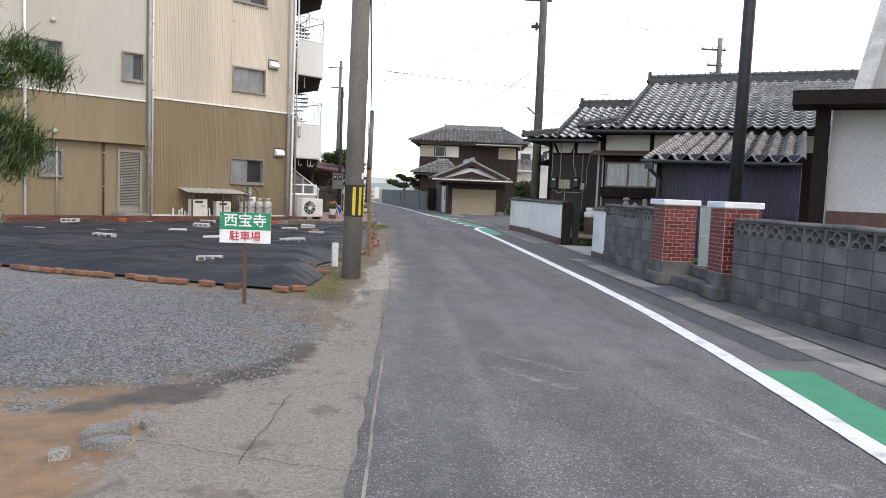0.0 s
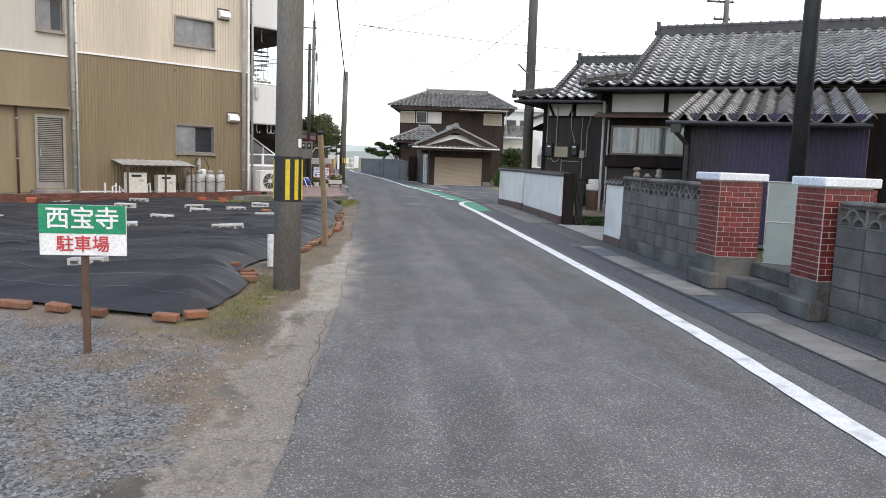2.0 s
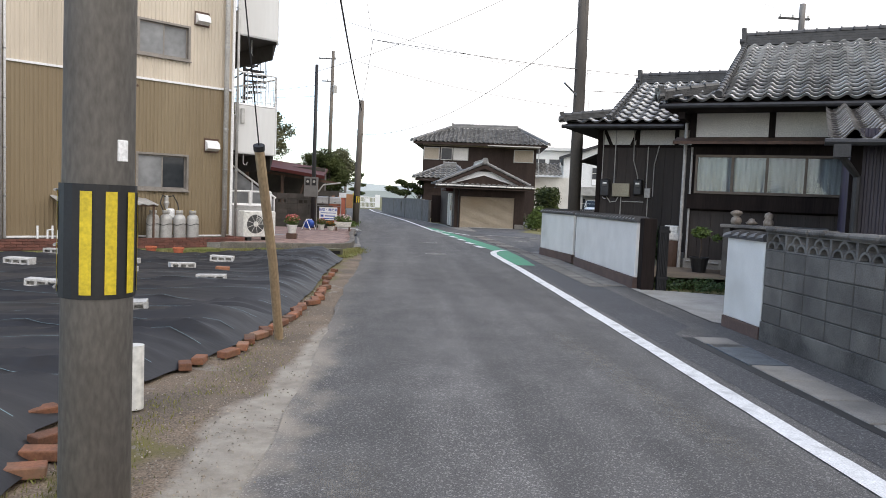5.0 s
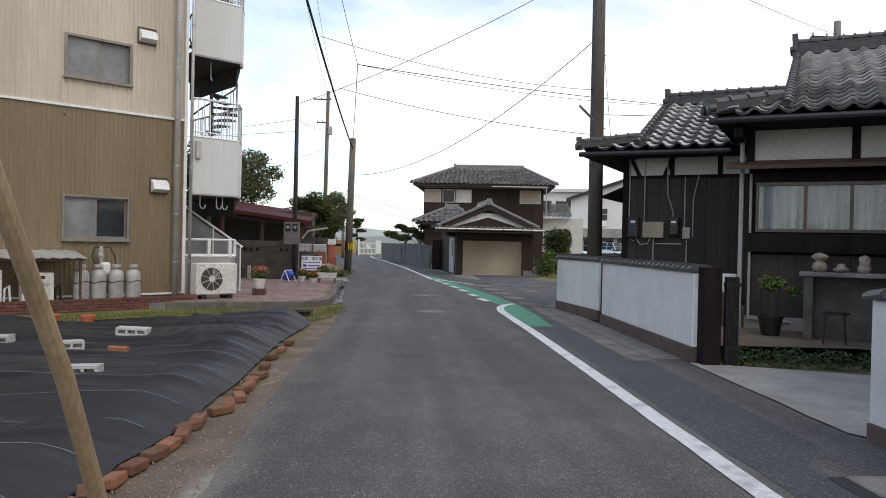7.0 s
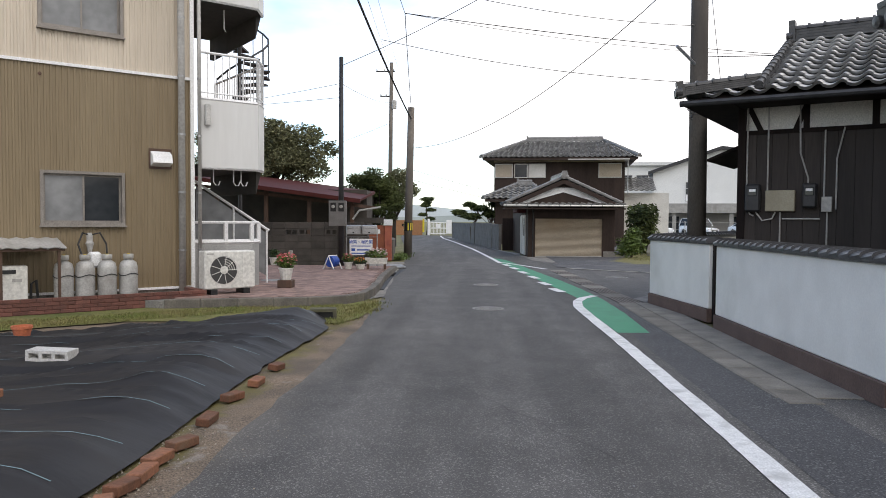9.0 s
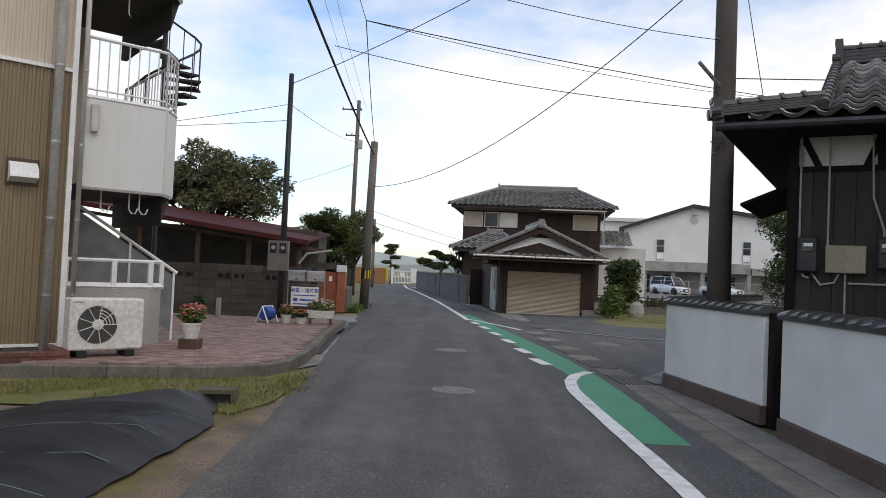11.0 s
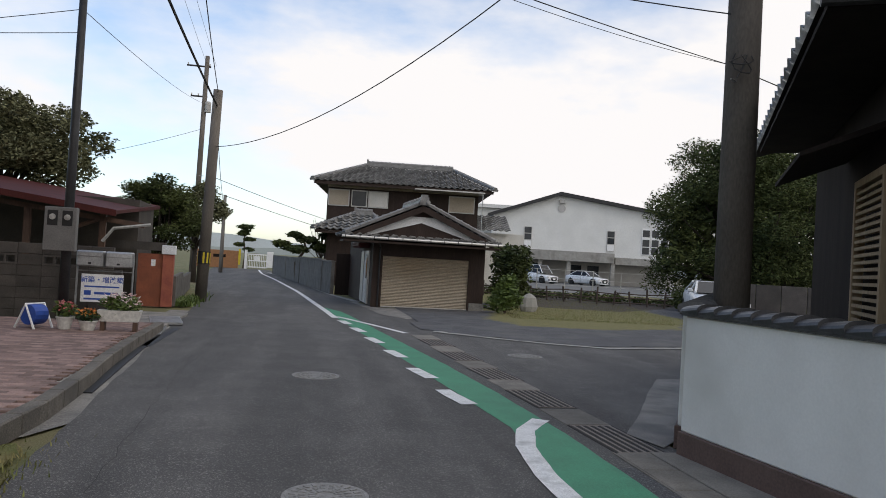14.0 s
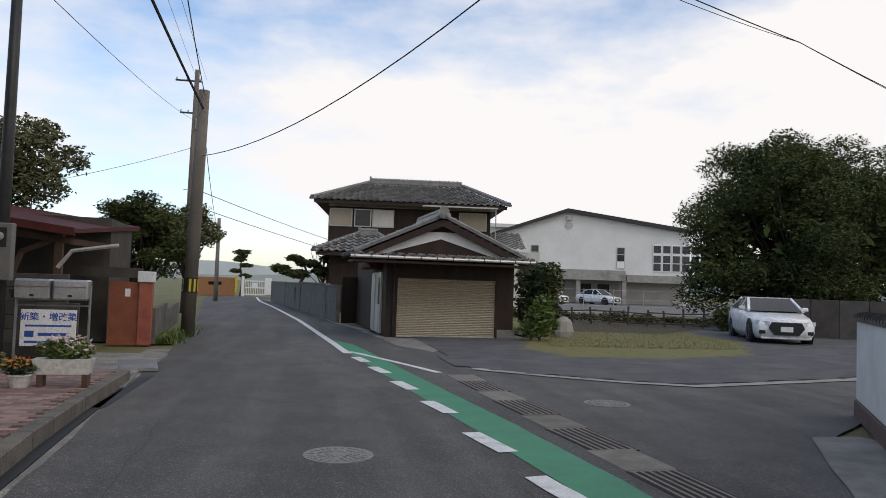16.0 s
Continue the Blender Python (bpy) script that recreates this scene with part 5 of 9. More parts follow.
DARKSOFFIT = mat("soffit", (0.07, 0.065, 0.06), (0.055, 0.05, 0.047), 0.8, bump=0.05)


def balcony(z0, z1, rail=True):
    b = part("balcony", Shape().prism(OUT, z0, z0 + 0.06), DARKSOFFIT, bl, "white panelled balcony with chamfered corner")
    for (a, c), (d, e) in zip(OUT[:3], OUT[1:4]):
        q = math.hypot(d - a, e - c)
        nx, ny = (e - c) / q * 0.03, -(d - a) / q * 0.03
        part("panel", Shape().add([(a, c, z0), (d, e, z0), (d, e, z1), (a, c, z1), (a + nx, c + ny, z0), (d + nx, e + ny, z0), (d + nx, e + ny, z1), (a + nx, c + ny, z1)],
             [(4, 5, 6, 7), (0, 3, 2, 1), (0, 1, 5, 4), (3, 7, 6, 2), (0, 4, 7, 3), (1, 2, 6, 5)]), GREYP, b)
        part("coping", Shape().tube([(a, c, z1 + 0.02), (d, e, z1 + 0.02)], 0.045, 4), SIGN_WHITE, b)
        if rail:
            part("top_rail", Shape().tube([(a, c, z1 + 0.88), (d, e, z1 + 0.88)], 0.025, 6), SIGN_WHITE, b, "white handrail")
            part("low_rail", Shape().tube([(a, c, z1 + 0.14), (d, e, z1 + 0.14)], 0.015, 6), SIGN_WHITE, b)
            n = max(2, int(q / 0.14))
            for i in range(n + 1):
                x, y = a + (d - a) * i / n, c + (e - c) * i / n
                part("baluster", Shape().tube([(x, y, z1 + 0.04), (x, y, z1 + 0.88)], 0.022 if i in (0, n) else 0.010, 6), SIGN_WHITE, b)
    part("edge_trim", Shape().tube([(*OUT[0], z0 - 0.01), (*OUT[1], z0 - 0.01), (*OUT[2], z0 - 0.01)], 0.025, 4), SIGN_WHITE, b)
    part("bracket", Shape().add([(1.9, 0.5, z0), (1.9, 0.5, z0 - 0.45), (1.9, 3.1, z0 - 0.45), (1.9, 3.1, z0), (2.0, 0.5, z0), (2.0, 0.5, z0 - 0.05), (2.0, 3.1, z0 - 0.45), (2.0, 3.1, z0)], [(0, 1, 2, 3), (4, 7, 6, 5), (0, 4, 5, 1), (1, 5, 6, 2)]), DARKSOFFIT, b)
    return b


balcony(2.45, 3.70)
balcony(5.56, 6.82)
balcony(8.68, 9.9)
part("wall_lamp", Shape().bbox(0.66, 0.76, -0.12, -0.03, 3.22, 3.62, 0.015), ALU, bl, "boxy wall lamp")
for u in (0.95, 1.35, 1.5):
    part("pole_hook", Shape().tube([(u, 0.3, 2.45), (u, 0.3, 2.2), (u + 0.04, 0.3, 2.14), (u + 0.1, 0.3, 2.14), (u + 0.13, 0.3, 2.22)], 0.012, 6), SIGN_WHITE, bl, "white laundry-pole hook")
for u in (1.25, ):
    part("pole_hook", Shape().tube([(u, 0.5, 5.56), (u, 0.5, 5.2), (u + 0.05, 0.5, 5.12), (u + 0.12, 0.5, 5.2)], 0.012, 6), SIGN_WHITE, bl, "laundry-pole hook")
# spiral stair rising behind the balcony
ss = thing("spiral_stair", "dark steel spiral stair behind the balcony", "staircase", turned(-4.35, 33.3, 0))
part("column", Shape().tube([(0, 0, 0), (0, 0, 9)], 0.05, 10), DARKMETAL, ss)
hand = []
for i in range(24):
    a, z = radians(i * 25 - 120), 4.0 + i * 0.2
    part("tread", Shape().prism([(0.04, -0.06), (0.72, -0.2), (0.72, 0.2), (0.04, 0.06)], z, z + 0.045, pose(0, 0, 0, 0, 0, i * 25 - 120)), DARKMETAL, ss)
    part("baluster", Shape().tube([(0.72 * math.cos(a), 0.72 * math.sin(a), z), (0.72 * math.cos(a), 0.72 * math.sin(a), z + 0.85)], 0.012, 5), DARKMETAL, ss)
    hand.append((0.72 * math.cos(a), 0.72 * math.sin(a), z + 0.87))
part("handrail", Shape().tube(hand, 0.025, 6), DARKMETAL, ss)

# ledge with gas cylinders, heaters and shelter
LEDGEBRICK = mat("brown_brick_ledge", (0.21, 0.085, 0.06), (0.16, 0.065, 0.05), 0.85, scale=10, fine=50, bump=0.3, c3=(0.13, 0.09, 0.075))
lg = part("planter_ledge", Shape().box(-9.4, 0.35, -0.98, -0.86, 0, 0.24).box(0.23, 0.35, -0.86, 0.0, 0, 0.24), LEDGEBRICK, None, "low red-brown brick ledge along the building", BM)
tagged(lg, "", "ledge", "", "structure")
bk = Shape().bbox(-0.103, 0.103, -0.012, 0.02, -0.028, 0.028, 0.004).mesh("ledge_brick", mat("ledge_brick_face", (0.16, 0.065, 0.05), (0.11, 0.05, 0.04), 0.85, scale=8, fine=60, bump=0.2, objrand=0.25))
for r_ in range(4):
    for i in range(44):
        part("brick", bk, None, lg, "", turned(-9.2 + i * 0.216 + (r_ % 2) * 0.108, -0.985, 0, 0.034 + r_ * 0.062))
part("ledge_bed", Shape().box(-9.4, 0.23, -0.86, 0.02, 0, 0.14), OLDCONC, lg)


CYL = mat("cylinder_grey", (0.46, 0.455, 0.44), (0.36, 0.355, 0.34), 0.45, 0.25, scale=6, fine=40, bump=0.03, c3=(0.27, 0.25, 0.23))


def cylinder_tank(u, v):
    g = thing("gas_cylinder", "grey steel gas cylinder with a brass valve", "gas cylinder", BM @ turned(u, v, 0, 0.14), "gas cylinders at the wall")
    part("body", Shape().lathe([(0.10, 0.0), (0.145, 0.03), (0.15, 0.08), (0.15, 0.52), (0.13, 0.60), (0.07, 0.645), (0.05, 0.66)], 20), CYL, g, smooth=True)
    part("collar", Shape().lathe([(0.075, 0.66), (0.085, 0.67), (0.085, 0.74), (0.07, 0.745), (0.07, 0.67)], 14), PIPE, g, smooth=True)
    part("valve", Shape().tube([(0, 0, 0.65), (0, 0, 0.75)], 0.025, 8), YELLOW, g)
    part("chain", Shape().tube([(0.155 * math.cos(a * 0.35), 0.155 * math.sin(a * 0.35), 0.40 + 0.02 * math.sin(a)) for a in range(19)], 0.008, 5), DARKMETAL, g)


for u in (-1.81, -1.49, -1.15, -0.81):
    cylinder_tank(u, -0.45)
rg = thing("gas_regulator", "grey gas regulator with black hoses", "gas regulator", BM @ turned(-1.35, -0.14, 0, 0.9))
part("body", Shape().lathe([(0.03, 0), (0.05, 0.1), (0.07, 0.16), (0.05, 0.2), (0.05, 0.3), (0.03, 0.34)], 12), PIPE, rg)
part("hose", Shape().tube([(0, 0, 0.3), (0.15, -0.05, 0.34), (0.24, -0.1, 0.15), (0.22, -0.25, -0.1)], 0.016, 6), BLACK, rg)
part("hose", Shape().tube([(0, 0, 0.3), (-0.12, -0.05, 0.34), (-0.2, -0.1, 0.15), (-0.15, -0.25, -0.1)], 0.016, 6), BLACK, rg)
part("plastic_bag", Shape().bbox(-0.05, 0.15, -0.2, -0.02, -0.25, 0.02, 0.04), SIGN_WHITE, rg)
for u, w, h in ((-3.5, 0.56, 0.66), (-2.62, 0.54, 0.60)):
    wh = thing("water_heater", "white boxy outdoor water heater", "water heater", BM @ turned(u, -0.5, 0, 0.14))
    part("case", Shape().bbox(-w / 2, w / 2, -0.14, 0.14, 0.06, h, 0.015), PLASTIC, wh)
    part("leg", Shape().box(-w / 2, -w / 2 + 0.05, -0.13, 0.13, 0, 0.06), METAL, wh)
    part("leg", Shape().box(w / 2 - 0.05, w / 2, -0.13, 0.13, 0, 0.06), METAL, wh)
    part("outlet", Shape().box(-w * 0.3, w * 0.2, -0.15, -0.139, h - 0.12, h - 0.06), DARKMETAL, wh)
    part("label_bar", Shape().box(w * 0.1, w * 0.35, -0.143, -0.139, h - 0.25, h - 0.2), PIPE, wh)
    part("pipe", Shape().tube([(w * 0.6, 0, 0.0), (w * 0.62, 0, 0.3), (w * 0.75, 0, 0.36), (w * 0.8, 0, 0.0)], 0.022, 6), BLACK if u > -3 else SIGN_WHITE, wh)
for i, u in enumerate((-4.35, -4.15, -4.05, -3.95)):
    tagged(part("valve_pipe", Shape().tube([(u, -0.5, 0.14), (u, -0.5, 0.5 - 0.1 * (i % 2)), (u + 0.12 * (i % 2), -0.5, 0.5 - 0.08 * i)], 0.022, 6), SIGN_WHITE, None, "white lagged water pipe stub", BM), "", "pipe", "pipe stubs")
sl = thing("shelter", "small lean-to of corrugated grey sheet over the heaters", "shelter", BM)
s = Shape()
n = 40
vs = [(-3.98 + 2.15 * i / n, -0.85 if r_ == 0 else -0.02, (1.02 if r_ == 0 else 1.16) + 0.012 * math.sin(i * 1.57)) for r_ in (0, 1) for i in range(n + 1)]
s.add(vs, [(i, i + 1, n + 2 + i, n + 1 + i) for i in range(n)])
s.add([(x, y, z - 0.012) for x, y, z in vs], [(i, i + 1, n + 2 + i, n + 1 + i) for i in range(n)])
part("roof_sheet", s, PIPE, sl)
for u in (-3.85, -2.75, -1.95):
    part("post", Shape().box(u, u + 0.04, -0.8, -0.76, 0.14, 1.03), BROWNWOOD, sl)
part("beam", Shape().box(-3.95, -1.85, -0.82, -0.78, 0.97, 1.01), BROWNWOOD, sl)

# outdoor unit and the low curved entrance parapet
ac = thing("air_conditioner", "white outdoor air-conditioner unit with a round fan grille", "air conditioner", turned(-2.85, 27.95, 40))
part("case", Shape().bbox(-0.46, 0.46, -0.16, 0.16, 0.24, 0.92, 0.02), PLASTIC, ac)
part("fan_recess", Shape().lathe([(0.245, 0), (0.245, 0.012), (0.0, 0.012)], 28, pose(-0.12, -0.160, 0.58, 90, 0, 0)), mat("fan_grey", (0.06, 0.06, 0.06), None, 0.6, scale=6, bump=0.05), ac, "dark fan opening")
for r_ in (0.07, 0.11, 0.15, 0.19, 0.235):
    part("grille_ring", Shape().tube([(-0.12 + r_ * math.cos(a), -0.178, 0.58 + r_ * math.sin(a)) for a in [2 * math.pi * k_ / 28 for k_ in range(29)]], 0.006, 4), PLASTIC, ac)
for k_ in range(9):
    a = 2 * math.pi * k_ / 9
    part("grille_spoke", Shape().tube([(-0.12, -0.178, 0.58), (-0.12 + 0.24 * math.cos(a), -0.178, 0.58 + 0.24 * math.sin(a))], 0.006, 4), PLASTIC, ac)
part("hub", Shape().lathe([(0.07, 0), (0.07, 0.02), (0.0, 0.03)], 16, pose(-0.12, -0.172, 0.58, 90, 0, 0)), PLASTIC, ac)
part("side_cover", Shape().bbox(0.22, 0.462, -0.165, 0.1, 0.26, 0.90, 0.01), PLASTIC, ac)
part("maker_bar", Shape().box(-0.42, -0.3, -0.163, -0.1605, 0.86, 0.88), PIPE, ac)
part("foot", Shape().box(-0.36, -0.24, -0.18, 0.18, 0.14, 0.24), BLACK, ac)
part("foot", Shape().box(0.24, 0.36, -0.18, 0.18, 0.14, 0.24), BLACK, ac)
en = thing("entrance_parapet", "low grey panelled parapet with white railing at the entrance", "parapet", BM)
arc = [(0.55, 0.35), (1.2, 0.3), (1.75, 0.35), (2.0, 0.6), (2.1, 1.1)]
GREYTILE = mat("grey_panel", (0.38, 0.38, 0.37), (0.33, 0.33, 0.32), 0.7, scale=2, bump=0.05)
for (a, b), (c, d) in zip(arc, arc[1:]):
    part("panel", Shape().add([(a, b, 0.1), (c, d, 0.1), (c, d, 1.0), (a, b, 1.0), (a, b + 0.08, 0.1), (c, d + 0.08, 0.1), (c, d + 0.08, 1.0), (a, b + 0.08, 1.0)], [(0, 1, 2, 3), (4, 7, 6, 5), (3, 2, 6, 7), (1, 5, 6, 2), (0, 3, 7, 4)]), GREYTILE, en)
part("coping", Shape().tube([(a, b + 0.04, 1.03) for a, b in arc], 0.06, 4), SIGN_WHITE, en)
part("top_rail", Shape().tube([(a, b + 0.04, 1.42) for a, b in arc], 0.03, 6), SIGN_WHITE, en, "white handrail")
for a, b in arc:
    part("post", Shape().box(a - 0.035, a + 0.035, b, b + 0.07, 1.0, 1.42), SIGN_WHITE, en)
fs_ = thing("outdoor_stair", "concrete entrance stair with a white sloping rail and mesh panel", "staircase", BM)
for i in range(7):
    part("step", Shape().box(0.75 + i * 0.0, 1.9, 1.0 + i * 0.28, 1.28 + i * 0.28, 0.1, 0.28 + i * 0.18), GREYTILE, fs_)
part("rail", Shape().tube([(2.35, 0.9, 1.25), (0.8, 1.0, 2.25)], 0.028, 6), SIGN_WHITE, fs_)
part("infill", Shape().add([(2.3, 0.92, 0.3), (2.3, 0.92, 1.2), (0.85, 1.02, 2.15), (0.85, 1.02, 1.1)], [(0, 1, 2, 3)]), FROST, fs_, "hazy mesh infill")
part("post", Shape().tube([(2.3, 0.9, 0.15), (2.3, 0.9, 1.25)], 0.02, 6), SIGN_WHITE, fs_)
part("post", Shape().tube([(1.6, 0.95, 0.3), (1.6, 0.95, 1.72)], 0.02, 6), SIGN_WHITE, fs_)

# ---- brick gate pillars and block walls ----
CAPW = mat("white_cap", (0.74, 0.75, 0.77), (0.66, 0.67, 0.69), 0.6, scale=4, bump=0.05, c3=(0.55, 0.56, 0.58))


DAMPCONC = mat("damp_concrete", (0.115, 0.108, 0.098), (0.062, 0.058, 0.053), 0.9, scale=3.0, fine=60, bump=0.3, c3=(0.20, 0.185, 0.165), grain=0.35)


def gate_pillar(x0, x1, y0, y1, label):
    p = thing("gate_pillar", label, "gate pillar", group="gate pillars")
    part("core", Shape().box(x0 + 0.002, x1 - 0.002, y0 + 0.002, y1 - 0.002, 0.36, 1.345), MORTAR, p, "pale mortar")
    part("plinth", Shape().bbox(x0 - 0.004, x1 + 0.004, y0 - 0.004, y1 + 0.004, 0, 0.40, 0.01), DAMPCONC, p, "stained concrete plinth")
    part("plinth_foot", Shape().bbox(x0 - 0.10, x0 + 0.06, y0 - 0.06, y1 + 0.02, 0, 0.20, 0.02), DAMPCONC, p)
    part("cap", Shape().bbox(x0 - 0.05, x1 + 0.05, y0 - 0.05, y1 + 0.05, 1.335, 1.43, 0.012), CAPW, p, "white painted cap")
    return p


PA = gate_pillar(4.64, 5.18, 12.02, 12.58, "red glazed-brick gate pillar with a white cap")
PB = gate_pillar(4.81, 5.31, 10.18, 10.66, "red glazed-brick gate pillar with a white cap beside the block wall")
gt = thing("mesh_gate", "grey mesh gate leaf standing open between the pillars", "gate", turned(5.24, 12.0, -38))
part("gate_frame", Shape().tube([(0, 0, 0.33), (0.62, 0, 0.33), (0.62, 0, 1.34), (0, 0, 1.34), (0, 0, 0.33)], 0.016, 6), ALU, gt)
part("mid_rail", Shape().tube([(0, 0, 0.85), (0.62, 0, 0.85)], 0.010, 6), ALU, gt)
part("mesh", Shape().box(0.01, 0.61, -0.003, 0.003, 0.34, 1.33), mat("gate_mesh", (0.33, 0.36, 0.33), (0.27, 0.30, 0.27), 0.6, scale=3, fine=150, bump=0.4), gt, "fine wire mesh")
steps = thing("entrance_steps", "worn concrete steps between the gate pillars", "steps")
part("step", Shape().bbox(4.82, 6.4, 10.6, 12.05, 0, 0.17, 0.015), DAMPCONC, steps)
part("step", Shape().bbox(5.12, 6.4, 10.62, 12.03, 0.17, 0.34, 0.015), DAMPCONC, steps)
pl = thing("planter", "white plastic planter with orange flowers behind the gate", "planter", turned(5.75, 11.2, 20, 0.34))
part("trough", Shape().add([(-0.2, -0.08, 0), (0.2, -0.08, 0), (0.2, 0.08, 0), (-0.2, 0.08, 0), (-0.25, -0.11, 0.17), (0.25, -0.11, 0.17), (0.25, 0.11, 0.17), (-0.25, 0.11, 0.17)], [(3, 2, 1, 0), (4, 5, 6, 7), (0, 1, 5, 4), (1, 2, 6, 5), (2, 3, 7, 6), (3, 0, 4, 7)]), PLASTIC, pl)


def leaf_mass(n, boxes, size, seed, flat_=0.5):
    """Small leaf faces scattered through ellipsoids (x, y, z, rx, ry, rz), thicker towards the skin."""
    r, s = random.Random(seed), Shape()
    vol = [b[3] * b[4] * b[5] for b in boxes]
    vs, fs = s.v, s.f
    for b, q in zip(boxes, vol):
        for _ in range(int(n * q / sum(vol))):
            while True:
                d = Vector((r.uniform(-1, 1), r.uniform(-1, 1), r.uniform(-1, 1)))
                if 0.05 < d.length < 1:
                    break
            d = d.normalized() * (r.random() ** 0.33) * (0.82 + 0.36 * noise.noise(d.normalized() * 2.2 + Vector((seed, b[0], b[2]))))
            c = Vector((b[0] + d.x * b[3], b[1] + d.y * b[4], b[2] + d.z * b[5]))
            a = Vector((r.gauss(0, 1), r.gauss(0, 1), r.gauss(0, flat_))).normalized()
            e = a.cross(Vector((r.gauss(0, 1), r.gauss(0, 1), r.gauss(0, 1)))).normalized()
            w = size * r.uniform(0.6, 1.3)
            k_ = len(vs)
            vs += [tuple(c - a * w), tuple(c + e * w * 0.42), tuple(c + a * w), tuple(c - e * w * 0.42)]
            fs.append((k_, k_ + 1, k_ + 2, k_ + 3))
    return s


def leafmesh(name, shape, material):
    me = bpy.data.meshes.new(name)
    me.from_pydata(shape.v, [], shape.f)
    me.materials.append(material)
    return me


PETAL_O = mat("orange_petal", (0.60, 0.16, 0.04), (0.6, 0.3, 0.05), 0.6, bump=0, island=0.3)
PETAL_R = mat("red_petal", (0.55, 0.05, 0.06), (0.6, 0.25, 0.25), 0.6, bump=0, island=0.4)
PETAL_W = mat("white_petal", (0.7, 0.62, 0.6), (0.65, 0.4, 0.42), 0.6, bump=0, island=0.3)
LEAFB = mat("bright_leaf", (0.115, 0.165, 0.035), (0.075, 0.115, 0.028), 0.55, scale=4, bump=0, island=0.4)
part("foliage", leafmesh("foliage", leaf_mass(160, [(0, 0, 0.25, 0.24, 0.1, 0.1)], 0.04, 3), LEAFB), None, pl)
part("flowers", leafmesh("flowers", leaf_mass(60, [(0, 0, 0.3, 0.22, 0.1, 0.1)], 0.03, 4), PETAL_O), None, pl)


DECO = mat("deco_block", (0.19, 0.18, 0.165), (0.11, 0.105, 0.098), 0.9, scale=5, bump=0.3, objrand=0.15)


def deco_block():
    """A pierced block 0.39 long with overlapping scale arcs."""
    s = Shape().box(-0.195, 0.195, -0.066, 0.066, -0.095, -0.08).box(-0.195, 0.195, -0.066, 0.066, 0.083, 0.095).box(-0.195, -0.178, -0.066, 0.066, -0.08, 0.083).box(0.178, 0.195, -0.066, 0.066, -0.08, 0.083)

    def arcs(cx, cz, r):
        n = 8
        vs = []
        for k_ in range(n + 1):
            a = math.pi * k_ / n
            for rr in (r, r - 0.024):
                for y in (-0.062, 0.062):
                    vs.append((cx + rr * math.cos(a), y, cz + rr * math.sin(a)))
        fs = []
        for k_ in range(n):
            i = k_ * 4
            fs += [(i, i + 4, i + 5, i + 1), (i + 2, i + 3, i + 7, i + 6), (i, i + 2, i + 6, i + 4), (i + 1, i + 5, i + 7, i + 3)]
        s.add(vs, fs)
    arcs(-0.09, -0.075, 0.085)
    arcs(0.09, -0.075, 0.085)
    arcs(0.0, 0.0, 0.085)
    return s


def block_wall(name, y0, y1, x, z0, courses, a, label):
    w = thing(name, label, "wall", turned(x, y0, a), kind="structure")
    n = round((y1 - y0) / 0.4)
    L_ = (y1 - y0) / n
    top = z0 + courses * 0.2
    part("footing", Shape().bbox(0, y1 - y0, -0.075, 0.085, 0, z0, 0.008), DAMPCONC, w, "damp-stained concrete footing")
    part("joints", Shape().box(0.004, y1 - y0 - 0.004, -0.062, 0.062, z0, top), mat(name + "_joint", (0.075, 0.072, 0.067), None, 0.95, bump=0.2), w)
    bm_ = Shape().bbox(-L_ / 2 + 0.006, L_ / 2 - 0.006, -0.070, 0.070, -0.094, 0.094, 0.006).mesh("block", BLOCK)
    dm = deco_block().mesh("deco_block", DECO)
    for c in range(courses):
        for i in range(n):
            part("block", bm_, None, w, "", turned((i + 0.5) * L_, rc.uniform(-0.002, 0.002), 0, z0 + 0.1 + c * 0.2))
    for i in range(n):
        part("deco_block", dm, None, w, "pierced block with arcs", turned((i + 0.5) * L_, 0, 0, top + 0.096) @ Matrix.Diagonal((L_ / 0.39, 1, 1, 1)))
    cop, q = Shape(), 0.0
    while q < y1 - y0 - 0.05:
        e = min(q + rc.uniform(0.25, 0.6), y1 - y0)
        cop.bbox(q - 0.006, e - 0.004, -0.105 + rc.uniform(-0.008, 0.008), 0.105 + rc.uniform(-0.012, 0.008), top + 0.192, top + 0.255 + rc.uniform(-0.006, 0.01), 0.024)
        q = e
    part("coping", cop, DAMPCONC, w, "rough dark concrete coping")
    return w


block_wall("block_wall_1", 12.6, 16.25, 4.97, 0.22, 4, 90, "grey concrete block wall with a pierced top course")
block_wall("block_wall_2", 6.55, 10.17, 5.22, 0.16, 4, 93.4, "weathered grey concrete block wall beside the gate")
we = thing("wall_end", "white stucco wall end with a tiled coping", "wall", turned(5.0, 16.75, 90), kind="structure")
part("body", Shape().bbox(-0.48, 0.45, -0.10, 0.10, 0.14, 1.12, 0.01), STUCCO, we)
part("base", Shape().box(-0.48, 0.45, -0.115, 0.115, 0, 0.14), BASEBROWN, we)


COPING = mat("coping_tile", (0.072, 0.072, 0.076), (0.045, 0.045, 0.048), 0.4, scale=8, fine=50, bump=0.1, objrand=0.25)


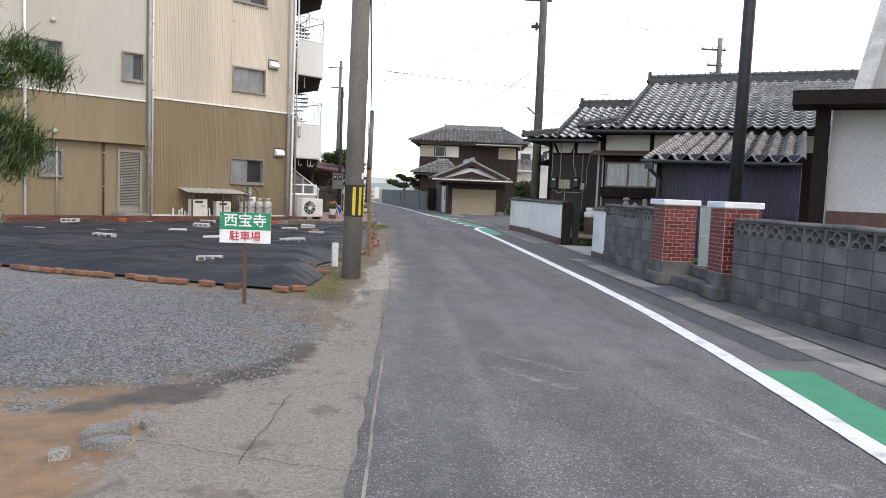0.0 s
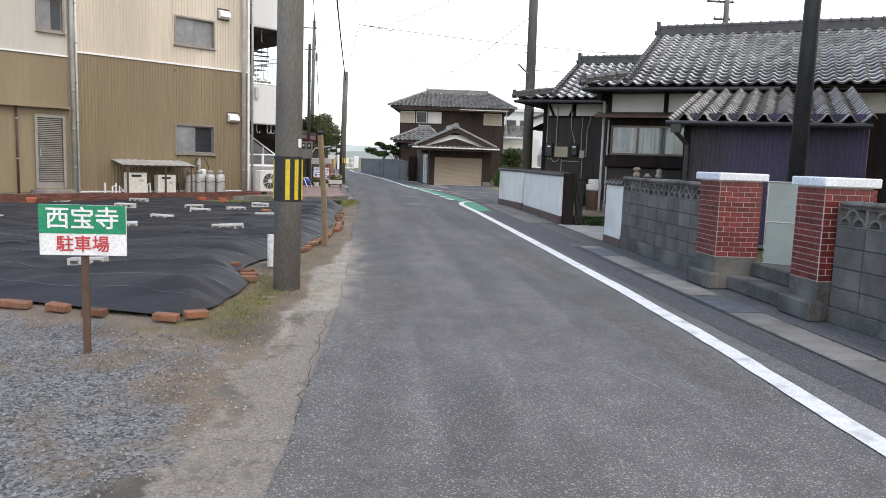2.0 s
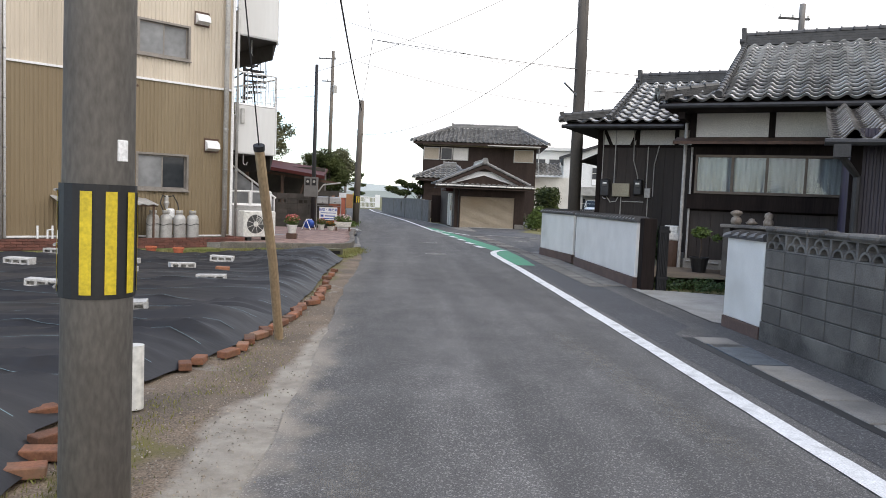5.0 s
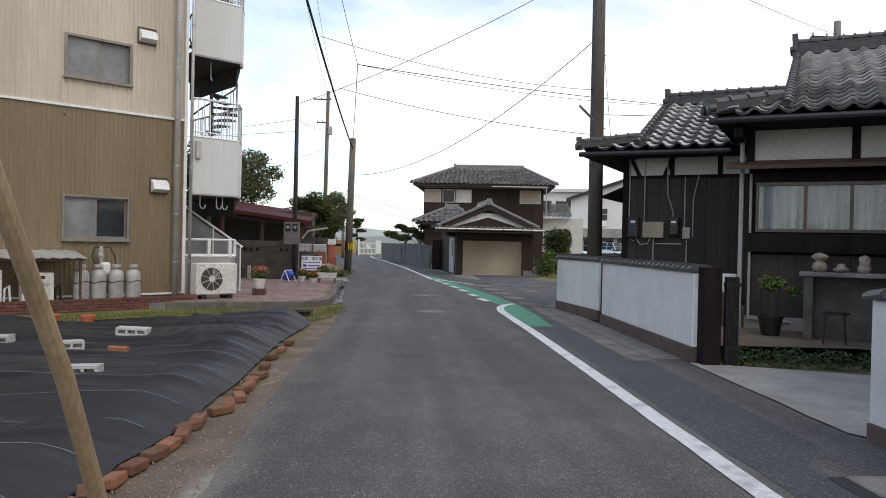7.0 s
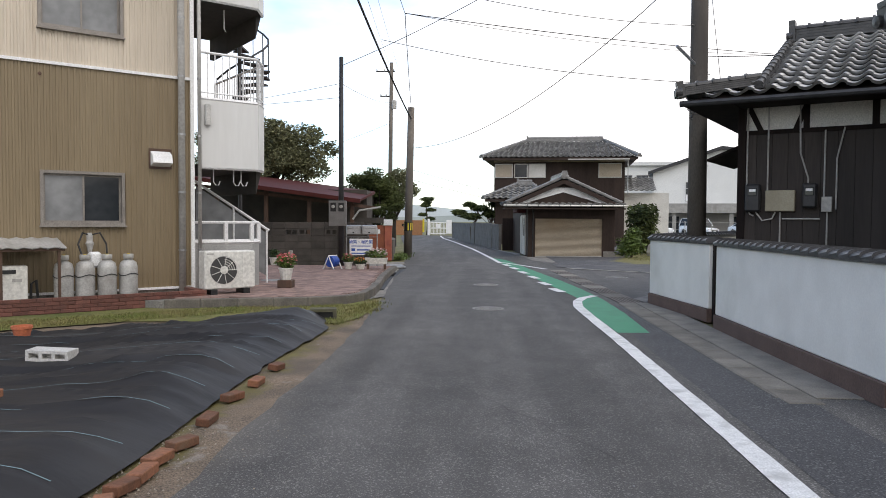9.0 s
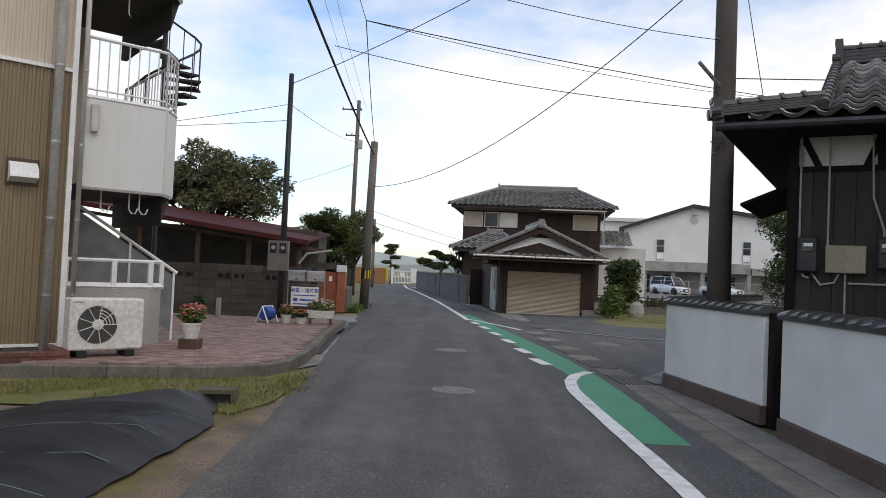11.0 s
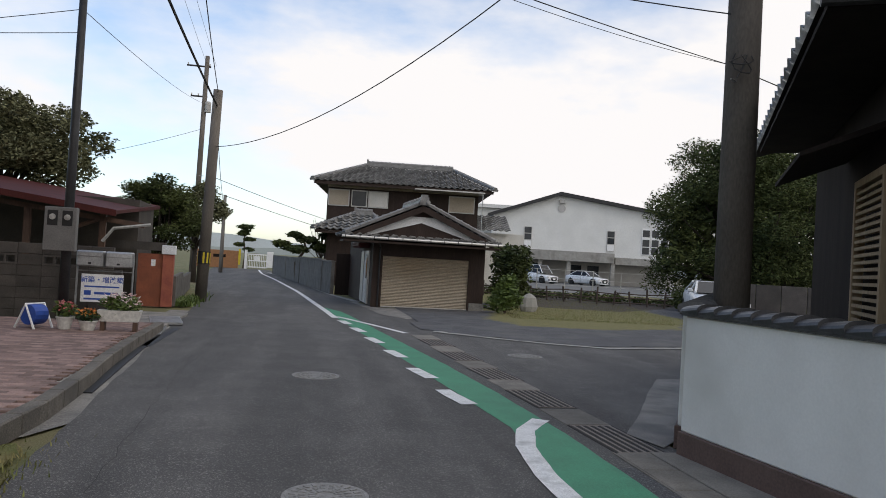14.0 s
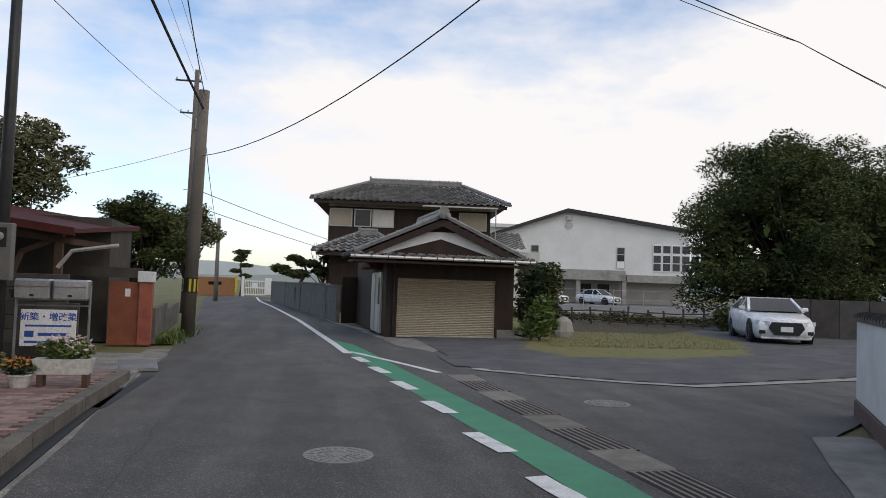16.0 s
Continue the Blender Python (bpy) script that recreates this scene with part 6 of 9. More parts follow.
def coping_tile():
    """A small ridge tile, 0.22 long."""
    vs, n = [], 8
    for y in (0.0, 0.24):
        for k_ in range(n + 1):
            a = math.pi * k_ / n
            vs.append((-0.13 * math.cos(a) * (1.1 if y == 0 else 1), y, 0.06 * math.sin(a) + (0.035 if y == 0 else 0)))
        vs += [(0.13, y, -0.015), (-0.13, y, -0.015)]
    k_ = n + 3
    fs = [(i, i + 1, k_ + i + 1, k_ + i) for i in range(k_ - 1)] + [(k_ - 1, 0, k_, 2 * k_ - 1), tuple(range(k_)), tuple(range(k_, 2 * k_))]
    return Shape().add(vs, fs)


ctile = coping_tile().mesh("coping_tile", COPING)


def stucco_wall(name, x0, y0, x1, y1, top, label):
    L_, a = math.hypot(x1 - x0, y1 - y0), math.degrees(math.atan2(y1 - y0, x1 - x0))
    w = thing(name, label, "wall", turned(x0, y0, a), kind="structure")
    part("body", Shape().bbox(0, L_, -0.09, 0.09, 0.2, top, 0.012), STUCCO, w)
    part("base", Shape().bbox(-0.004, L_ + 0.004, -0.10, 0.115, 0, 0.2, 0.006), BASEBROWN, w, "red-brown painted base")
    part("coping_bed", Shape().box(-0.02, L_ + 0.02, -0.12, 0.12, top, top + 0.03), COPING, w)
    n = round(L_ / 0.2)
    for i in range(n):
        part("coping_tile", ctile, None, w, "", pose(i * L_ / n, 0, top + 0.03, 0, 0, -90) @ Matrix.Diagonal((1, 1, 0.9, 1)))
    return w


stucco_wall("garden_wall_1", 5.06, 20.9, 5.08, 25.3, 1.16, "white stucco garden wall with dark tile coping")
stucco_wall("garden_wall_2", 5.18, 25.96, 4.88, 28.42, 1.16, "short white stucco garden wall with dark tile coping")
stucco_wall("garden_wall_3", 4.95, 28.56, 8.3, 33.7, 1.16, "white stucco wall turning along the branch lane")
tagged(part("wall_post", Shape().bbox(5.03, 5.26, 20.7, 20.94, 0, 1.24, 0.01), DARKWOOD, None, "dark end post of the garden wall"), "", "post")
tagged(part("wall_post", Shape().bbox(5.14, 5.27, 25.83, 25.94, 0.0, 1.2, 0.01), DARKWOOD, None, "dark timber post at the wall's end"), "", "post")
wfn = thing("timber_fence", "dark board fence filling the gap between the white walls", "fence", turned(5.30, 25.28, 90))
for i in range(5):
    part("board", Shape().bbox(i * 0.11, i * 0.11 + 0.106, -0.012, 0.012, 0.04, 1.0, 0.003), DARKWOOD, wfn)
for z in (0.18, 0.62, 0.97):
    part("rail", Shape().bbox(0, 0.55, 0.012, 0.045, z, z + 0.07, 0.004), BROWNWOOD, wfn)
for i in range(5):
    part("coping_tile", ctile, None, we, "", pose(-0.5 + i * 0.2, 0, 1.12, 0, 0, -90))
fg = thing("folding_gate", "folded black metal gate behind the wall post", "gate", turned(5.30, 20.72, 5))
for i in range(6):
    part("bar", Shape().box(0.01 + i * 0.03, 0.032 + i * 0.03, -0.03, 0.03, 0.0, 1.12), BLACK, fg)
part("rail", Shape().box(0, 0.2, -0.035, 0.035, 1.0, 1.05), BLACK, fg)
part("rail", Shape().box(0, 0.2, -0.035, 0.035, 0.2, 0.25), BLACK, fg)

# ---- tiled roofs ----
def tile_mesh(w, l, material, name="roof_tile", under=0.045, roll=1.0, lip=1.0):
    """One pantile, w wide and l long, its lower edge at y = 0, lying in the roof's plane."""
    n = 9
    prof = []
    for i in range(n + 1):
        s_ = i / n
        z = -0.040 * math.sin(math.pi * s_ / 0.62) if s_ < 0.62 else 0.042 * math.sin(math.pi * (s_ - 0.62) / 0.38)
        prof.append((s_ * w * 1.04, z * roll))
    up, down = 0.018 + 0.067 * lip, 0.018
    vs = [(x, 0, z + up) for x, z in prof] + [(x, l * 1.08, z + down) for x, z in prof] + [(x, under, z + up - 0.06 * lip) for x, z in prof]
    k_ = n + 1
    fs = [(i, i + 1, k_ + i + 1, k_ + i) for i in range(n)] + [(2 * k_ + i, 2 * k_ + i + 1, i + 1, i) for i in range(n)]
    me = bpy.data.meshes.new(name)
    me.from_pydata(vs, [], fs)
    me.polygons.foreach_set("use_smooth", [i < n for i in range(len(fs))])
    me.materials.append(material)
    return me


ROOFT = mat("pantile", (0.50, 0.495, 0.49), (0.34, 0.335, 0.33), 0.30, 0.25, scale=5, fine=50, bump=0.05, objrand=0.3, spec=0.9)
RIDGE = mat("ridge_tile", (0.062, 0.060, 0.059), (0.036, 0.035, 0.035), 0.38, scale=5, fine=50, bump=0.06, island=0.25)
ROOFJ = mat("pantile_far", (0.50, 0.495, 0.49), (0.34, 0.335, 0.33), 0.30, 0.25, scale=5, fine=50, bump=0.05, island=0.3, spec=0.9)
BROWNT = mat("brown_pantile", (0.36, 0.34, 0.32), (0.26, 0.245, 0.23), 0.36, scale=5, fine=50, bump=0.08, objrand=0.25)


def roof_slope(parent, m, width, length, w, l, material, far_material, singles, keep=lambda x, y: True, label="", under=0.045, roll=1.0, lip=1.0):
    """Pantiles over a slope: local x along the eave, y up the slope. The first rows are single tiles, the rest one mesh."""
    nx, ny = round(width / w), round(length / l)
    w, l = width / nx, length / ny
    me = tile_mesh(w, l, material, under=under, roll=roll, lip=lip)
    v0 = [tuple(v.co) for v in me.vertices]
    f0 = [tuple(p.vertices) for p in me.polygons]
    joined, made = Shape(), 0
    for j in range(ny):
        for i in range(nx):
            if not keep((i + 0.5) * w, (j + 0.5) * l):
                continue
            if made < singles:
                part("roof_tile", me, None, parent, "", m @ pose(i * w, j * l, 0, rc.uniform(-0.6, 0.6)))
                made += 1
            else:
                joined.add([(x + i * w, y + j * l, z) for x, y, z in v0], f0)
    if joined.v:
        ob = part("roof_tiles", joined, far_material, parent, label or "rows of dark grey pantiles", m, smooth=True)
        tagged(ob, "", "", "", "stuff")


def ridge(parent, a, b, h=0.30, w=0.24, material=None, ends=True):
    """A built-up tile ridge between two points, with a round cap line and an end tile."""
    a, b = Vector(a), Vector(b)
    d = (b - a).normalized()
    m_ = Matrix.Translation(a) @ d.to_track_quat('X', 'Z').to_matrix().to_4x4()
    L_ = (b - a).length
    mt = material or RIDGE
    side, k_ = [], 4
    for i in range(k_):
        q = w * (1.05 - 0.10 * i) / 2
        side += [(q, h * 0.72 * i / k_), (q, h * 0.72 * (i + 0.75) / k_), (q - 0.02, h * 0.72 * (i + 0.8) / k_), (q - 0.02, h * 0.72 * (i + 1) / k_)]
    prof = side + [(-y, z) for y, z in side[::-1]]
    n = len(prof)
    s_ = Shape().add([(x, y, z) for x in (0, L_) for y, z in prof], [(i, (i + 1) % n, n + (i + 1) % n, n + i) for i in range(n)] + [tuple(range(n)), tuple(range(n, 2 * n))], m_)
    r = part("ridge", s_, mt, parent, "layered tile ridge")
    n = max(1, round(L_ / 0.27))
    rings = [(x, rr) for i in range(n) for x, rr in ((i * L_ / n, 0.56), ((i + 0.14) * L_ / n, 0.56), ((i + 0.16) * L_ / n, 0.45), ((i + 0.98) * L_ / n, 0.40))]
    vs = [(x, w * rr * math.cos(math.pi * t / 6), h * 0.70 + w * rr * 0.8 * math.sin(math.pi * t / 6)) for x, rr in rings for t in range(7)]
    cap = Shape().add(vs, [(j * 7 + t, j * 7 + t + 1, j * 7 + 8 + t, j * 7 + 7 + t) for j in range(len(rings) - 1) for t in range(6)] + [tuple(range(7)), tuple(range(len(vs) - 7, len(vs)))], m_)
    part("ridge_cap", cap, mt, r, "rounded cap tiles")
    if ends:
        e = Shape()
        e.box(-0.05, 0.06, -w * 0.62, w * 0.62, -0.02, h * 0.95, m_)
        e.box(-0.06, 0.05, -w * 0.45, w * 0.45, h * 0.95, h * 1.25, m_)
        for q in (-1, 1):
            e.lathe([(0.0, -0.05), (0.07, -0.05), (0.07, 0.06), (0.0, 0.07)], 12, m_ @ pose(-0.03, q * w * 0.5, h * 0.3, 0, -90, 0))
        part("end_tile", e, mt, r, "ornamental end tile")
    return r


def slope_m(x, y, z, rise, side=1):
    """The frame of a slope whose eave starts at (x, y, z), along +x, rising to +y."""
    return pose(x, y, z, math.degrees(math.atan(rise)), 0, 0)


# ---- old timber house ----
HM = turned(6.05, 27.45, -30)
hs = thing("timber_house", "old single-storey timber house with dark boards and grey pantile roofs", "house", HM)
BOARDM = mat("dark_board", (0.040, 0.031, 0.027), (0.026, 0.021, 0.018), 0.75, scale=3, fine=40, stretch=(1, 1, 0.08), objrand=0.25, c3=(0.055, 0.045, 0.04))


def boards(parent, u0, u1, v, z0, z1, w=0.24, name="board"):
    n = round((u1 - u0) / w)
    w = (u1 - u0) / n
    me = Shape().bbox(0.002, w - 0.002, -0.012, 0.012, z0, z1, 0.003).mesh(name, BOARDM)
    for i in range(n):
        part(name, me, None, parent, "", turned(u0 + i * w, v - 0.003 * (i % 2), 0))


# far block
part("wall", Shape().box(0.02, 3.2, 0.02, 5.4, 0.0, 3.6), DARKWOOD, hs, "dark boarded wall")
boards(hs, 0.0, 2.62, 0.0, 0.35, 2.96)
part("foundation", Shape().box(0.0, 2.6, -0.03, 0.05, 0.0, 0.34), OLDCONC, hs)
part("plaster_band", Shape().box(0.06, 2.6, -0.008, 0.03, 3.0, 3.42), PLASTER, hs, "off-white plaster band")
part("beam", Shape().box(-0.03, 2.62, -0.04, 0.0, 2.93, 3.0), DARKWOOD, hs)
part("wall_plate", Shape().box(-0.03, 2.65, -0.05, 0.02, 3.42, 3.52), DARKWOOD, hs)
part("corner_post", Shape().box(-0.05, 0.07, -0.05, 0.07, 0.0, 3.5), DARKWOOD, hs)
for a, b in ((0.05, 0.25), (0.95, 0.78)):
    part("brace", Shape().add([(a, -0.03, 3.42), (a + 0.09, -0.03, 3.42), (b + 0.09, -0.03, 3.0), (b, -0.03, 3.0), (a, 0, 3.42), (a + 0.09, 0, 3.42), (b + 0.09, 0, 3.0), (b, 0, 3.0)], [(0, 1, 2, 3), (4, 7, 6, 5), (0, 4, 5, 1), (1, 5, 6, 2), (2, 6, 7, 3), (3, 7, 4, 0)]), DARKWOOD, hs)
part("stud", Shape().box(0.93, 1.02, -0.03, 0.0, 3.0, 3.42), DARKWOOD, hs)
part("stud", Shape().box(1.88, 1.98, -0.03, 0.0, 3.0, 3.42), DARKWOOD, hs)
sw = part("shuttered_window", Shape().box(-0.10, 0.0, 0.55, 0.62, 1.0, 2.5).box(-0.10, 0.0, 1.75, 1.82, 1.0, 2.5).box(-0.10, 0.0, 0.62, 1.75, 2.43, 2.5).box(-0.10, 0.0, 0.62, 1.75, 1.0, 1.07), WOOD, hs, "brown slatted side window")
for i in range(20):
    part("slat", Shape().box(-0.09, -0.05, 0.62, 1.75, 1.09 + i * 0.067, 1.12 + i * 0.067), WOOD, sw)
part("side_canopy", Shape().add([(-0.72, 0.7, 2.62), (-0.72, 3.0, 2.62), (0.0, 3.0, 2.92), (0.0, 0.7, 2.92), (-0.72, 0.7, 2.58), (-0.72, 3.0, 2.58), (0.0, 3.0, 2.86), (0.0, 0.7, 2.86)], [(0, 1, 2, 3), (4, 7, 6, 5), (0, 3, 7, 4), (0, 4, 5, 1), (1, 5, 6, 2)]), DARKWOOD, hs, "thin side canopy")
F0, FZ, FR, FD = -0.78, 3.48, 0.432, 3.41
fr_len = math.hypot(FD, FD * FR)
part("roof_deck", Shape().add([(0.30, F0, FZ - 0.05), (6, F0, FZ - 0.05), (6, F0 + FD, FZ - 0.05 + FD * FR), (0.30, F0 + FD, FZ - 0.05 + FD * FR), (6, 6.04, FZ - 0.05), (0.30, 6.04, FZ - 0.05)], [(0, 1, 2, 3), (3, 2, 4, 5)]), DARKWOOD, hs)
part("gable", Shape().add([(0.42, 0, 3.47), (0.42, 5.3, 3.47), (0.42, 2.63, 4.7)], [(0, 1, 2)]), DARKWOOD, hs)
roof_slope(hs, slope_m(0.30, F0, FZ, FR), 5.4, fr_len, 0.32, 0.325, ROOFT, ROOFJ, 130)
roof_slope(hs, Matrix.Translation((-0.78, 6.4, FZ)) @ pose(0, 0, 0, 0, 0, -90) @ pose(0, 0, 0, 12, 0, 0), 7.1, 1.2, 0.32, 0.325, ROOFT, ROOFJ, 0, lambda x, y: x < 7.1 - y * 0.9)
part("skirt_deck", Shape().add([(-0.78, F0, FZ - 0.04), (0.36, F0 + 0.35, FZ + 0.20), (0.36, 6.0, FZ + 0.20), (-0.78, 6.4, FZ - 0.04)], [(0, 1, 2, 3)]), DARKWOOD, hs)
part("skirt_front_deck", Shape().add([(-0.78, F0, FZ - 0.03), (0.40, F0, FZ - 0.03), (0.40, F0 + 0.55, FZ + 0.25)], [(0, 1, 2)]), DARKWOOD, hs)
roof_slope(hs, slope_m(-0.78, F0, FZ, FR), 1.08, 0.65, 0.32, 0.325, ROOFT, ROOFJ, 8, lambda x, y: y < x * 0.62)
ridge(hs, (-0.80, F0 - 0.02, FZ + 0.05), (0.36, F0 + 0.42, FZ + 0.20), 0.19, 0.20)
ridge(hs, (0.38, F0 + FD, FZ + FD * FR), (6, F0 + FD, FZ + FD * FR), 0.32, 0.26)
ridge(hs, (0.36, F0 + 0.1, FZ + 0.10), (0.36, F0 + FD - 0.1, FZ + (FD - 0.1) * FR), 0.09, 0.14, None, False)
part("gutter_front", Shape().tube([(-0.80, F0 - 0.06, FZ - 0.08), (2.2, F0 - 0.06, FZ - 0.10)], 0.05, 8), DARKMETAL, hs, "dark eaves gutter")
part("soffit", Shape().box(-0.75, 2.4, F0 + 0.02, 0.0, FZ - 0.11, FZ - 0.07), DARKWOOD, hs)
part("soffit_side", Shape().box(-0.75, 0.0, F0, 5.4, FZ - 0.12, FZ - 0.075), DARKWOOD, hs)
# service gear on the far block
for u, w, h, m_, lab in ((0.21, 0.24, 0.46, DARKMETAL, "black electricity meter"), (1.05, 0.22, 0.40, DARKMETAL, "black electricity meter")):
    g = part("meter", Shape().bbox(u - w / 2, u + w / 2, -0.15, -0.015, 2.12 - h, 2.12, 0.03), m_, hs, lab)
    part("meter_glass", Shape().bbox(u - 0.07, u + 0.07, -0.165, -0.14, 1.92, 2.05, 0.01), PANE, g)
    part("meter_dial", Shape().box(u - 0.05, u + 0.05, -0.168, -0.164, 1.99, 2.03), SIGN_WHITE, g)
part("junction_box", Shape().bbox(0.40, 0.84, -0.12, -0.015, 1.67, 2.01, 0.01), mat("tan_box", (0.33, 0.30, 0.22), (0.28, 0.25, 0.18), 0.6, scale=4, bump=0.05), hs, "tan junction box")
part("small_box", Shape().bbox(1.22, 1.37, -0.1, -0.015, 1.66, 1.90, 0.008), PIPE, hs, "small grey box")
for pts in ([(0.10, -0.04, 3.45), (0.10, -0.04, 1.75), (0.16, -0.04, 1.62), (0.22, -0.06, 1.6)], [(0.42, -0.04, 3.4), (0.42, -0.04, 2.0)], [(0.88, -0.04, 3.4), (0.9, -0.04, 2.6), (1.02, -0.04, 2.2), (1.02, -0.04, 2.1)],
            [(1.25, -0.04, 2.95), (1.25, -0.04, 1.9)], [(1.52, -0.04, 2.98), (1.42, -0.04, 2.5), (1.42, -0.04, 1.7)], [(0.25, -0.05, 1.66), (0.35, -0.05, 1.52), (0.5, -0.05, 1.55), (0.55, -0.05, 1.66)],
            [(0.62, -0.04, 1.66), (0.62, -0.04, 0.4)], [(1.3, -0.04, 1.66), (1.3, -0.04, 0.4)], [(0.65, -0.04, 1.55), (1.2, -0.04, 1.55)]):
    part("conduit", Shape().tube(pts, 0.014, 6), PIPE, hs, "grey conduit")

# main block
part("wall", Shape().box(2.72, 12, -3.07, 4, 0.0, 3.6), DARKWOOD, hs, "dark boarded wall")
boards(hs, 2.70, 5.7, -3.10, 0.4, 1.40)
part("foundation", Shape().box(2.7, 5.8, -3.14, -3.05, 0.0, 0.40), CONCRETE, hs, "pale concrete foundation")
part("plaster_band", Shape().box(2.75, 12, -3.085, -3.05, 2.92, 3.45), PLASTER, hs, "off-white plaster band")
for u in (2.74, 4.24, 5.6, 7.2):
    part("stud", Shape().box(u - 0.06, u + 0.06, -3.12, -3.06, 2.85, 3.5), DARKWOOD, hs)
part("wall_plate", Shape().box(2.6, 12, -3.13, -3.05, 3.45, 3.58), DARKWOOD, hs)
part("window_canopy", Shape().add([(2.42, -3.55, 2.80), (5.2, -3.55, 2.80), (5.2, -3.05, 2.92), (2.42, -3.05, 2.92), (2.42, -3.55, 2.74), (5.2, -3.55, 2.74), (5.2, -3.05, 2.84), (2.42, -3.05, 2.84)], [(0, 1, 2, 3), (4, 7, 6, 5), (0, 4, 5, 1), (0, 3, 7, 4), (1, 5, 6, 2)]), BROWNWOOD, hs, "brown sheet-metal window canopy")
part("lintel", Shape().box(2.72, 5.75, -3.16, -3.06, 2.53, 2.72), DARKWOOD, hs)
part("sill_board", Shape().box(2.72, 5.75, -3.24, -3.06, 1.44, 1.74), DARKWOOD, hs, "dark board below the window")
WINFRAME = mat("greyed_timber", (0.155, 0.125, 0.10), (0.11, 0.09, 0.072), 0.75, scale=4, fine=40, stretch=(0.2, 0.2, 1))
wn_ = part("house_window", Shape().box(2.84, 5.56, -3.20, -3.08, 2.50, 2.55).box(2.84, 5.56, -3.20, -3.08, 1.76, 1.81).box(2.84, 2.88, -3.20, -3.08, 1.81, 2.5).box(5.52, 5.56, -3.20, -3.08, 1.81, 2.5), WINFRAME, hs, "wide sliding window with white lace curtains")
CURT = mat("lace_curtain", (0.46, 0.48, 0.50), (0.30, 0.32, 0.345), 0.9, scale=6, fine=30, bump=0.05, stretch=(1, 1, 0.15))
vs, n = [], 160
for z in (1.80, 2.5):
    vs += [(2.88 + 2.64 * i / n, -3.105 + 0.017 * math.sin(i * 0.9 + 1.3 * math.sin(i * 0.11)) + 0.010 * math.sin(i * 0.37), z) for i in range(n + 1)]
part("curtain", Shape().add(vs, [(i, i + 1, n + 2 + i, n + 1 + i) for i in range(n)]), CURT, wn_, "white lace curtain", smooth=True)
part("window_glass", Shape().box(2.88, 5.52, -3.152, -3.148, 1.81, 2.5), glass("clear_glass"), wn_)
bpy.data.objects["window_glass"].visible_shadow = False
for u in (3.56, 4.2, 4.9):
    part("mullion", Shape().box(u - 0.025, u + 0.025, -3.19, -3.13, 1.81, 2.5), WINFRAME, wn_)
M0, MZ, MR, MD, MU = -4.0, 3.52, 0.390, 5.4, 3.22
mlen = math.hypot(MD, MD * MR)
part("roof_deck", Shape().add([(MU + 0.02, M0, MZ - 0.05), (13, M0, MZ - 0.05), (13, M0 + MD, MZ - 0.05 + MD * MR), (MU + 0.02, M0 + MD, MZ - 0.05 + MD * MR), (13, 6.8, MZ - 0.05), (MU + 0.02, 6.8, MZ - 0.05)], [(0, 1, 2, 3), (3, 2, 4, 5)]), DARKWOOD, hs)
part("gable", Shape().add([(3.36, -3.2, 3.5), (3.36, 5.9, 3.5), (3.36, 1.4, 5.35)], [(0, 1, 2)]), PLASTER, hs)
roof_slope(hs, slope_m(MU, M0, MZ, MR), 9.9, mlen, 0.33, 0.325, ROOFT, ROOFJ, 170)
ridge(hs, (MU, M0 + MD, MZ + MD * MR), (13, M0 + MD, MZ + MD * MR), 0.36, 0.28)
ridge(hs, (MU + 0.06, M0 + 0.1, MZ + 0.10), (MU + 0.06, M0 + MD - 0.1, MZ + (MD - 0.1) * MR), 0.09, 0.14, None, False)
part("skirt_deck", Shape().add([(2.25, M0, MZ - 0.03), (3.3, M0, MZ - 0.03), (3.3, M0 + 0.8, MZ + 0.30), (2.25, 2.0, MZ - 0.03), (3.3, 2.0, MZ + 0.30)], [(0, 1, 2), (0, 2, 4, 3)]), DARKWOOD, hs)
roof_slope(hs, Matrix.Translation((2.25, 2.0, MZ)) @ pose(0, 0, 0, 0, 0, -90) @ pose(0, 0, 0, 17, 0, 0), 6.0, 1.1, 0.32, 0.33, ROOFT, ROOFJ, 0, lambda x, y: x < 6.0 - y * 0.8)
roof_slope(hs, slope_m(2.25, M0, MZ, MR), 0.97, 0.66, 0.32, 0.33, ROOFT, ROOFJ, 6, lambda x, y: y < x)
ridge(hs, (2.22, M0 - 0.02, MZ + 0.05), (3.22, M0 + 0.62, MZ + 0.26), 0.20, 0.22)
part("gutter_front", Shape().tube([(2.2, M0 - 0.06, MZ - 0.08), (7, M0 - 0.06, MZ - 0.10)], 0.05, 8), DARKMETAL, hs, "dark eaves gutter")
part("soffit", Shape().box(2.3, 12, M0 + 0.02, -3.1, MZ - 0.12, MZ - 0.08), DARKWOOD, hs)
part("bracket", Shape().box(2.55, 2.68, M0 + 0.1, -3.0, 3.2, 3.34), DARKWOOD, hs)
part("corner_pipe", Shape().tube([(2.62, -3.18, 3.3), (2.62, -3.18, 0.0)], 0.035, 8), PIPE, hs)
part("corner_pipe", Shape().tube([(2.76, -3.17, 2.7), (2.76, -3.17, 0.35), (3.4, -3.17, 0.33)], 0.022, 8), PIPE, hs)

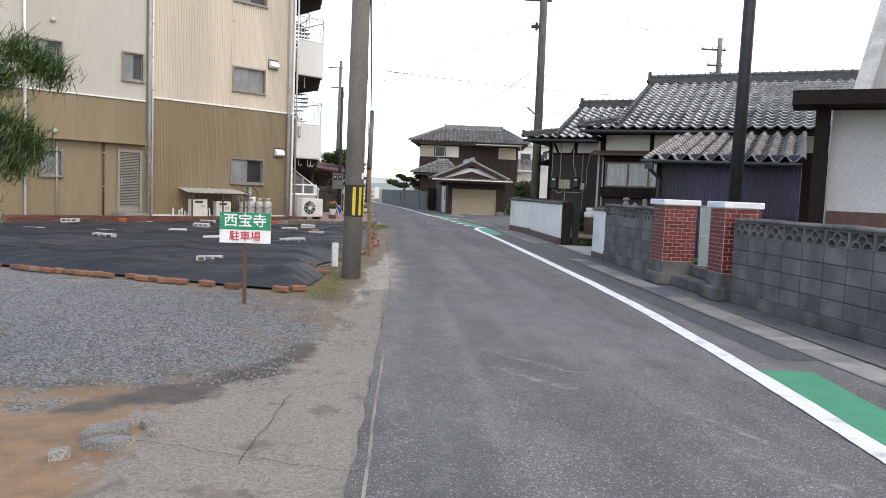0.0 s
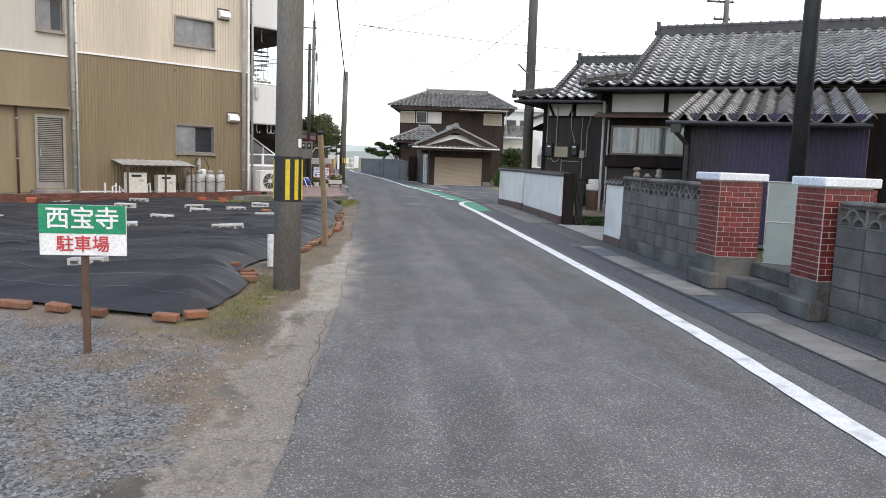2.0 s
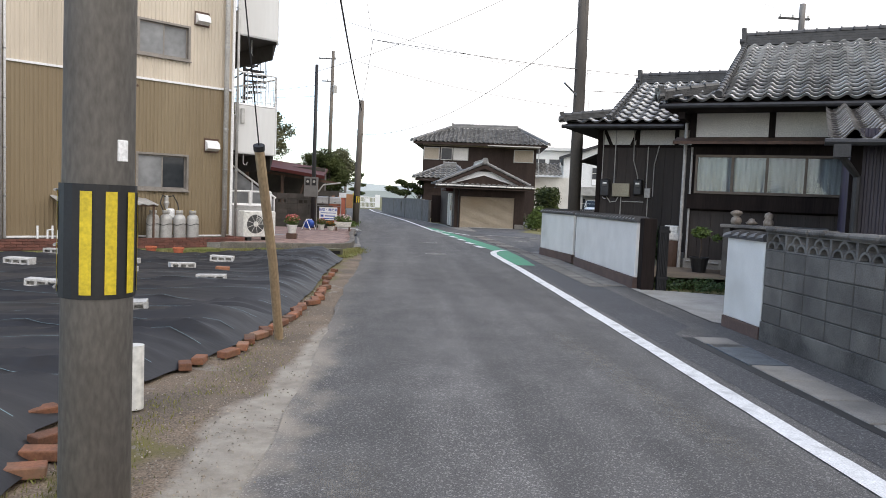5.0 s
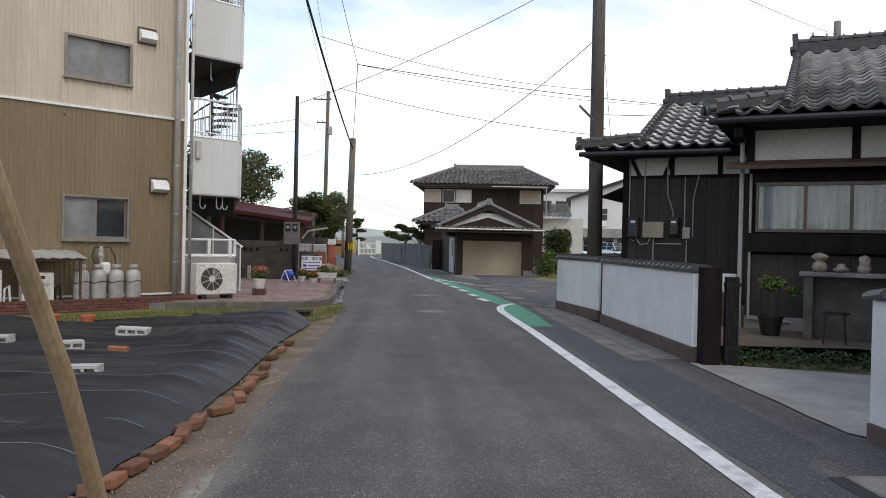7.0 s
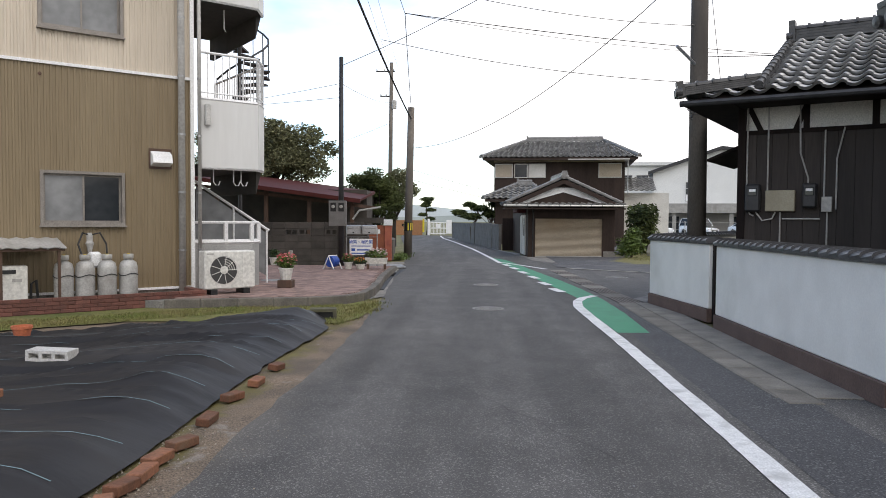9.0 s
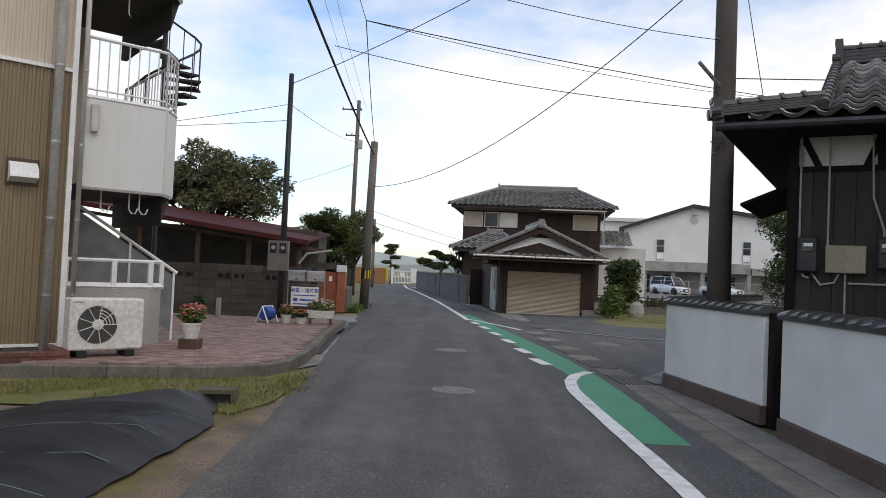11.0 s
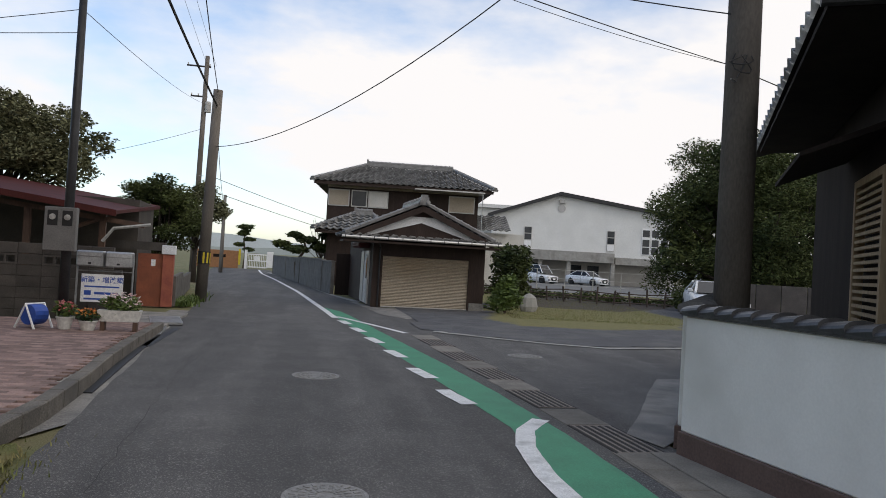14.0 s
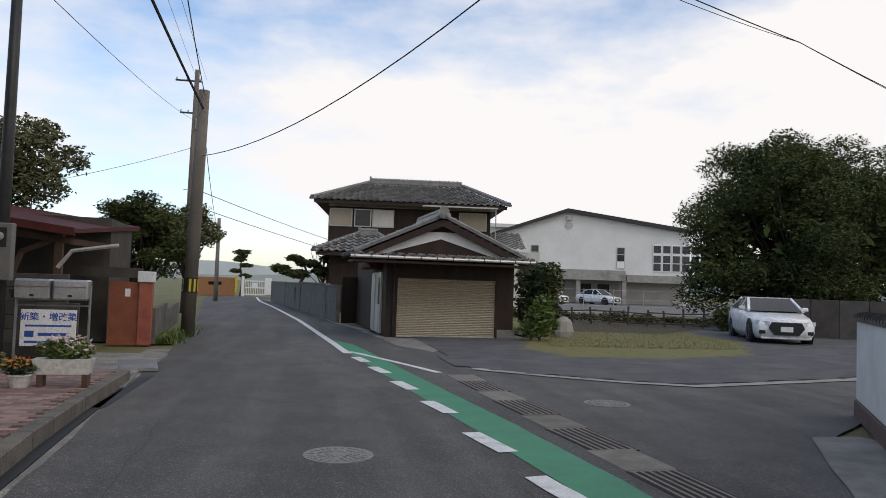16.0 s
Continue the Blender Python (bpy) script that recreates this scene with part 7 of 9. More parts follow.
# purple lean-to
ln = thing("lean_to", "low lean-to with purple sheet walls and brown pantiles", "lean-to", HM)
LR = 0.19
llen = math.hypot(5.9, 5.9 * LR)
part("roof_deck", Shape().add([(5.2, -9.2, 2.33), (8.5, -9.2, 2.33), (8.5, -3.3, 2.33 + 5.9 * LR), (5.2, -3.3, 2.33 + 5.9 * LR), (5.2, -9.2, 2.27), (8.5, -9.2, 2.27), (8.5, -3.3, 2.27 + 5.9 * LR), (5.2, -3.3, 2.27 + 5.9 * LR)], [(0, 1, 2, 3), (4, 7, 6, 5), (0, 4, 5, 1), (0, 3, 7, 4)]), DARKWOOD, ln)
roof_slope(ln, slope_m(5.15, -9.2, 2.36, LR), 3.4, llen, 0.33, 0.36, BROWNT, BROWNT, 250, under=0.015, roll=1.75, lip=0.45)
PURP = mat("purple_wall", (0.068, 0.052, 0.105), (0.044, 0.039, 0.050), 0.6, scale=1.2, fine=25, bump=0.03, stretch=(1, 1, 0.12))
q_ = ribbed(5.55, 8.5, 0.1, 2.5, -8.85, 0.075, 0.014)
part("front_sheet", q_, PURP, ln, "faded purple corrugated sheet")
part("side_sheet", Shape().box(5.5, 5.54, -8.85, -3.3, 0.1, 2.5), PURP, ln)
part("rail", Shape().box(5.55, 8.5, -8.88, -8.865, 1.15, 1.18), PURP, ln)
part("eave_gutter", Shape().tube([(5.12, -9.27, 2.30), (8.5, -9.27, 2.27)], 0.045, 8), DARKMETAL, ln)
part("downpipe", Shape().tube([(5.3, -9.25, 2.25), (5.32, -9.22, 2.12), (5.5, -9.0, 1.9), (5.5, -8.98, 0.0)], 0.045, 10), DARKMETAL, ln, "dark elbowed downpipe")
part("hopper", Shape().box(5.22, 5.40, -9.33, -9.17, 2.12, 2.27), DARKMETAL, ln)
part("post", Shape().box(5.42, 5.54, -8.9, -8.78, 0, 2.4), DARKWOOD, ln)

# garden furniture of the house
cb = thing("block_shelf", "grey concrete shelf wall in the garden", "shelf", HM @ turned(3.64, -4.2, 0, 0.2))
part("side", Shape().bbox(-0.06, 0.06, -0.2, 0.2, 0, 0.91, 0.008), BLOCK, cb)
part("side", Shape().bbox(1.5, 1.62, -0.2, 0.2, 0, 0.91, 0.008), BLOCK, cb)
part("back", Shape().box(0.06, 1.5, 0.1, 0.2, 0, 0.90), BLOCK, cb)
part("top", Shape().bbox(-0.12, 1.7, -0.24, 0.24, 0.91, 0.97, 0.008), OLDCONC, cb)


def figurine(u, prof, label):
    tagged(part("stone_figure", Shape().lathe([(a * 0.78, b * 0.78) for a, b in prof], 14), mat("stoneware", (0.38, 0.33, 0.27), (0.22, 0.17, 0.13), 0.6, scale=14, bump=0.2), None, label, HM @ turned(u, -4.2, 0, 1.17), smooth=True), "", "figurine", "figures on the shelf")


figurine(3.78, [(0.10, 0), (0.13, 0.08), (0.11, 0.16), (0.06, 0.2), (0.12, 0.24), (0.15, 0.28), (0.10, 0.33), (0.0, 0.36)], "round-bellied stoneware figure on the shelf")
figurine(4.05, [(0.05, 0), (0.12, 0.03), (0.14, 0.06), (0.08, 0.1), (0.06, 0.15), (0.0, 0.17)], "squat stoneware pot on the shelf")
figurine(4.34, [(0.11, 0), (0.12, 0.1), (0.08, 0.17), (0.10, 0.22), (0.09, 0.29), (0.0, 0.33)], "small stoneware figure on the shelf")
pp = thing("potted_tree", "small potted green shrub in a black pot", "potted plant", HM @ turned(3.14, -4.05, 0, 0.2) @ Matrix.Scale(0.82, 4))
part("pot", Shape().lathe([(0.15, 0), (0.21, 0.32), (0.23, 0.32), (0.23, 0.36), (0.2, 0.36), (0.18, 0.3), (0.0, 0.3)], 16), BLACK, pp)
part("trunk", Shape().tube([(0, 0, 0.3), (0.03, 0, 0.6), (0, 0.02, 0.95)], 0.018, 6), BARK, pp)
part("foliage", leafmesh("foliage", leaf_mass(420, [(0, 0, 0.95, 0.25, 0.25, 0.16), (0.38, 0, 0.85, 0.15, 0.15, 0.1)], 0.06, 8), LEAFB), None, pp)
tp = thing("tub", "brown round tub with white boxes on it", "tub", HM @ turned(2.42, -3.0, 0, 0.2))
part("barrel", Shape().lathe([(0.2, 0), (0.22, 0.3), (0.2, 0.55), (0.0, 0.55)], 16), BROWNWOOD, tp)
part("box", Shape().bbox(-0.2, 0.2, -0.14, 0.14, 0.55, 0.72, 0.02), PLASTIC, tp)
part("box", Shape().bbox(-0.15, 0.15, -0.12, 0.12, 0.72, 0.86, 0.02), PLASTIC, tp)
so = thing("stool", "thin black wire plant stand", "stand", HM @ turned(3.98, -4.6, 0, 0.2))
for a in range(4):
    c, d = math.cos(a * 1.57 + 0.8), math.sin(a * 1.57 + 0.8)
    part("leg", Shape().tube([(0.2 * c, 0.2 * d, 0), (0.16 * c, 0.16 * d, 0.42)], 0.01, 5), BLACK, so)
part("ring", Shape().tube([(0.17 * math.cos(a * 0.4), 0.17 * math.sin(a * 0.4), 0.42) for a in range(17)], 0.012, 5), BLACK, so)
hd = thing("low_hedge", "low dark green clipped edging hedge", "hedge", turned(5.3, 20.4, -15))
part("foliage", leafmesh("foliage", leaf_mass(2400, [(0.2 + i * 0.55, 0.55 + 0.04 * i, 0.10, 0.4, 0.16, 0.16) for i in range(7)], 0.03, 9), FOLIAGE), None, hd)
bsh = thing("garden_shrub", "leafy green shrub by the house wall", "shrub", HM @ turned(1.75, -1.2, 0))
part("stem", Shape().tube([(0, 0, 0), (0.02, 0, 0.5)], 0.03, 6), BARK, bsh)
part("foliage", leafmesh("foliage", leaf_mass(900, [(0, 0, 0.55, 0.5, 0.4, 0.5)], 0.06, 10), FOLIAGE), None, bsh)

# near house by the gate, seen from the start
nh = thing("near_house", "white-walled house with a dark canopy beside the gate", "house", turned(7.05, 11.9, -31))
# white plaster with the wall's shade put into its grey colour
NEARW = mat("shaded_plaster", (0.46, 0.46, 0.465), (0.40, 0.40, 0.405), 0.85, scale=1.2, fine=50, bump=0.06, c3=(0.34, 0.335, 0.33))
part("wall", Shape().box(0.25, 6, 0.0, 2, 0.0, 3.0), NEARW, nh, "white plaster wall")
part("post", Shape().box(0.0, 0.22, -0.25, 0.0, 0.0, 3.02), DARKWOOD, nh)
part("canopy", Shape().box(-0.35, 5, -0.7, 0.2, 3.02, 3.24), DARKWOOD, nh, "dark fascia of the canopy")
part("brick_base", Shape().box(0.27, 6, -0.03, 0.0, 0.0, 1.35), mat("dark_brick", (0.10, 0.05, 0.04), (0.07, 0.035, 0.03), 0.7, scale=9, bump=0.3), nh)
part("upper_wall", Shape().add([(0.75, 0.3, 3.24), (6, 0.3, 3.24), (6, 0.3, 7), (1.5, 0.3, 7), (0.75, 2, 3.24), (6, 2, 3.24), (6, 2, 7), (1.5, 2, 7)], [(0, 1, 2, 3), (4, 7, 6, 5), (0, 3, 7, 4), (1, 5, 6, 2), (3, 2, 6, 7)]), NEARW, nh, "white gable wall, greyed for shade")
part("gable_verge", Shape().add([(0.5, 0.1, 3.25), (0.75, 0.1, 3.25), (1.5, 0.1, 7.0), (1.25, 0.1, 7.0), (0.5, 1.2, 3.25), (0.75, 1.2, 3.25), (1.5, 1.2, 7.0), (1.25, 1.2, 7.0)], [(0, 1, 2, 3), (4, 7, 6, 5), (0, 3, 7, 4), (1, 5, 6, 2), (3, 2, 6, 7), (0, 4, 5, 1)]), ROOFJ, nh, "steep tiled verge")
gpost = part("gate_post", Shape().bbox(6.02, 6.5, 6.6, 7.1, 0, 1.75, 0.01), BROWNWOOD, None, "dark brown gate post with a metal cap")
tagged(gpost, "", "gate post")
part("cap", Shape().bbox(5.95, 6.57, 6.53, 7.17, 1.75, 1.83, 0.02), DARKMETAL, gpost)

# ---- paved terrace and the low house on the left ----
tr = thing("terrace", "raised terrace of pinkish pavers with a concrete kerb", "terrace", kind="structure")
TPTS = [(-3.5, 26.75), (-1.24, 27.35), (-0.62, 27.75), (-0.42, 28.3), (-0.38, 29.3), (-0.45, 30.8), (-0.57, 32.2), (-0.66, 34.0), (-0.72, 36.3), (-7, 36.3), (-7, 27.6)]
part("slab", Shape().prism(TPTS, -0.02, 0.125), OLDCONC, tr)
kerb = Shape()
for i in range(8):
    (a, b), (c, d) = TPTS[i], TPTS[i + 1]
    L_, g = math.hypot(c - a, d - b), math.degrees(math.atan2(d - b, c - a))
    n = max(1, round(L_ / 0.6))
    for j in range(n):
        kerb.bbox(j * L_ / n + 0.004, (j + 1) * L_ / n - 0.004, -0.02, 0.12, -0.02, 0.155, 0.012, turned(a, b, g))
part("kerb", kerb, mat("kerb_concrete", (0.165, 0.148, 0.126), (0.105, 0.095, 0.082), 0.9, scale=4, fine=70, bump=0.35, c3=(0.095, 0.088, 0.08), grain=0.4), tr, "weathered concrete kerb")
pv = Shape().bbox(-0.098, 0.098, -0.048, 0.048, 0.125, 0.15, 0.004).mesh("paver", mat("pink_paver", (0.27, 0.18, 0.155), (0.21, 0.14, 0.12), 0.85, scale=5, fine=60, bump=0.15, objrand=0.35))


INNER = [(-3.3, 27.1), (-1.3, 27.6), (-0.75, 27.95), (-0.6, 28.4), (-0.56, 29.3), (-0.62, 30.8), (-0.74, 32.2), (-0.83, 34.0), (-0.88, 36.2), (-6.9, 36.2), (-6.9, 27.8)]
count, rest = 0, Shape()
for j in range(93):
    for i in range(34):
        x, y = -0.6 - i * 0.2 - (j % 2) * 0.1, 27.2 + j * 0.0985
        if inside(x, y, INNER):
            if count < 300 and x > -2.4 and y > 28:
                part("paver", pv, None, tr, "", turned(x, y, 0))
                count += 1
            else:
                rest.box(x - 0.098, x + 0.098, y - 0.0475, y + 0.0475, 0.12, 0.149)
tagged(part("pavers", rest, PAVER, tr, "pinkish clay pavers"), "", "", "", "stuff")
dch = thing("ditch", "open concrete ditch with a steel cover beside the kerb", "ditch", kind="structure")
# the ditch's inner shade is painted as a flat black strip
part("channel", Shape().box(-0.64, -0.50, 34.2, 36.9, -0.01, 0.004, turned(0, 0, 0)), BLACK, dch)
part("cover", grate(0.55, 1.3, 12), METAL, dch, "steel grate cover", turned(-0.95, 37.9, 12, 0.045))
part("pad", Shape().bbox(-2.0, -0.78, 36.35, 39.6, -0.02, 0.05, 0.01), OLDCONC, dch)

DARKBLOCK = mat("dark_block", (0.095, 0.084, 0.075), (0.062, 0.055, 0.050), 0.9, scale=2.5, fine=50, bump=0.3, objrand=0.2, c3=(0.06, 0.054, 0.05))
bw = thing("yard_wall_1", "dark brown block wall with a pierced course", "wall", turned(-6.6, 36.95, 4), kind="structure")
dbm = Shape().bbox(-0.197, 0.197, -0.06, 0.06, -0.096, 0.096, 0.005).mesh("block", DARKBLOCK)
part("joints", Shape().box(0, 4.95, -0.05, 0.05, 0, 0.98), DARKBLOCK, bw)
for c in range(7):
    for i in range(12):
        if c == 5 and i % 3 != 2:
            part("slot_block", Shape().box(-0.197, 0.197, -0.06, 0.06, -0.096, -0.06).box(-0.197, 0.197, -0.06, 0.06, 0.06, 0.096).box(-0.02, 0.02, -0.06, 0.06, -0.06, 0.06).box(-0.197, -0.16, -0.06, 0.06, -0.06, 0.06).box(0.16, 0.197, -0.06, 0.06, -0.06, 0.06), DARKBLOCK, bw, "pierced block", turned(0.2 + i * 0.4, 0, 0, 0.1 + c * 0.2))
        else:
            part("block", dbm, None, bw, "", turned(0.2 + i * 0.4, 0, 0, 0.1 + c * 0.2))
lh = thing("low_house", "low dark house with a red-edged sloping roof", "house", turned(-1.75, 40.2, 4))
part("roof", Shape().add([(-7, -1.6, 2.95), (-0.55, -1.6, 2.13), (-0.55, 6, 2.68), (-7, 6, 3.5), (-7, -1.6, 2.88), (-0.55, -1.6, 2.06), (-0.55, 6, 2.58), (-7, 6, 3.4)], [(0, 1, 2, 3), (4, 7, 6, 5), (1, 5, 6, 2), (0, 4, 5, 1)]), REDMETAL, lh, "dark red sheet roof")
part("fascia", Shape().add([(-7, -1.66, 2.98), (-0.5, -1.66, 2.15), (-0.5, -1.6, 2.15), (-7, -1.6, 2.98), (-7, -1.66, 2.85), (-0.5, -1.66, 2.02), (-0.5, -1.6, 2.02), (-7, -1.6, 2.85)], [(0, 1, 2, 3), (4, 7, 6, 5), (0, 4, 5, 1), (1, 5, 6, 2), (3, 2, 6, 7)]), REDMETAL, lh, "dark red fascia board")
part("wall", Shape().box(-7, -0.6, 2.2, 5, 0, 2.6), mat("dim_wall", (0.075, 0.064, 0.054), (0.05, 0.043, 0.037), 0.9, scale=2), lh, "dull brown wall under the roof")
for u in (-5.2, -3.6, -2.2, -0.8):
    part("post", Shape().box(u - 0.06, u + 0.06, -1.3, -1.18, 0, 2.45 if u < -3 else 2.15), BROWNWOOD, lh)
part("beam", Shape().add([(-7, -1.3, 2.66), (0, -1.3, 1.82), (0, -1.18, 1.82), (-7, -1.18, 2.66), (-7, -1.3, 2.76), (0, -1.3, 1.92), (0, -1.18, 1.92), (-7, -1.18, 2.76)], [(0, 1, 2, 3), (4, 7, 6, 5), (0, 4, 5, 1), (3, 2, 6, 7), (1, 5, 6, 2)]), BROWNWOOD, lh)
part("brace", Shape().tube([(-1.5, -1.25, 1.3), (-1.35, -1.25, 1.75), (-0.9, -1.25, 1.95)], 0.05, 6), BROWNWOOD, lh)
part("gutter_spout", Shape().tube([(-0.75, -1.5, 1.5), (-0.55, -1.5, 1.78), (0.15, -1.5, 1.9)], 0.035, 6), PIPE, lh, "grey gutter spout")

mb_ = part("meter_board", Shape().bbox(-0.33, 0.17, -0.16, -0.02, 1.30, 2.03, 0.01), mat("grey_box", (0.17, 0.165, 0.16), (0.14, 0.135, 0.13), 0.6, scale=3, bump=0.05), p3, "grey meter cabinet")
for u in (-0.2, 0.03):
    part("meter_window", Shape().box(u - 0.08, u + 0.08, -0.166, -0.159, 1.72, 1.97), BLACK, mb_)
    part("meter_face", Shape().lathe([(0.05, 0), (0.05, 0.02), (0.0, 0.03)], 12, pose(u, -0.165, 1.86, 90, 0, 0)), PIPE, mb_)
lb = thing("letter_boxes", "steel letter-box stand with two boxes and a notice board", "letter box", turned(-1.75, 36.45, 3))
for u in (-0.45, 0.45):
    part("post", Shape().tube([(u, 0, 0.12), (u, 0, 1.25)], 0.018, 6), METAL, lb)
part("rail", Shape().tube([(-0.45, 0, 0.98), (0.45, 0, 0.98)], 0.012, 6), METAL, lb)
for u in (-0.23, 0.23):
    bx = part("letter_box", Shape().bbox(u - 0.215, u + 0.215, -0.16, 0.12, 1.06, 1.33, 0.02), METAL, lb, "brushed steel letter box")
    part("flap", Shape().bbox(u - 0.2, u + 0.2, -0.18, -0.158, 1.23, 1.31, 0.006), METAL, bx)
    part("slot", Shape().box(u - 0.025, u + 0.025, -0.166, -0.158, 1.10, 1.13), BLACK, bx)
nb = thing("notice_board", "white notice board with blue lettering", "sign", turned(-1.75, 36.3, 3))
part("board", Shape().bbox(-0.335, 0.335, -0.012, 0.012, 0.45, 0.93, 0.003), SIGN_WHITE, nb)
words("新築・増改築", 0.115, SIGN_BLUE, nb, pose(0, -0.014, 0.83, 90, 0, 0))
part("writing_bar", Shape().box(-0.28, 0.28, -0.0145, -0.0125, 0.705, 0.73), SIGN_BLUE, nb)
part("writing_bar", Shape().box(-0.12, 0.26, -0.0145, -0.0125, 0.585, 0.625), SIGN_BLUE, nb)
part("mark", Shape().box(-0.28, -0.17, -0.0145, -0.0125, 0.57, 0.65), SIGN_BLUE, nb)
part("writing_bar", Shape().box(-0.28, 0.28, -0.0145, -0.0125, 0.49, 0.52), SIGN_BLUE, nb)


def flower_pot(x, y, z, r, h, petal, seed, label, n=120):
    f = thing("potted_flowers", label, "potted plant", turned(x, y, 0, z), "flower pots on the terrace")
    part("pot", Shape().lathe([(r * 0.7, 0), (r, h), (r * 1.08, h), (r * 1.08, h * 1.12), (r * 0.9, h * 1.12), (r * 0.85, h * 0.9), (0, h * 0.9)], 14), PLASTIC, f, "white plastic pot")
    part("foliage", leafmesh("foliage", leaf_mass(n * 2, [(0, 0, h * 1.7, r * 1.6, r * 1.6, h * 0.8)], 0.045, seed), LEAFB if seed % 2 else FOLIAGE), None, f)
    if petal:
        part("flowers", leafmesh("flowers", leaf_mass(n, [(0, 0, h * 2.0, r * 1.6, r * 1.6, h * 0.7)], 0.03, seed + 50), petal), None, f)


flower_pot(-2.1, 29.2, 0.30, 0.14, 0.21, PETAL_R, 11, "white pot of red and orange flowers on a brown box", 420)
part("plant_box", Shape().bbox(-2.24, -1.96, 29.06, 29.34, 0.15, 0.30, 0.01), BROWNWOOD, None, "brown box under the flower pot")
bpy.data.objects["plant_box"]["category"] = "box"
flower_pot(-4.3, 36.2, 0.15, 0.13, 0.2, None, 12, "white pot with dark green leaves")
flower_pot(-1.84, 34.68, 0.15, 0.12, 0.17, PETAL_R, 13, "white pot of red flowers")
flower_pot(-1.50, 34.64, 0.15, 0.13, 0.13, PETAL_O, 14, "low white pot of orange flowers")
fp = thing("flower_trough", "long white planter of pink flowers on a bench", "planter", turned(-1.08, 34.75, 4, 0.15))
part("trough", Shape().add([(-0.27, -0.09, 0.14), (0.27, -0.09, 0.14), (0.27, 0.09, 0.14), (-0.27, 0.09, 0.14), (-0.31, -0.12, 0.31), (0.31, -0.12, 0.31), (0.31, 0.12, 0.31), (-0.31, 0.12, 0.31)], [(3, 2, 1, 0), (4, 5, 6, 7), (0, 1, 5, 4), (1, 2, 6, 5), (2, 3, 7, 6), (3, 0, 4, 7)]), PLASTIC, fp)
part("leg", Shape().box(-0.26, -0.2, -0.09, 0.09, 0, 0.14), BROWNWOOD, fp)
part("leg", Shape().box(0.2, 0.26, -0.09, 0.09, 0, 0.14), BROWNWOOD, fp)
part("foliage", leafmesh("foliage", leaf_mass(520, [(0, 0, 0.40, 0.38, 0.18, 0.16)], 0.045, 15), LEAFB), None, fp)
part("flowers", leafmesh("flowers", leaf_mass(200, [(0, 0, 0.46, 0.38, 0.18, 0.16)], 0.03, 16), PETAL_W), None, fp)
hr = thing("hose_reel", "blue garden hose on a white reel stand", "hose reel", turned(-2.27, 34.7, 62, 0.15))
part("hose", Shape().lathe([(0.05, -0.12), (0.15, -0.12), (0.16, 0), (0.15, 0.12), (0.05, 0.12)], 16, pose(0, 0, 0.2, 0, 90, 0)), SIGN_BLUE, hr, "blue coiled hose")
part("stand", Shape().tube([(-0.17, -0.18, 0), (-0.17, 0, 0.36), (-0.17, 0.18, 0)], 0.018, 6).tube([(0.17, -0.18, 0), (0.17, 0, 0.36), (0.17, 0.18, 0)], 0.018, 6).tube([(-0.17, 0, 0.36), (0.17, 0, 0.36)], 0.015, 6), SIGN_WHITE, hr)
for x, y in ((-3.65, 35.6), (-5.0, 35.2)):
    tagged(part("tap_post", Shape().bbox(x - 0.05, x + 0.05, y - 0.05, y + 0.05, 0.15, 0.6, 0.01), CONCRETE, None, "short grey water-tap post"), "", "post", "tap posts")
tagged(part("terrace_cover", Shape().lathe([(0.28, 0.14), (0.28, 0.155), (0.0, 0.158)], 20, turned(-2.8, 30.8, 0)), MHM, None, "round grey cover in the pavers"), "", "manhole cover")
# orange tiled gate pier and the small wall beyond
gp = thing("gate_pier", "orange-red brick gate wall with a white-capped pier", "gate pier", turned(-2.3, 41.6, 6))
part("wall", Shape().box(-0.0, 0.62, 0.0, 0.2, 0, 1.28), mat("orange_brick", (0.28, 0.085, 0.042), (0.21, 0.065, 0.034), 0.75, scale=4, fine=50, bump=0.15), gp)
part("pier", Shape().bbox(0.56, 0.82, -0.06, 0.26, 0, 1.30, 0.01), BRICKRED, gp)
part("cap", Shape().bbox(0.53, 0.85, -0.09, 0.29, 1.28, 1.50, 0.01), CAPW, gp, "white cap")
part("wall_plaque", Shape().box(0.3, 0.4, -0.01, -0.002, 0.98, 1.14), SIGN_WHITE, gp)
part("beam", Shape().box(-0.6, 0.6, 0.0, 0.2, 1.36, 1.56), DARKBLOCK, gp)
pwx = thing("plot_wall_1", "low grey block wall along the lane", "wall", turned(-1.5, 41.9, 96), kind="structure")
part("wall", Shape().bbox(0, 3.5, -0.06, 0.06, 0, 0.75, 0.01), BLOCK, pwx)
part("wall", Shape().bbox(3.5, 9, -0.06, 0.06, 0, 0.6, 0.01), BLOCK, pwx)
blades("lane_weeds", 1200, lambda r: (-1.3 + r.gauss(0, 0.12) - 0.05 * (r.random()), 42 + abs(r.gauss(0, 1)) * 1.6), 0.16, LEAFB, "green weeds along the lane wall", 17, "weeds")

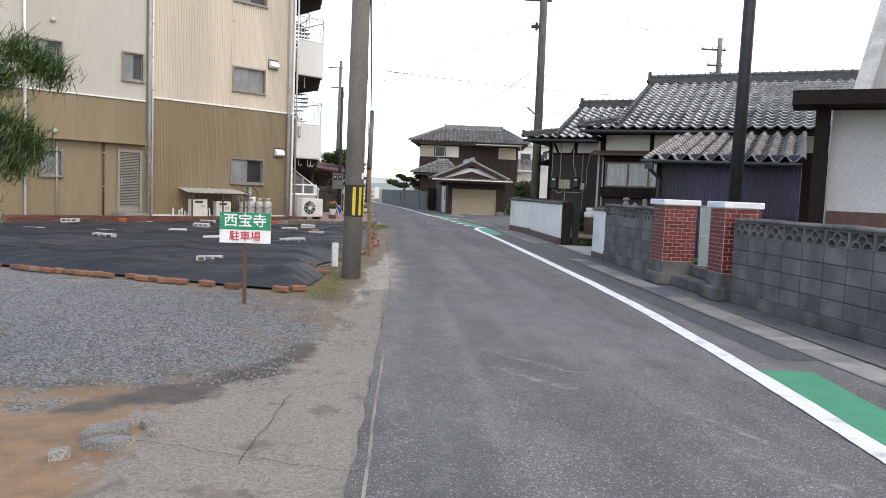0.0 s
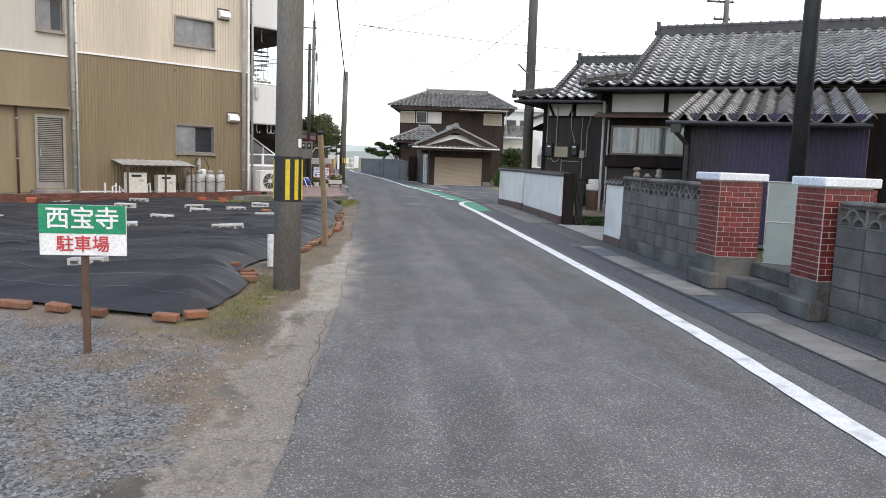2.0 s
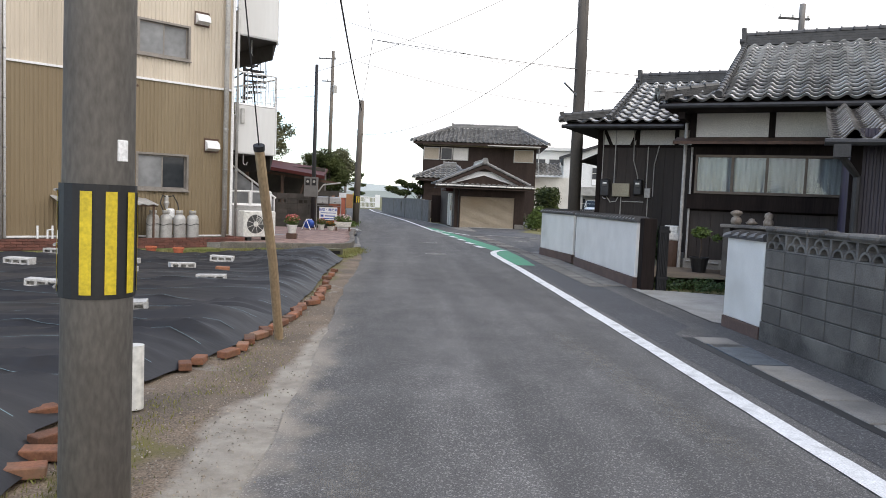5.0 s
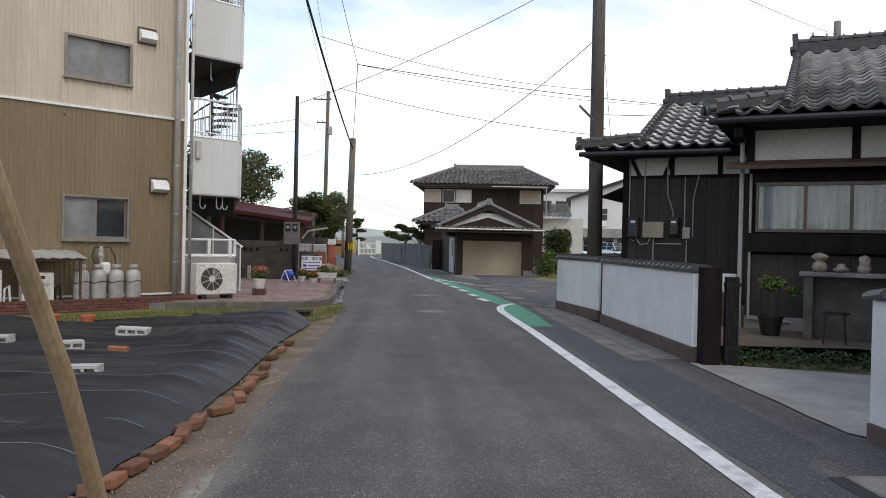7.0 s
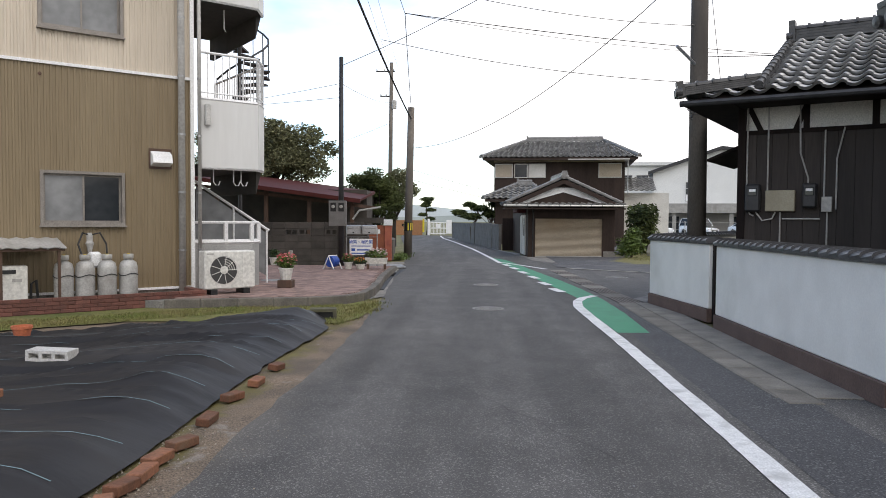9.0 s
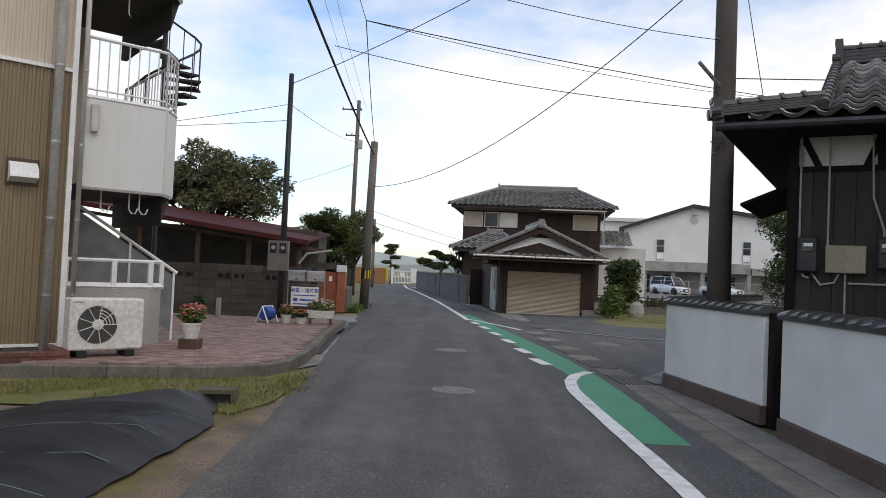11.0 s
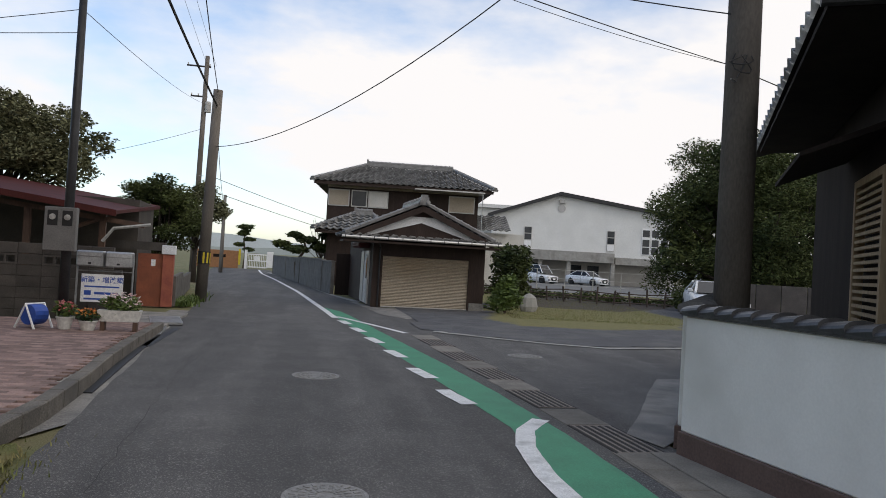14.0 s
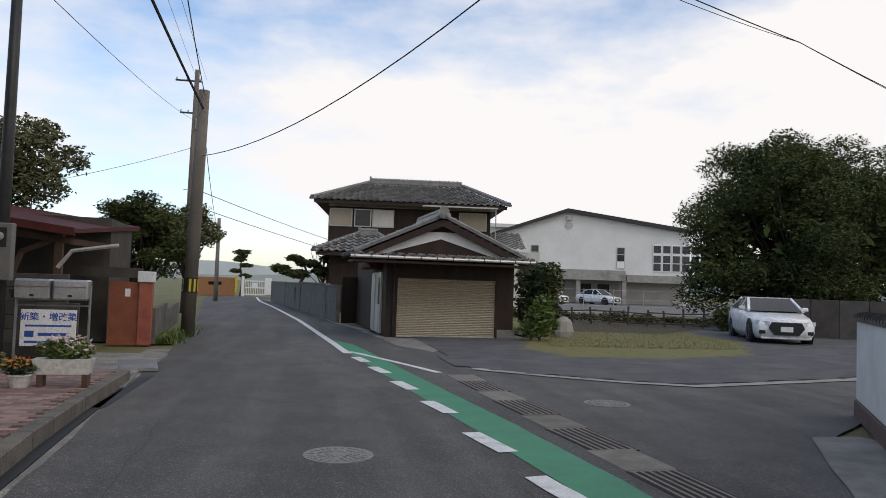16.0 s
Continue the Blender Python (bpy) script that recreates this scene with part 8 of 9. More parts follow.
# ---- garage ----
FARTILE = mat("weathered_pantile", (0.25, 0.246, 0.24), (0.16, 0.157, 0.153), 0.38, scale=4, fine=40, bump=0.06, island=0.3)
GARAGEW = mat("dark_brown_wall", (0.050, 0.034, 0.028), (0.036, 0.025, 0.021), 0.7, scale=3, fine=40, bump=0.1, stretch=(1, 1, 0.15), spec=0.2)
GM = turned(4.02, 45.45, 3) @ Matrix.Diagonal((0.905, 1, 0.93, 1))
gg = thing("garage", "dark timber garage with a beige roller shutter and tiled gable roof", "garage", GM)
part("wall", Shape().box(-0.35, -0.02, 0.0, 0.15, 0, 2.25).box(3.05, 3.62, 0.0, 0.15, 0, 2.25).box(-0.02, 3.05, 0.0, 0.15, 1.70, 2.25), GARAGEW, gg, "dark brown front wall")
part("side_wall", Shape().box(-0.35, -0.2, 0.15, 6.2, 0, 2.25).box(3.47, 3.62, 0.15, 6.2, 0, 2.25).box(-0.2, 3.47, 6.05, 6.2, 0, 2.25), GARAGEW, gg)
stt = part("roller_shutter", Shape().box(-0.06, 3.09, -0.03, 0.05, 1.70, 1.74), GARAGEW, gg, "beige roller shutter, closed")
for u in (-0.06, 3.04):
    part("guide_rail", Shape().box(u, u + 0.05, -0.03, 0.05, 0, 1.70), GARAGEW, stt)
slat = Shape().add([(0, 0.06, 0), (0, 0.03, 0.006), (0, 0.02, 0.025), (0, 0.03, 0.044), (0, 0.06, 0.05), (3.05, 0.06, 0), (3.05, 0.03, 0.006), (3.05, 0.02, 0.025), (3.05, 0.03, 0.044), (3.05, 0.06, 0.05)], [(i, i + 1, i + 6, i + 5) for i in range(4)]).mesh("slat", mat("beige_slat", (0.41, 0.345, 0.26), (0.38, 0.32, 0.24), 0.45, scale=1.5, fine=20, bump=0.02, c3=(0.37, 0.28, 0.18)))
for i in range(34):
    part("slat", slat, None, stt, "", turned(-0.01, 0, 0, 0.01 + i * 0.05))
part("bottom_bar", Shape().box(0, 3.04, 0.02, 0.06, 0.0, 0.04), ALU, stt)
part("plinth", Shape().box(3.1, 3.64, -0.06, 0.02, 0, 0.26), OLDCONC, gg)
part("front_eave", Shape().box(-1.5, 3.85, -0.95, 0.05, 2.10, 2.16), GARAGEW, gg)
part("eave_trim", Shape().tube([(-1.55, -0.98, 2.25), (3.9, -0.98, 2.25)], 0.045, 8), ALU, gg, "pale gutter along the front")
for i in range(12):
    part("gutter_clip", Shape().box(-1.45 + i * 0.47, -1.43 + i * 0.47, -1.03, -0.93, 2.2, 2.3), DARKMETAL, gg)
roof_slope(gg, slope_m(-1.5, -0.95, 2.26, 0.06), 5.35, 0.85, 0.29, 0.28, FARTILE, FARTILE, 0)
part("skirt_deck", Shape().add([(-1.5, -0.95, 2.22), (3.85, -0.95, 2.22), (3.85, -0.05, 2.27), (-1.5, -0.05, 2.27)], [(0, 1, 2, 3)]), GARAGEW, gg)
APX, APZ, GY, GW = 1.22, 3.46, -0.15, 2.58
part("pediment", Shape().add([(APX - 2.3, GY, 2.26), (APX + 2.3, GY, 2.26), (APX, GY, 3.3)], [(0, 1, 2)]), GARAGEW, gg)
part("gable_band", Shape().add([(APX - 2.15, GY - 0.02, 2.32), (APX - 1.75, GY - 0.02, 2.36), (APX, GY - 0.02, 2.86), (APX + 1.75, GY - 0.02, 2.36), (APX + 2.15, GY - 0.02, 2.32), (APX + 0.5, GY - 0.02, 3.06), (APX - 0.5, GY - 0.02, 3.06)], [(0, 1, 2, 6), (2, 3, 4, 5), (2, 5, 6)]), SIGN_WHITE, gg, "white plaster gable band")
for sgn in (-1, 1):
    ex = APX + sgn * GW
    sl_ = (APZ - 2.33) / GW
    part("bargeboard", Shape().add([(APX, GY - 0.25, APZ - 0.03), (ex, GY - 0.25, 2.30), (ex, GY - 0.25, 2.12), (APX, GY - 0.25, APZ - 0.24), (APX, GY - 0.19, APZ - 0.03), (ex, GY - 0.19, 2.30), (ex, GY - 0.19, 2.12), (APX, GY - 0.19, APZ - 0.24)], [(0, 1, 2, 3), (4, 7, 6, 5), (0, 4, 5, 1), (3, 2, 6, 7), (1, 5, 6, 2)]), GARAGEW, gg, "dark bargeboard")
    part("roof_deck", Shape().add([(APX, GY - 0.2, APZ - 0.03), (ex, GY - 0.2, 2.30), (ex, 2.8, 2.30), (APX, 2.8, APZ - 0.03)], [(0, 1, 2, 3)]), GARAGEW, gg)
    m_ = Matrix.Translation((ex, 2.8 if sgn < 0 else GY - 0.25, 2.33)) @ pose(0, 0, 0, 0, 0, -90 if sgn < 0 else 90) @ pose(0, 0, 0, math.degrees(math.atan(sl_)), 0, 0)
    roof_slope(gg, m_, 3.1, math.hypot(GW, APZ - 2.33), 0.29, 0.28, FARTILE, FARTILE, 0)
    ridge(gg, (ex, GY - 0.2, 2.36), (APX + sgn * 0.1, GY - 0.2, APZ - 0.02), 0.10, 0.16, FARTILE, False)
ridge(gg, (APX, GY - 0.28, APZ), (APX, 2.8, APZ), 0.26, 0.24, FARTILE)
sdw = part("side_door", Shape().box(-0.39, -0.34, 1.0, 2.3, 0.05, 1.85), PLASTER, gg, "pale sliding side door")
part("leaf", Shape().bbox(-0.42, -0.38, 1.62, 2.25, 0.1, 1.8, 0.005), ALU, sdw)
part("pane", Shape().box(-0.425, -0.419, 0.72, 0.95, 0.9, 1.7), PANE, sdw)
part("jamb", Shape().box(-0.41, -0.35, 0.62, 1.0, 0.05, 1.85), ALU, sdw)
part("awning", Shape().bbox(-0.75, -0.33, 0.7, 2.6, 1.95, 2.15, 0.05), REDMETAL, gg, "small red-brown awning")
part("downpipe", Shape().tube([(-0.12, -0.05, 0), (-0.12, -0.05, 2.0), (-0.3, -0.9, 2.2)], 0.03, 6), DARKMETAL, gg)

tagged(part("side_gate", Shape().bbox(2.86, 3.42, 51.5, 51.58, 0.0, 1.6, 0.01), DARKWOOD, None, "dark timber gate between the garage and the wall"), "", "gate")

# ---- two-storey house behind ----
bh = thing("two_storey_house", "two-storey dark timber house with a hipped grey pantile roof", "house", turned(7.1, 68.0, -7))
part("wall", Shape().box(-4.0, 4.6, -3.4, 4, 0, 5.6), GARAGEW, bh, "dark brown wall")
part("light_band", Shape().box(-4.02, 4.62, -3.44, -3.38, 5.40, 5.6), SHUTTER, bh, "pale band under the eaves")
for a, b, m_ in ((-3.95, -2.75, SHUTTER), (-2.65, -1.75, PANE), (-1.7, -0.55, PLASTER), (2.9, 4.4, SHUTTER)):
    w = part("upper_window", Shape().box(a, b, -3.47, -3.41, 4.35, 5.3), ALU, bh)
    part("pane", Shape().box(a + 0.06, b - 0.06, -3.49, -3.465, 4.41, 5.24), m_, w)
part("lower_roof_wall", Shape().box(-3.5, -1.0, -7.6, -3.2, 0, 2.8), GARAGEW, bh)
EZ, RZ = 5.65, 7.15


def hip_roof(parent, x0, x1, y0, y1, ez, rz, rx0, rx1, w=0.34, l=0.36):
    ym = (y0 + y1) / 2
    part("roof_deck", Shape().add([(x0, y0, ez - 0.06), (x1, y0, ez - 0.06), (x1, y1, ez - 0.06), (x0, y1, ez - 0.06), (rx0, ym, rz - 0.06), (rx1, ym, rz - 0.06)], [(0, 1, 5, 4), (1, 2, 5), (2, 3, 4, 5), (3, 0, 4), (3, 2, 1, 0)]), GARAGEW, parent)
    run = ym - y0
    ln_ = math.hypot(run, rz - ez)
    roof_slope(parent, slope_m(x0, y0, ez, (rz - ez) / run), x1 - x0, ln_, w, l, FARTILE, FARTILE, 0, lambda x, y: x > (rx0 - x0) * y / ln_ - 0.1 and x < (x1 - x0) - (x1 - rx1) * y / ln_ + 0.1)
    ln2 = math.hypot(rx0 - x0, rz - ez)
    roof_slope(parent, Matrix.Translation((x0, y1, ez)) @ pose(0, 0, 0, 0, 0, -90) @ pose(0, 0, 0, math.degrees(math.atan((rz - ez) / (rx0 - x0))), 0, 0), y1 - y0, ln2, w, l, FARTILE, FARTILE, 0, lambda x, y: abs(x - (y1 - y0) / 2) < (y1 - y0) / 2 * (1 - y / ln2) + 0.15)
    ridge(parent, (rx0, ym, rz), (rx1, ym, rz), 0.32, 0.30, FARTILE)
    for cx, rx in ((x0, rx0), (x1, rx1)):
        ridge(parent, (cx, y0, ez + 0.02), (rx, ym, rz), 0.16, 0.22, FARTILE)
    part("eave_board", Shape().box(x0 + 0.05, x1 - 0.05, y0 + 0.02, y0 + 0.08, ez - 0.18, ez - 0.02), GARAGEW, parent)


hip_roof(bh, -4.75, 5.4, -4.3, 4.6, EZ, RZ, -2.0, 3.3)
hip_roof(bh, -4.1, -0.3, -8.4, -4.2, 2.8, 3.75, -2.2, -1.3, 0.34, 0.36)
part("ridge_canopy", Shape().box(0.9, 4.8, -4.9, -3.4, 5.42, 5.49), ALU, bh, "pale metal balcony canopy")
part("balcony_post", Shape().tube([(4.7, -4.8, 3.2), (4.7, -4.8, 5.45)], 0.03, 6), ALU, bh)
part("side_wing", Shape().box(4.6, 7.6, -2, 3.5, 0, 3.4), PLASTER, bh)
roof_slope(bh, slope_m(4.6, -2.6, 3.5, 0.4), 2.1, 2.8, 0.34, 0.36, FARTILE, FARTILE, 0)
fw = thing("fence_wall_1", "grey block boundary wall along the lane", "wall", turned(2.75, 51.6, 97.5), kind="structure")
for i, (a, b, h) in enumerate(((0, 2.2, 1.25), (2.4, 9.5, 1.30), (9.7, 16, 1.25), (16.2, 24, 1.25))):
    part("panel", Shape().bbox(a, b, -0.07, 0.07, 0, h, 0.01), mat("lane_block", (0.15, 0.143, 0.134), (0.098, 0.093, 0.087), 0.9, scale=3, bump=0.2) if i == 0 else bpy.data.materials["lane_block"], fw)
    part("cap", Shape().box(a - 0.03, b + 0.03, -0.1, 0.1, h, h + 0.05), DECO, fw)
    part("pilaster", Shape().box(b, b + 0.2, -0.1, 0.1, 0, h + 0.03), BLOCK, fw)
for c in range(1, 6):
    part("joint", Shape().box(0, 24, 0.069, 0.073, c * 0.2, c * 0.2 + 0.01).box(0, 24, -0.073, -0.069, c * 0.2, c * 0.2 + 0.01), DECO, fw)
flat("lane_kerb", [(3.3, 47.6), (2.6, 51.6), (0.9, 66), (-1.0, 78), (-0.3, 78), (1.55, 66), (2.75, 51.7), (3.6, 47.7)], 0.006, CONCRETE, 0.02, 0.4, "pale concrete footway along the wall", "pavement", 30.0)
flat("garage_ramp", [(3.2, 47.4), (3.55, 44.6), (3.7, 42.5), (4.3, 41.2), (4.9, 43), (4.6, 45), (3.7, 45.2), (3.4, 47.6)], 0.007, OLDCONC, 0.1, 0.3, "pale worn concrete before the garage", "pavement", 31.0)


# ---- trees ----
TRUNK = mat("dark_bark", (0.055, 0.043, 0.033), (0.036, 0.03, 0.024), 0.95, scale=9, fine=60, bump=0.6, dist=0.02, stretch=(1, 1, 0.3))


def tree(name, x, y, h, boxes, n, size, trunk_r, label, seed, material=None, limbs=7, core=()):
    t = thing(name, label, "tree", turned(x, y, 0))
    r = random.Random(seed)
    s_ = Shape()
    zc = min(b[2] - b[5] * 0.4 for b in boxes)
    s_.tube([(0, 0, -0.05), (r.uniform(-0.1, 0.1), 0, zc * 0.5), (r.uniform(-0.2, 0.2), r.uniform(-0.2, 0.2), zc + 0.6)], trunk_r, 9, True, trunk_r * 0.5)
    for b in boxes:
        for _ in range(max(1, limbs // len(boxes))):
            e = (b[0] + r.uniform(-0.6, 0.6) * b[3], b[1] + r.uniform(-0.6, 0.6) * b[4], b[2] + r.uniform(-0.2, 0.7) * b[5])
            m_ = (e[0] * 0.45 + r.uniform(-0.2, 0.2), e[1] * 0.45, zc * 0.7 + (e[2] - zc * 0.7) * 0.45)
            s_.tube([(0, 0, zc * 0.6), m_, e], trunk_r * 0.28, 6, True, trunk_r * 0.05)
    part("trunk", s_, TRUNK, t, smooth=True)
    crown = leaf_mass(n, boxes, size, seed)
    for b in core:
        crown.add(*(lambda q: (q.v, q.f))(leaf_mass(int(55 * b[3] * b[4] * b[5]), [b], 0.28, seed + 3)))
    part("crown", leafmesh("crown", crown, material or FOLIAGE), None, t)
    return t


def clumps(n, cx, cy, cz, rx, ry, rz, q, seed):
    """Clump ellipsoids strewn over the skin of a large ellipsoid."""
    r, out = random.Random(seed), []
    for _ in range(n):
        d = Vector((r.gauss(0, 1), r.gauss(0, 1), r.gauss(0.25, 0.8))).normalized() * r.uniform(0.45, 0.92)
        s_ = q * r.uniform(0.6, 1.3)
        out.append((cx + d.x * rx, cy + d.y * ry, cz + d.z * rz, s_ * 1.2, s_ * 1.2, s_ * 0.8))
    return out


DARKLEAF = mat("dark_leaf", (0.088, 0.104, 0.034), (0.038, 0.054, 0.020), 0.75, scale=0.8, bump=0, island=0.5, spec=0.2)
OLIVE = mat("olive_leaf", (0.16, 0.16, 0.085), (0.11, 0.115, 0.06), 0.75, scale=0.8, bump=0, island=0.5, spec=0.2)
tree("broadleaf_tree", 23.8, 55.5, 9.2, clumps(95, 0, 0, 4.7, 6.4, 4.2, 4.6, 1.15, 31) + clumps(26, -0.5, 0, 2.2, 6.0, 3.6, 1.9, 1.0, 36), 150000, 0.075, 0.40, "large dark evergreen broadleaf tree behind the yard", 31, DARKLEAF, 46,
     [(0, 0, 5.2, 4.6, 3.0, 3.0), (-3.6, 0.3, 2.6, 2.2, 2.0, 1.7), (0, 0.5, 2.0, 4.2, 2.4, 1.7), (3.5, 0.5, 2.6, 2.4, 2.2, 1.8)])
tree("broadleaf_tree", 32.5, 57, 8, clumps(60, 0, 0, 4.2, 5.0, 4, 3.9, 1.15, 32), 30000, 0.13, 0.35, "dark evergreen tree beside the large one", 32, DARKLEAF, 34, [(0, 0, 4.4, 3.6, 2.8, 2.7), (0, 0, 1.9, 4, 2.4, 1.7)])
tree("broadleaf_tree", -7.8, 47.4, 6.2, clumps(60, 0, 0, 4.4, 3.1, 2.6, 1.75, 0.62, 33), 36000, 0.075, 0.22, "rounded olive-green tree behind the low house", 33, OLIVE, 40, [(0, 0, 4.4, 2.2, 1.8, 1.0)])
tree("evergreen_tree", -3.25, 48.7, 4.4, clumps(44, 0, 0, 2.4, 1.3, 1.2, 1.6, 0.45, 34), 30000, 0.055, 0.16, "dense dark green garden tree", 34, DARKLEAF, 26, [(0, 0, 2.4, 0.85, 0.85, 1.0)])
tree("broadleaf_tree", -3.1, 56.5, 4.6, clumps(30, 0, 0, 3.0, 1.3, 1.2, 1.3, 0.5, 35), 14000, 0.075, 0.14, "olive-green tree beyond the garden tree", 35, OLIVE, 24, [(0, 0, 3.0, 0.8, 0.7, 0.8)])


def cloud_pine(x, y, pads, trunk, seed, label):
    t = thing("cloud_pine", label, "tree", turned(x, y, 0))
    part("trunk", Shape().tube(trunk, 0.12, 8, True, 0.04), BARK, t, smooth=True)
    for i, b in enumerate(pads):
        part("needle_pad", leafmesh("needle_pad", leaf_mass(700, [b], 0.10, seed + i), DARKLEAF), None, t)


cloud_pine(-3.3, 86.5, [(0, 0, 3.5, 0.85, 0.85, 0.28), (-0.2, 0, 2.9, 0.6, 0.6, 0.2), (0.35, 0, 2.45, 0.6, 0.6, 0.2), (-0.45, 0, 2.0, 0.55, 0.55, 0.2), (0.3, 0, 1.6, 0.6, 0.6, 0.2), (0, 0, 3.15, 0.5, 0.5, 0.2)], [(0, 0, 0), (0.1, 0, 1.2), (-0.1, 0, 2.2), (0, 0, 3.5)], 40, "clipped cloud-pruned pine by the far gate")
cloud_pine(0.9, 63, [(0.3, 0, 1.75, 0.9, 0.8, 0.26), (-0.5, 0, 2.0, 0.6, 0.6, 0.22), (0.9, 0, 2.25, 0.8, 0.7, 0.25), (1.6, 0, 1.9, 0.7, 0.7, 0.3), (0.2, 0, 2.5, 0.5, 0.5, 0.2), (1.9, 0.5, 2.55, 0.6, 0.6, 0.25)], [(0.4, 0, 0), (0.3, 0, 1), (0.8, 0, 1.8), (0.5, 0, 2.6)], 50, "spreading garden pine over the boundary wall")
bt = thing("bare_tree", "leafless twiggy garden tree", "tree", turned(2.6, 66, 0))
rt = random.Random(3)
s_ = Shape()
for i in range(26):
    a, z = rt.uniform(0, 6.3), rt.uniform(1.2, 2.4)
    e = (math.cos(a) * rt.uniform(0.4, 1.4), math.sin(a) * rt.uniform(0.3, 1), z + rt.uniform(0.5, 1.6))
    s_.tube([(0, 0, z * 0.8), (e[0] * 0.5, e[1] * 0.5, z + 0.2), e], 0.035, 5, True, 0.008)
s_.tube([(0, 0, 0), (0, 0, 2.6)], 0.07, 7, True, 0.03)
part("branches", s_, BARK, bt)
# pine by the gravel lot, near the start
pn = thing("pine_tree", "young pine with long green needles at the gravel lot", "tree", turned(-3.2, 4.8, 0))
part("trunk", Shape().tube([(-0.6, 0, 0), (-0.5, 0, 1.5), (-0.3, 0.1, 3.2)], 0.06, 8, True, 0.04), BARK, pn, smooth=True)
PINE = mat("pine_needle", (0.085, 0.15, 0.035), (0.055, 0.105, 0.03), 0.5, scale=3, bump=0, island=0.35)
ndl = Shape()
rn = random.Random(12)
for cx, cy, cz in [(0.92, 0.2, 2.12), (1.02, 0.2, 2.06), (0.80, 0.2, 2.2), (0.85, 0.2, 1.66), (0.90, 0.2, 1.56), (0.78, 0.2, 1.46), (0.6, 0.2, 2.15), (0.65, 0.2, 1.6), (0.6, 0.1, 2.5), (0.55, 0.2, 1.35), (0.4, 0.2, 2.4), (0.7, 0.2, 1.75), (0.72, 0.2, 2.0), (0.55, 0.2, 1.2)]:
    for _ in range(620):
        d = Vector((rn.gauss(0.25, 1), rn.gauss(0, 1), rn.gauss(0.25, 1))).normalized()
        w = d.cross(Vector((0.3, 0.2, 1))).normalized() * 0.0038
        o = Vector((cx, cy, cz)) + Vector((rn.gauss(0, 0.06), rn.gauss(0, 0.06), rn.gauss(0, 0.05)))
        e = o + d * rn.uniform(0.07, 0.14)
        ndl.add([o - w, o + w, e], [(0, 1, 2)])
part("needles", leafmesh("needles", ndl, PINE), None, pn)
br = Shape()
for cx, cz in ((0.95, 2.1), (0.85, 1.6), (0.6, 2.15), (0.6, 1.4), (0.6, 2.5)):
    br.tube([(-0.4, 0, cz - 0.3), (cx * 0.5, 0.2, cz - 0.1), (cx, 0.3, cz)], 0.025, 5, True, 0.01)
part("branch", br, BARK, pn)

# ---- shrubs, hedge, fence, school, car ----
sb = thing("hydrangea_shrub", "bushy yellow-green shrub beside the garage", "shrub", turned(7.85, 44.9, 0))
part("stems", Shape().tube([(0, 0, 0), (0.1, 0, 0.8)], 0.03, 5).tube([(0, 0, 0), (-0.25, 0.1, 0.7)], 0.03, 5), BARK, sb)
part("foliage", leafmesh("foliage", leaf_mass(2600, [(0, 0, 0.62, 0.5, 0.45, 0.55), (0.1, 0, 0.98, 0.34, 0.34, 0.34), (-0.28, 0, 0.36, 0.38, 0.36, 0.32), (0.32, 0.1, 0.45, 0.3, 0.3, 0.3)], 0.07, 61), LEAFB), None, sb)
hg = thing("clipped_hedge", "tall clipped dark green hedge beside the garage", "hedge", turned(9.2, 49.3, 8))
part("foliage", leafmesh("foliage", leaf_mass(5200, [(0, 0, z, 0.75, 1.6, 0.5) for z in (0.5, 1.0, 1.5, 1.9)], 0.09, 62), DARKLEAF), None, hg)
tagged(part("stone", Shape().lathe([(0.25, 0), (0.32, 0.15), (0.25, 0.4), (0.1, 0.5), (0.0, 0.52)], 9, turned(9.1, 46.5, 0) @ Matrix.Diagonal((1, 0.6, 1.2, 1))), CONCRETE, None, "upright pale garden stone in the lawn"), "", "stone")
hw = thing("shrub_row", "low dark shrubs under the large tree", "shrub", turned(21, 52.5, 12))
part("foliage", leafmesh("foliage", leaf_mass(5200, [(i * 1.1 - 3.3, 0.3 * (i % 2), 0.5, 0.9, 0.7, 0.62) for i in range(8)], 0.11, 63), DARKLEAF), None, hw)
FENCEWOOD = mat("old_bamboo", (0.085, 0.060, 0.045), (0.055, 0.040, 0.032), 0.8, scale=5, stretch=(1, 1, 0.3), bump=0.1)
ff = thing("bamboo_fence", "low leaning brown bamboo rail fence round the lawn", "fence")
pts = [(9.6, 58), (11.5, 56.5), (13.5, 55.2), (15.5, 54.2), (17.5, 53.3), (19.5, 52.4)]
for (a, b), (c, d) in zip(pts, pts[1:]):
    for z in (0.18, 0.36, 0.56):
        part("rail", Shape().tube([(a, b, z + rc.uniform(-0.06, 0.06)), ((a + c) / 2, (b + d) / 2, z + rc.uniform(-0.05, 0.03)), (c + 0.2, d - 0.1, z + rc.uniform(-0.08, 0.08))], 0.028, 6), FENCEWOOD, ff)
    for j in range(3):
        x, y = a + (c - a) * j / 3, b + (d - b) * j / 3
        part("post", Shape().tube([(x, y, 0), (x + rc.uniform(-0.10, 0.10), y, rc.uniform(0.62, 0.82))], 0.042, 6), FENCEWOOD, ff)
bank = thing("bank_plants", "low dark wild plants behind the bamboo fence", "plants", turned(14.5, 57.2, -29))
part("foliage", leafmesh("foliage", leaf_mass(3600, [(i * 1.25 - 5.4, 0.4 * (i % 2), 0.22, 0.85, 0.5, 0.22 + 0.16 * (i % 4 == 1) + 0.1 * (i % 3 == 0)) for i in range(10)], 0.09, 64), DARKLEAF), None, bank)
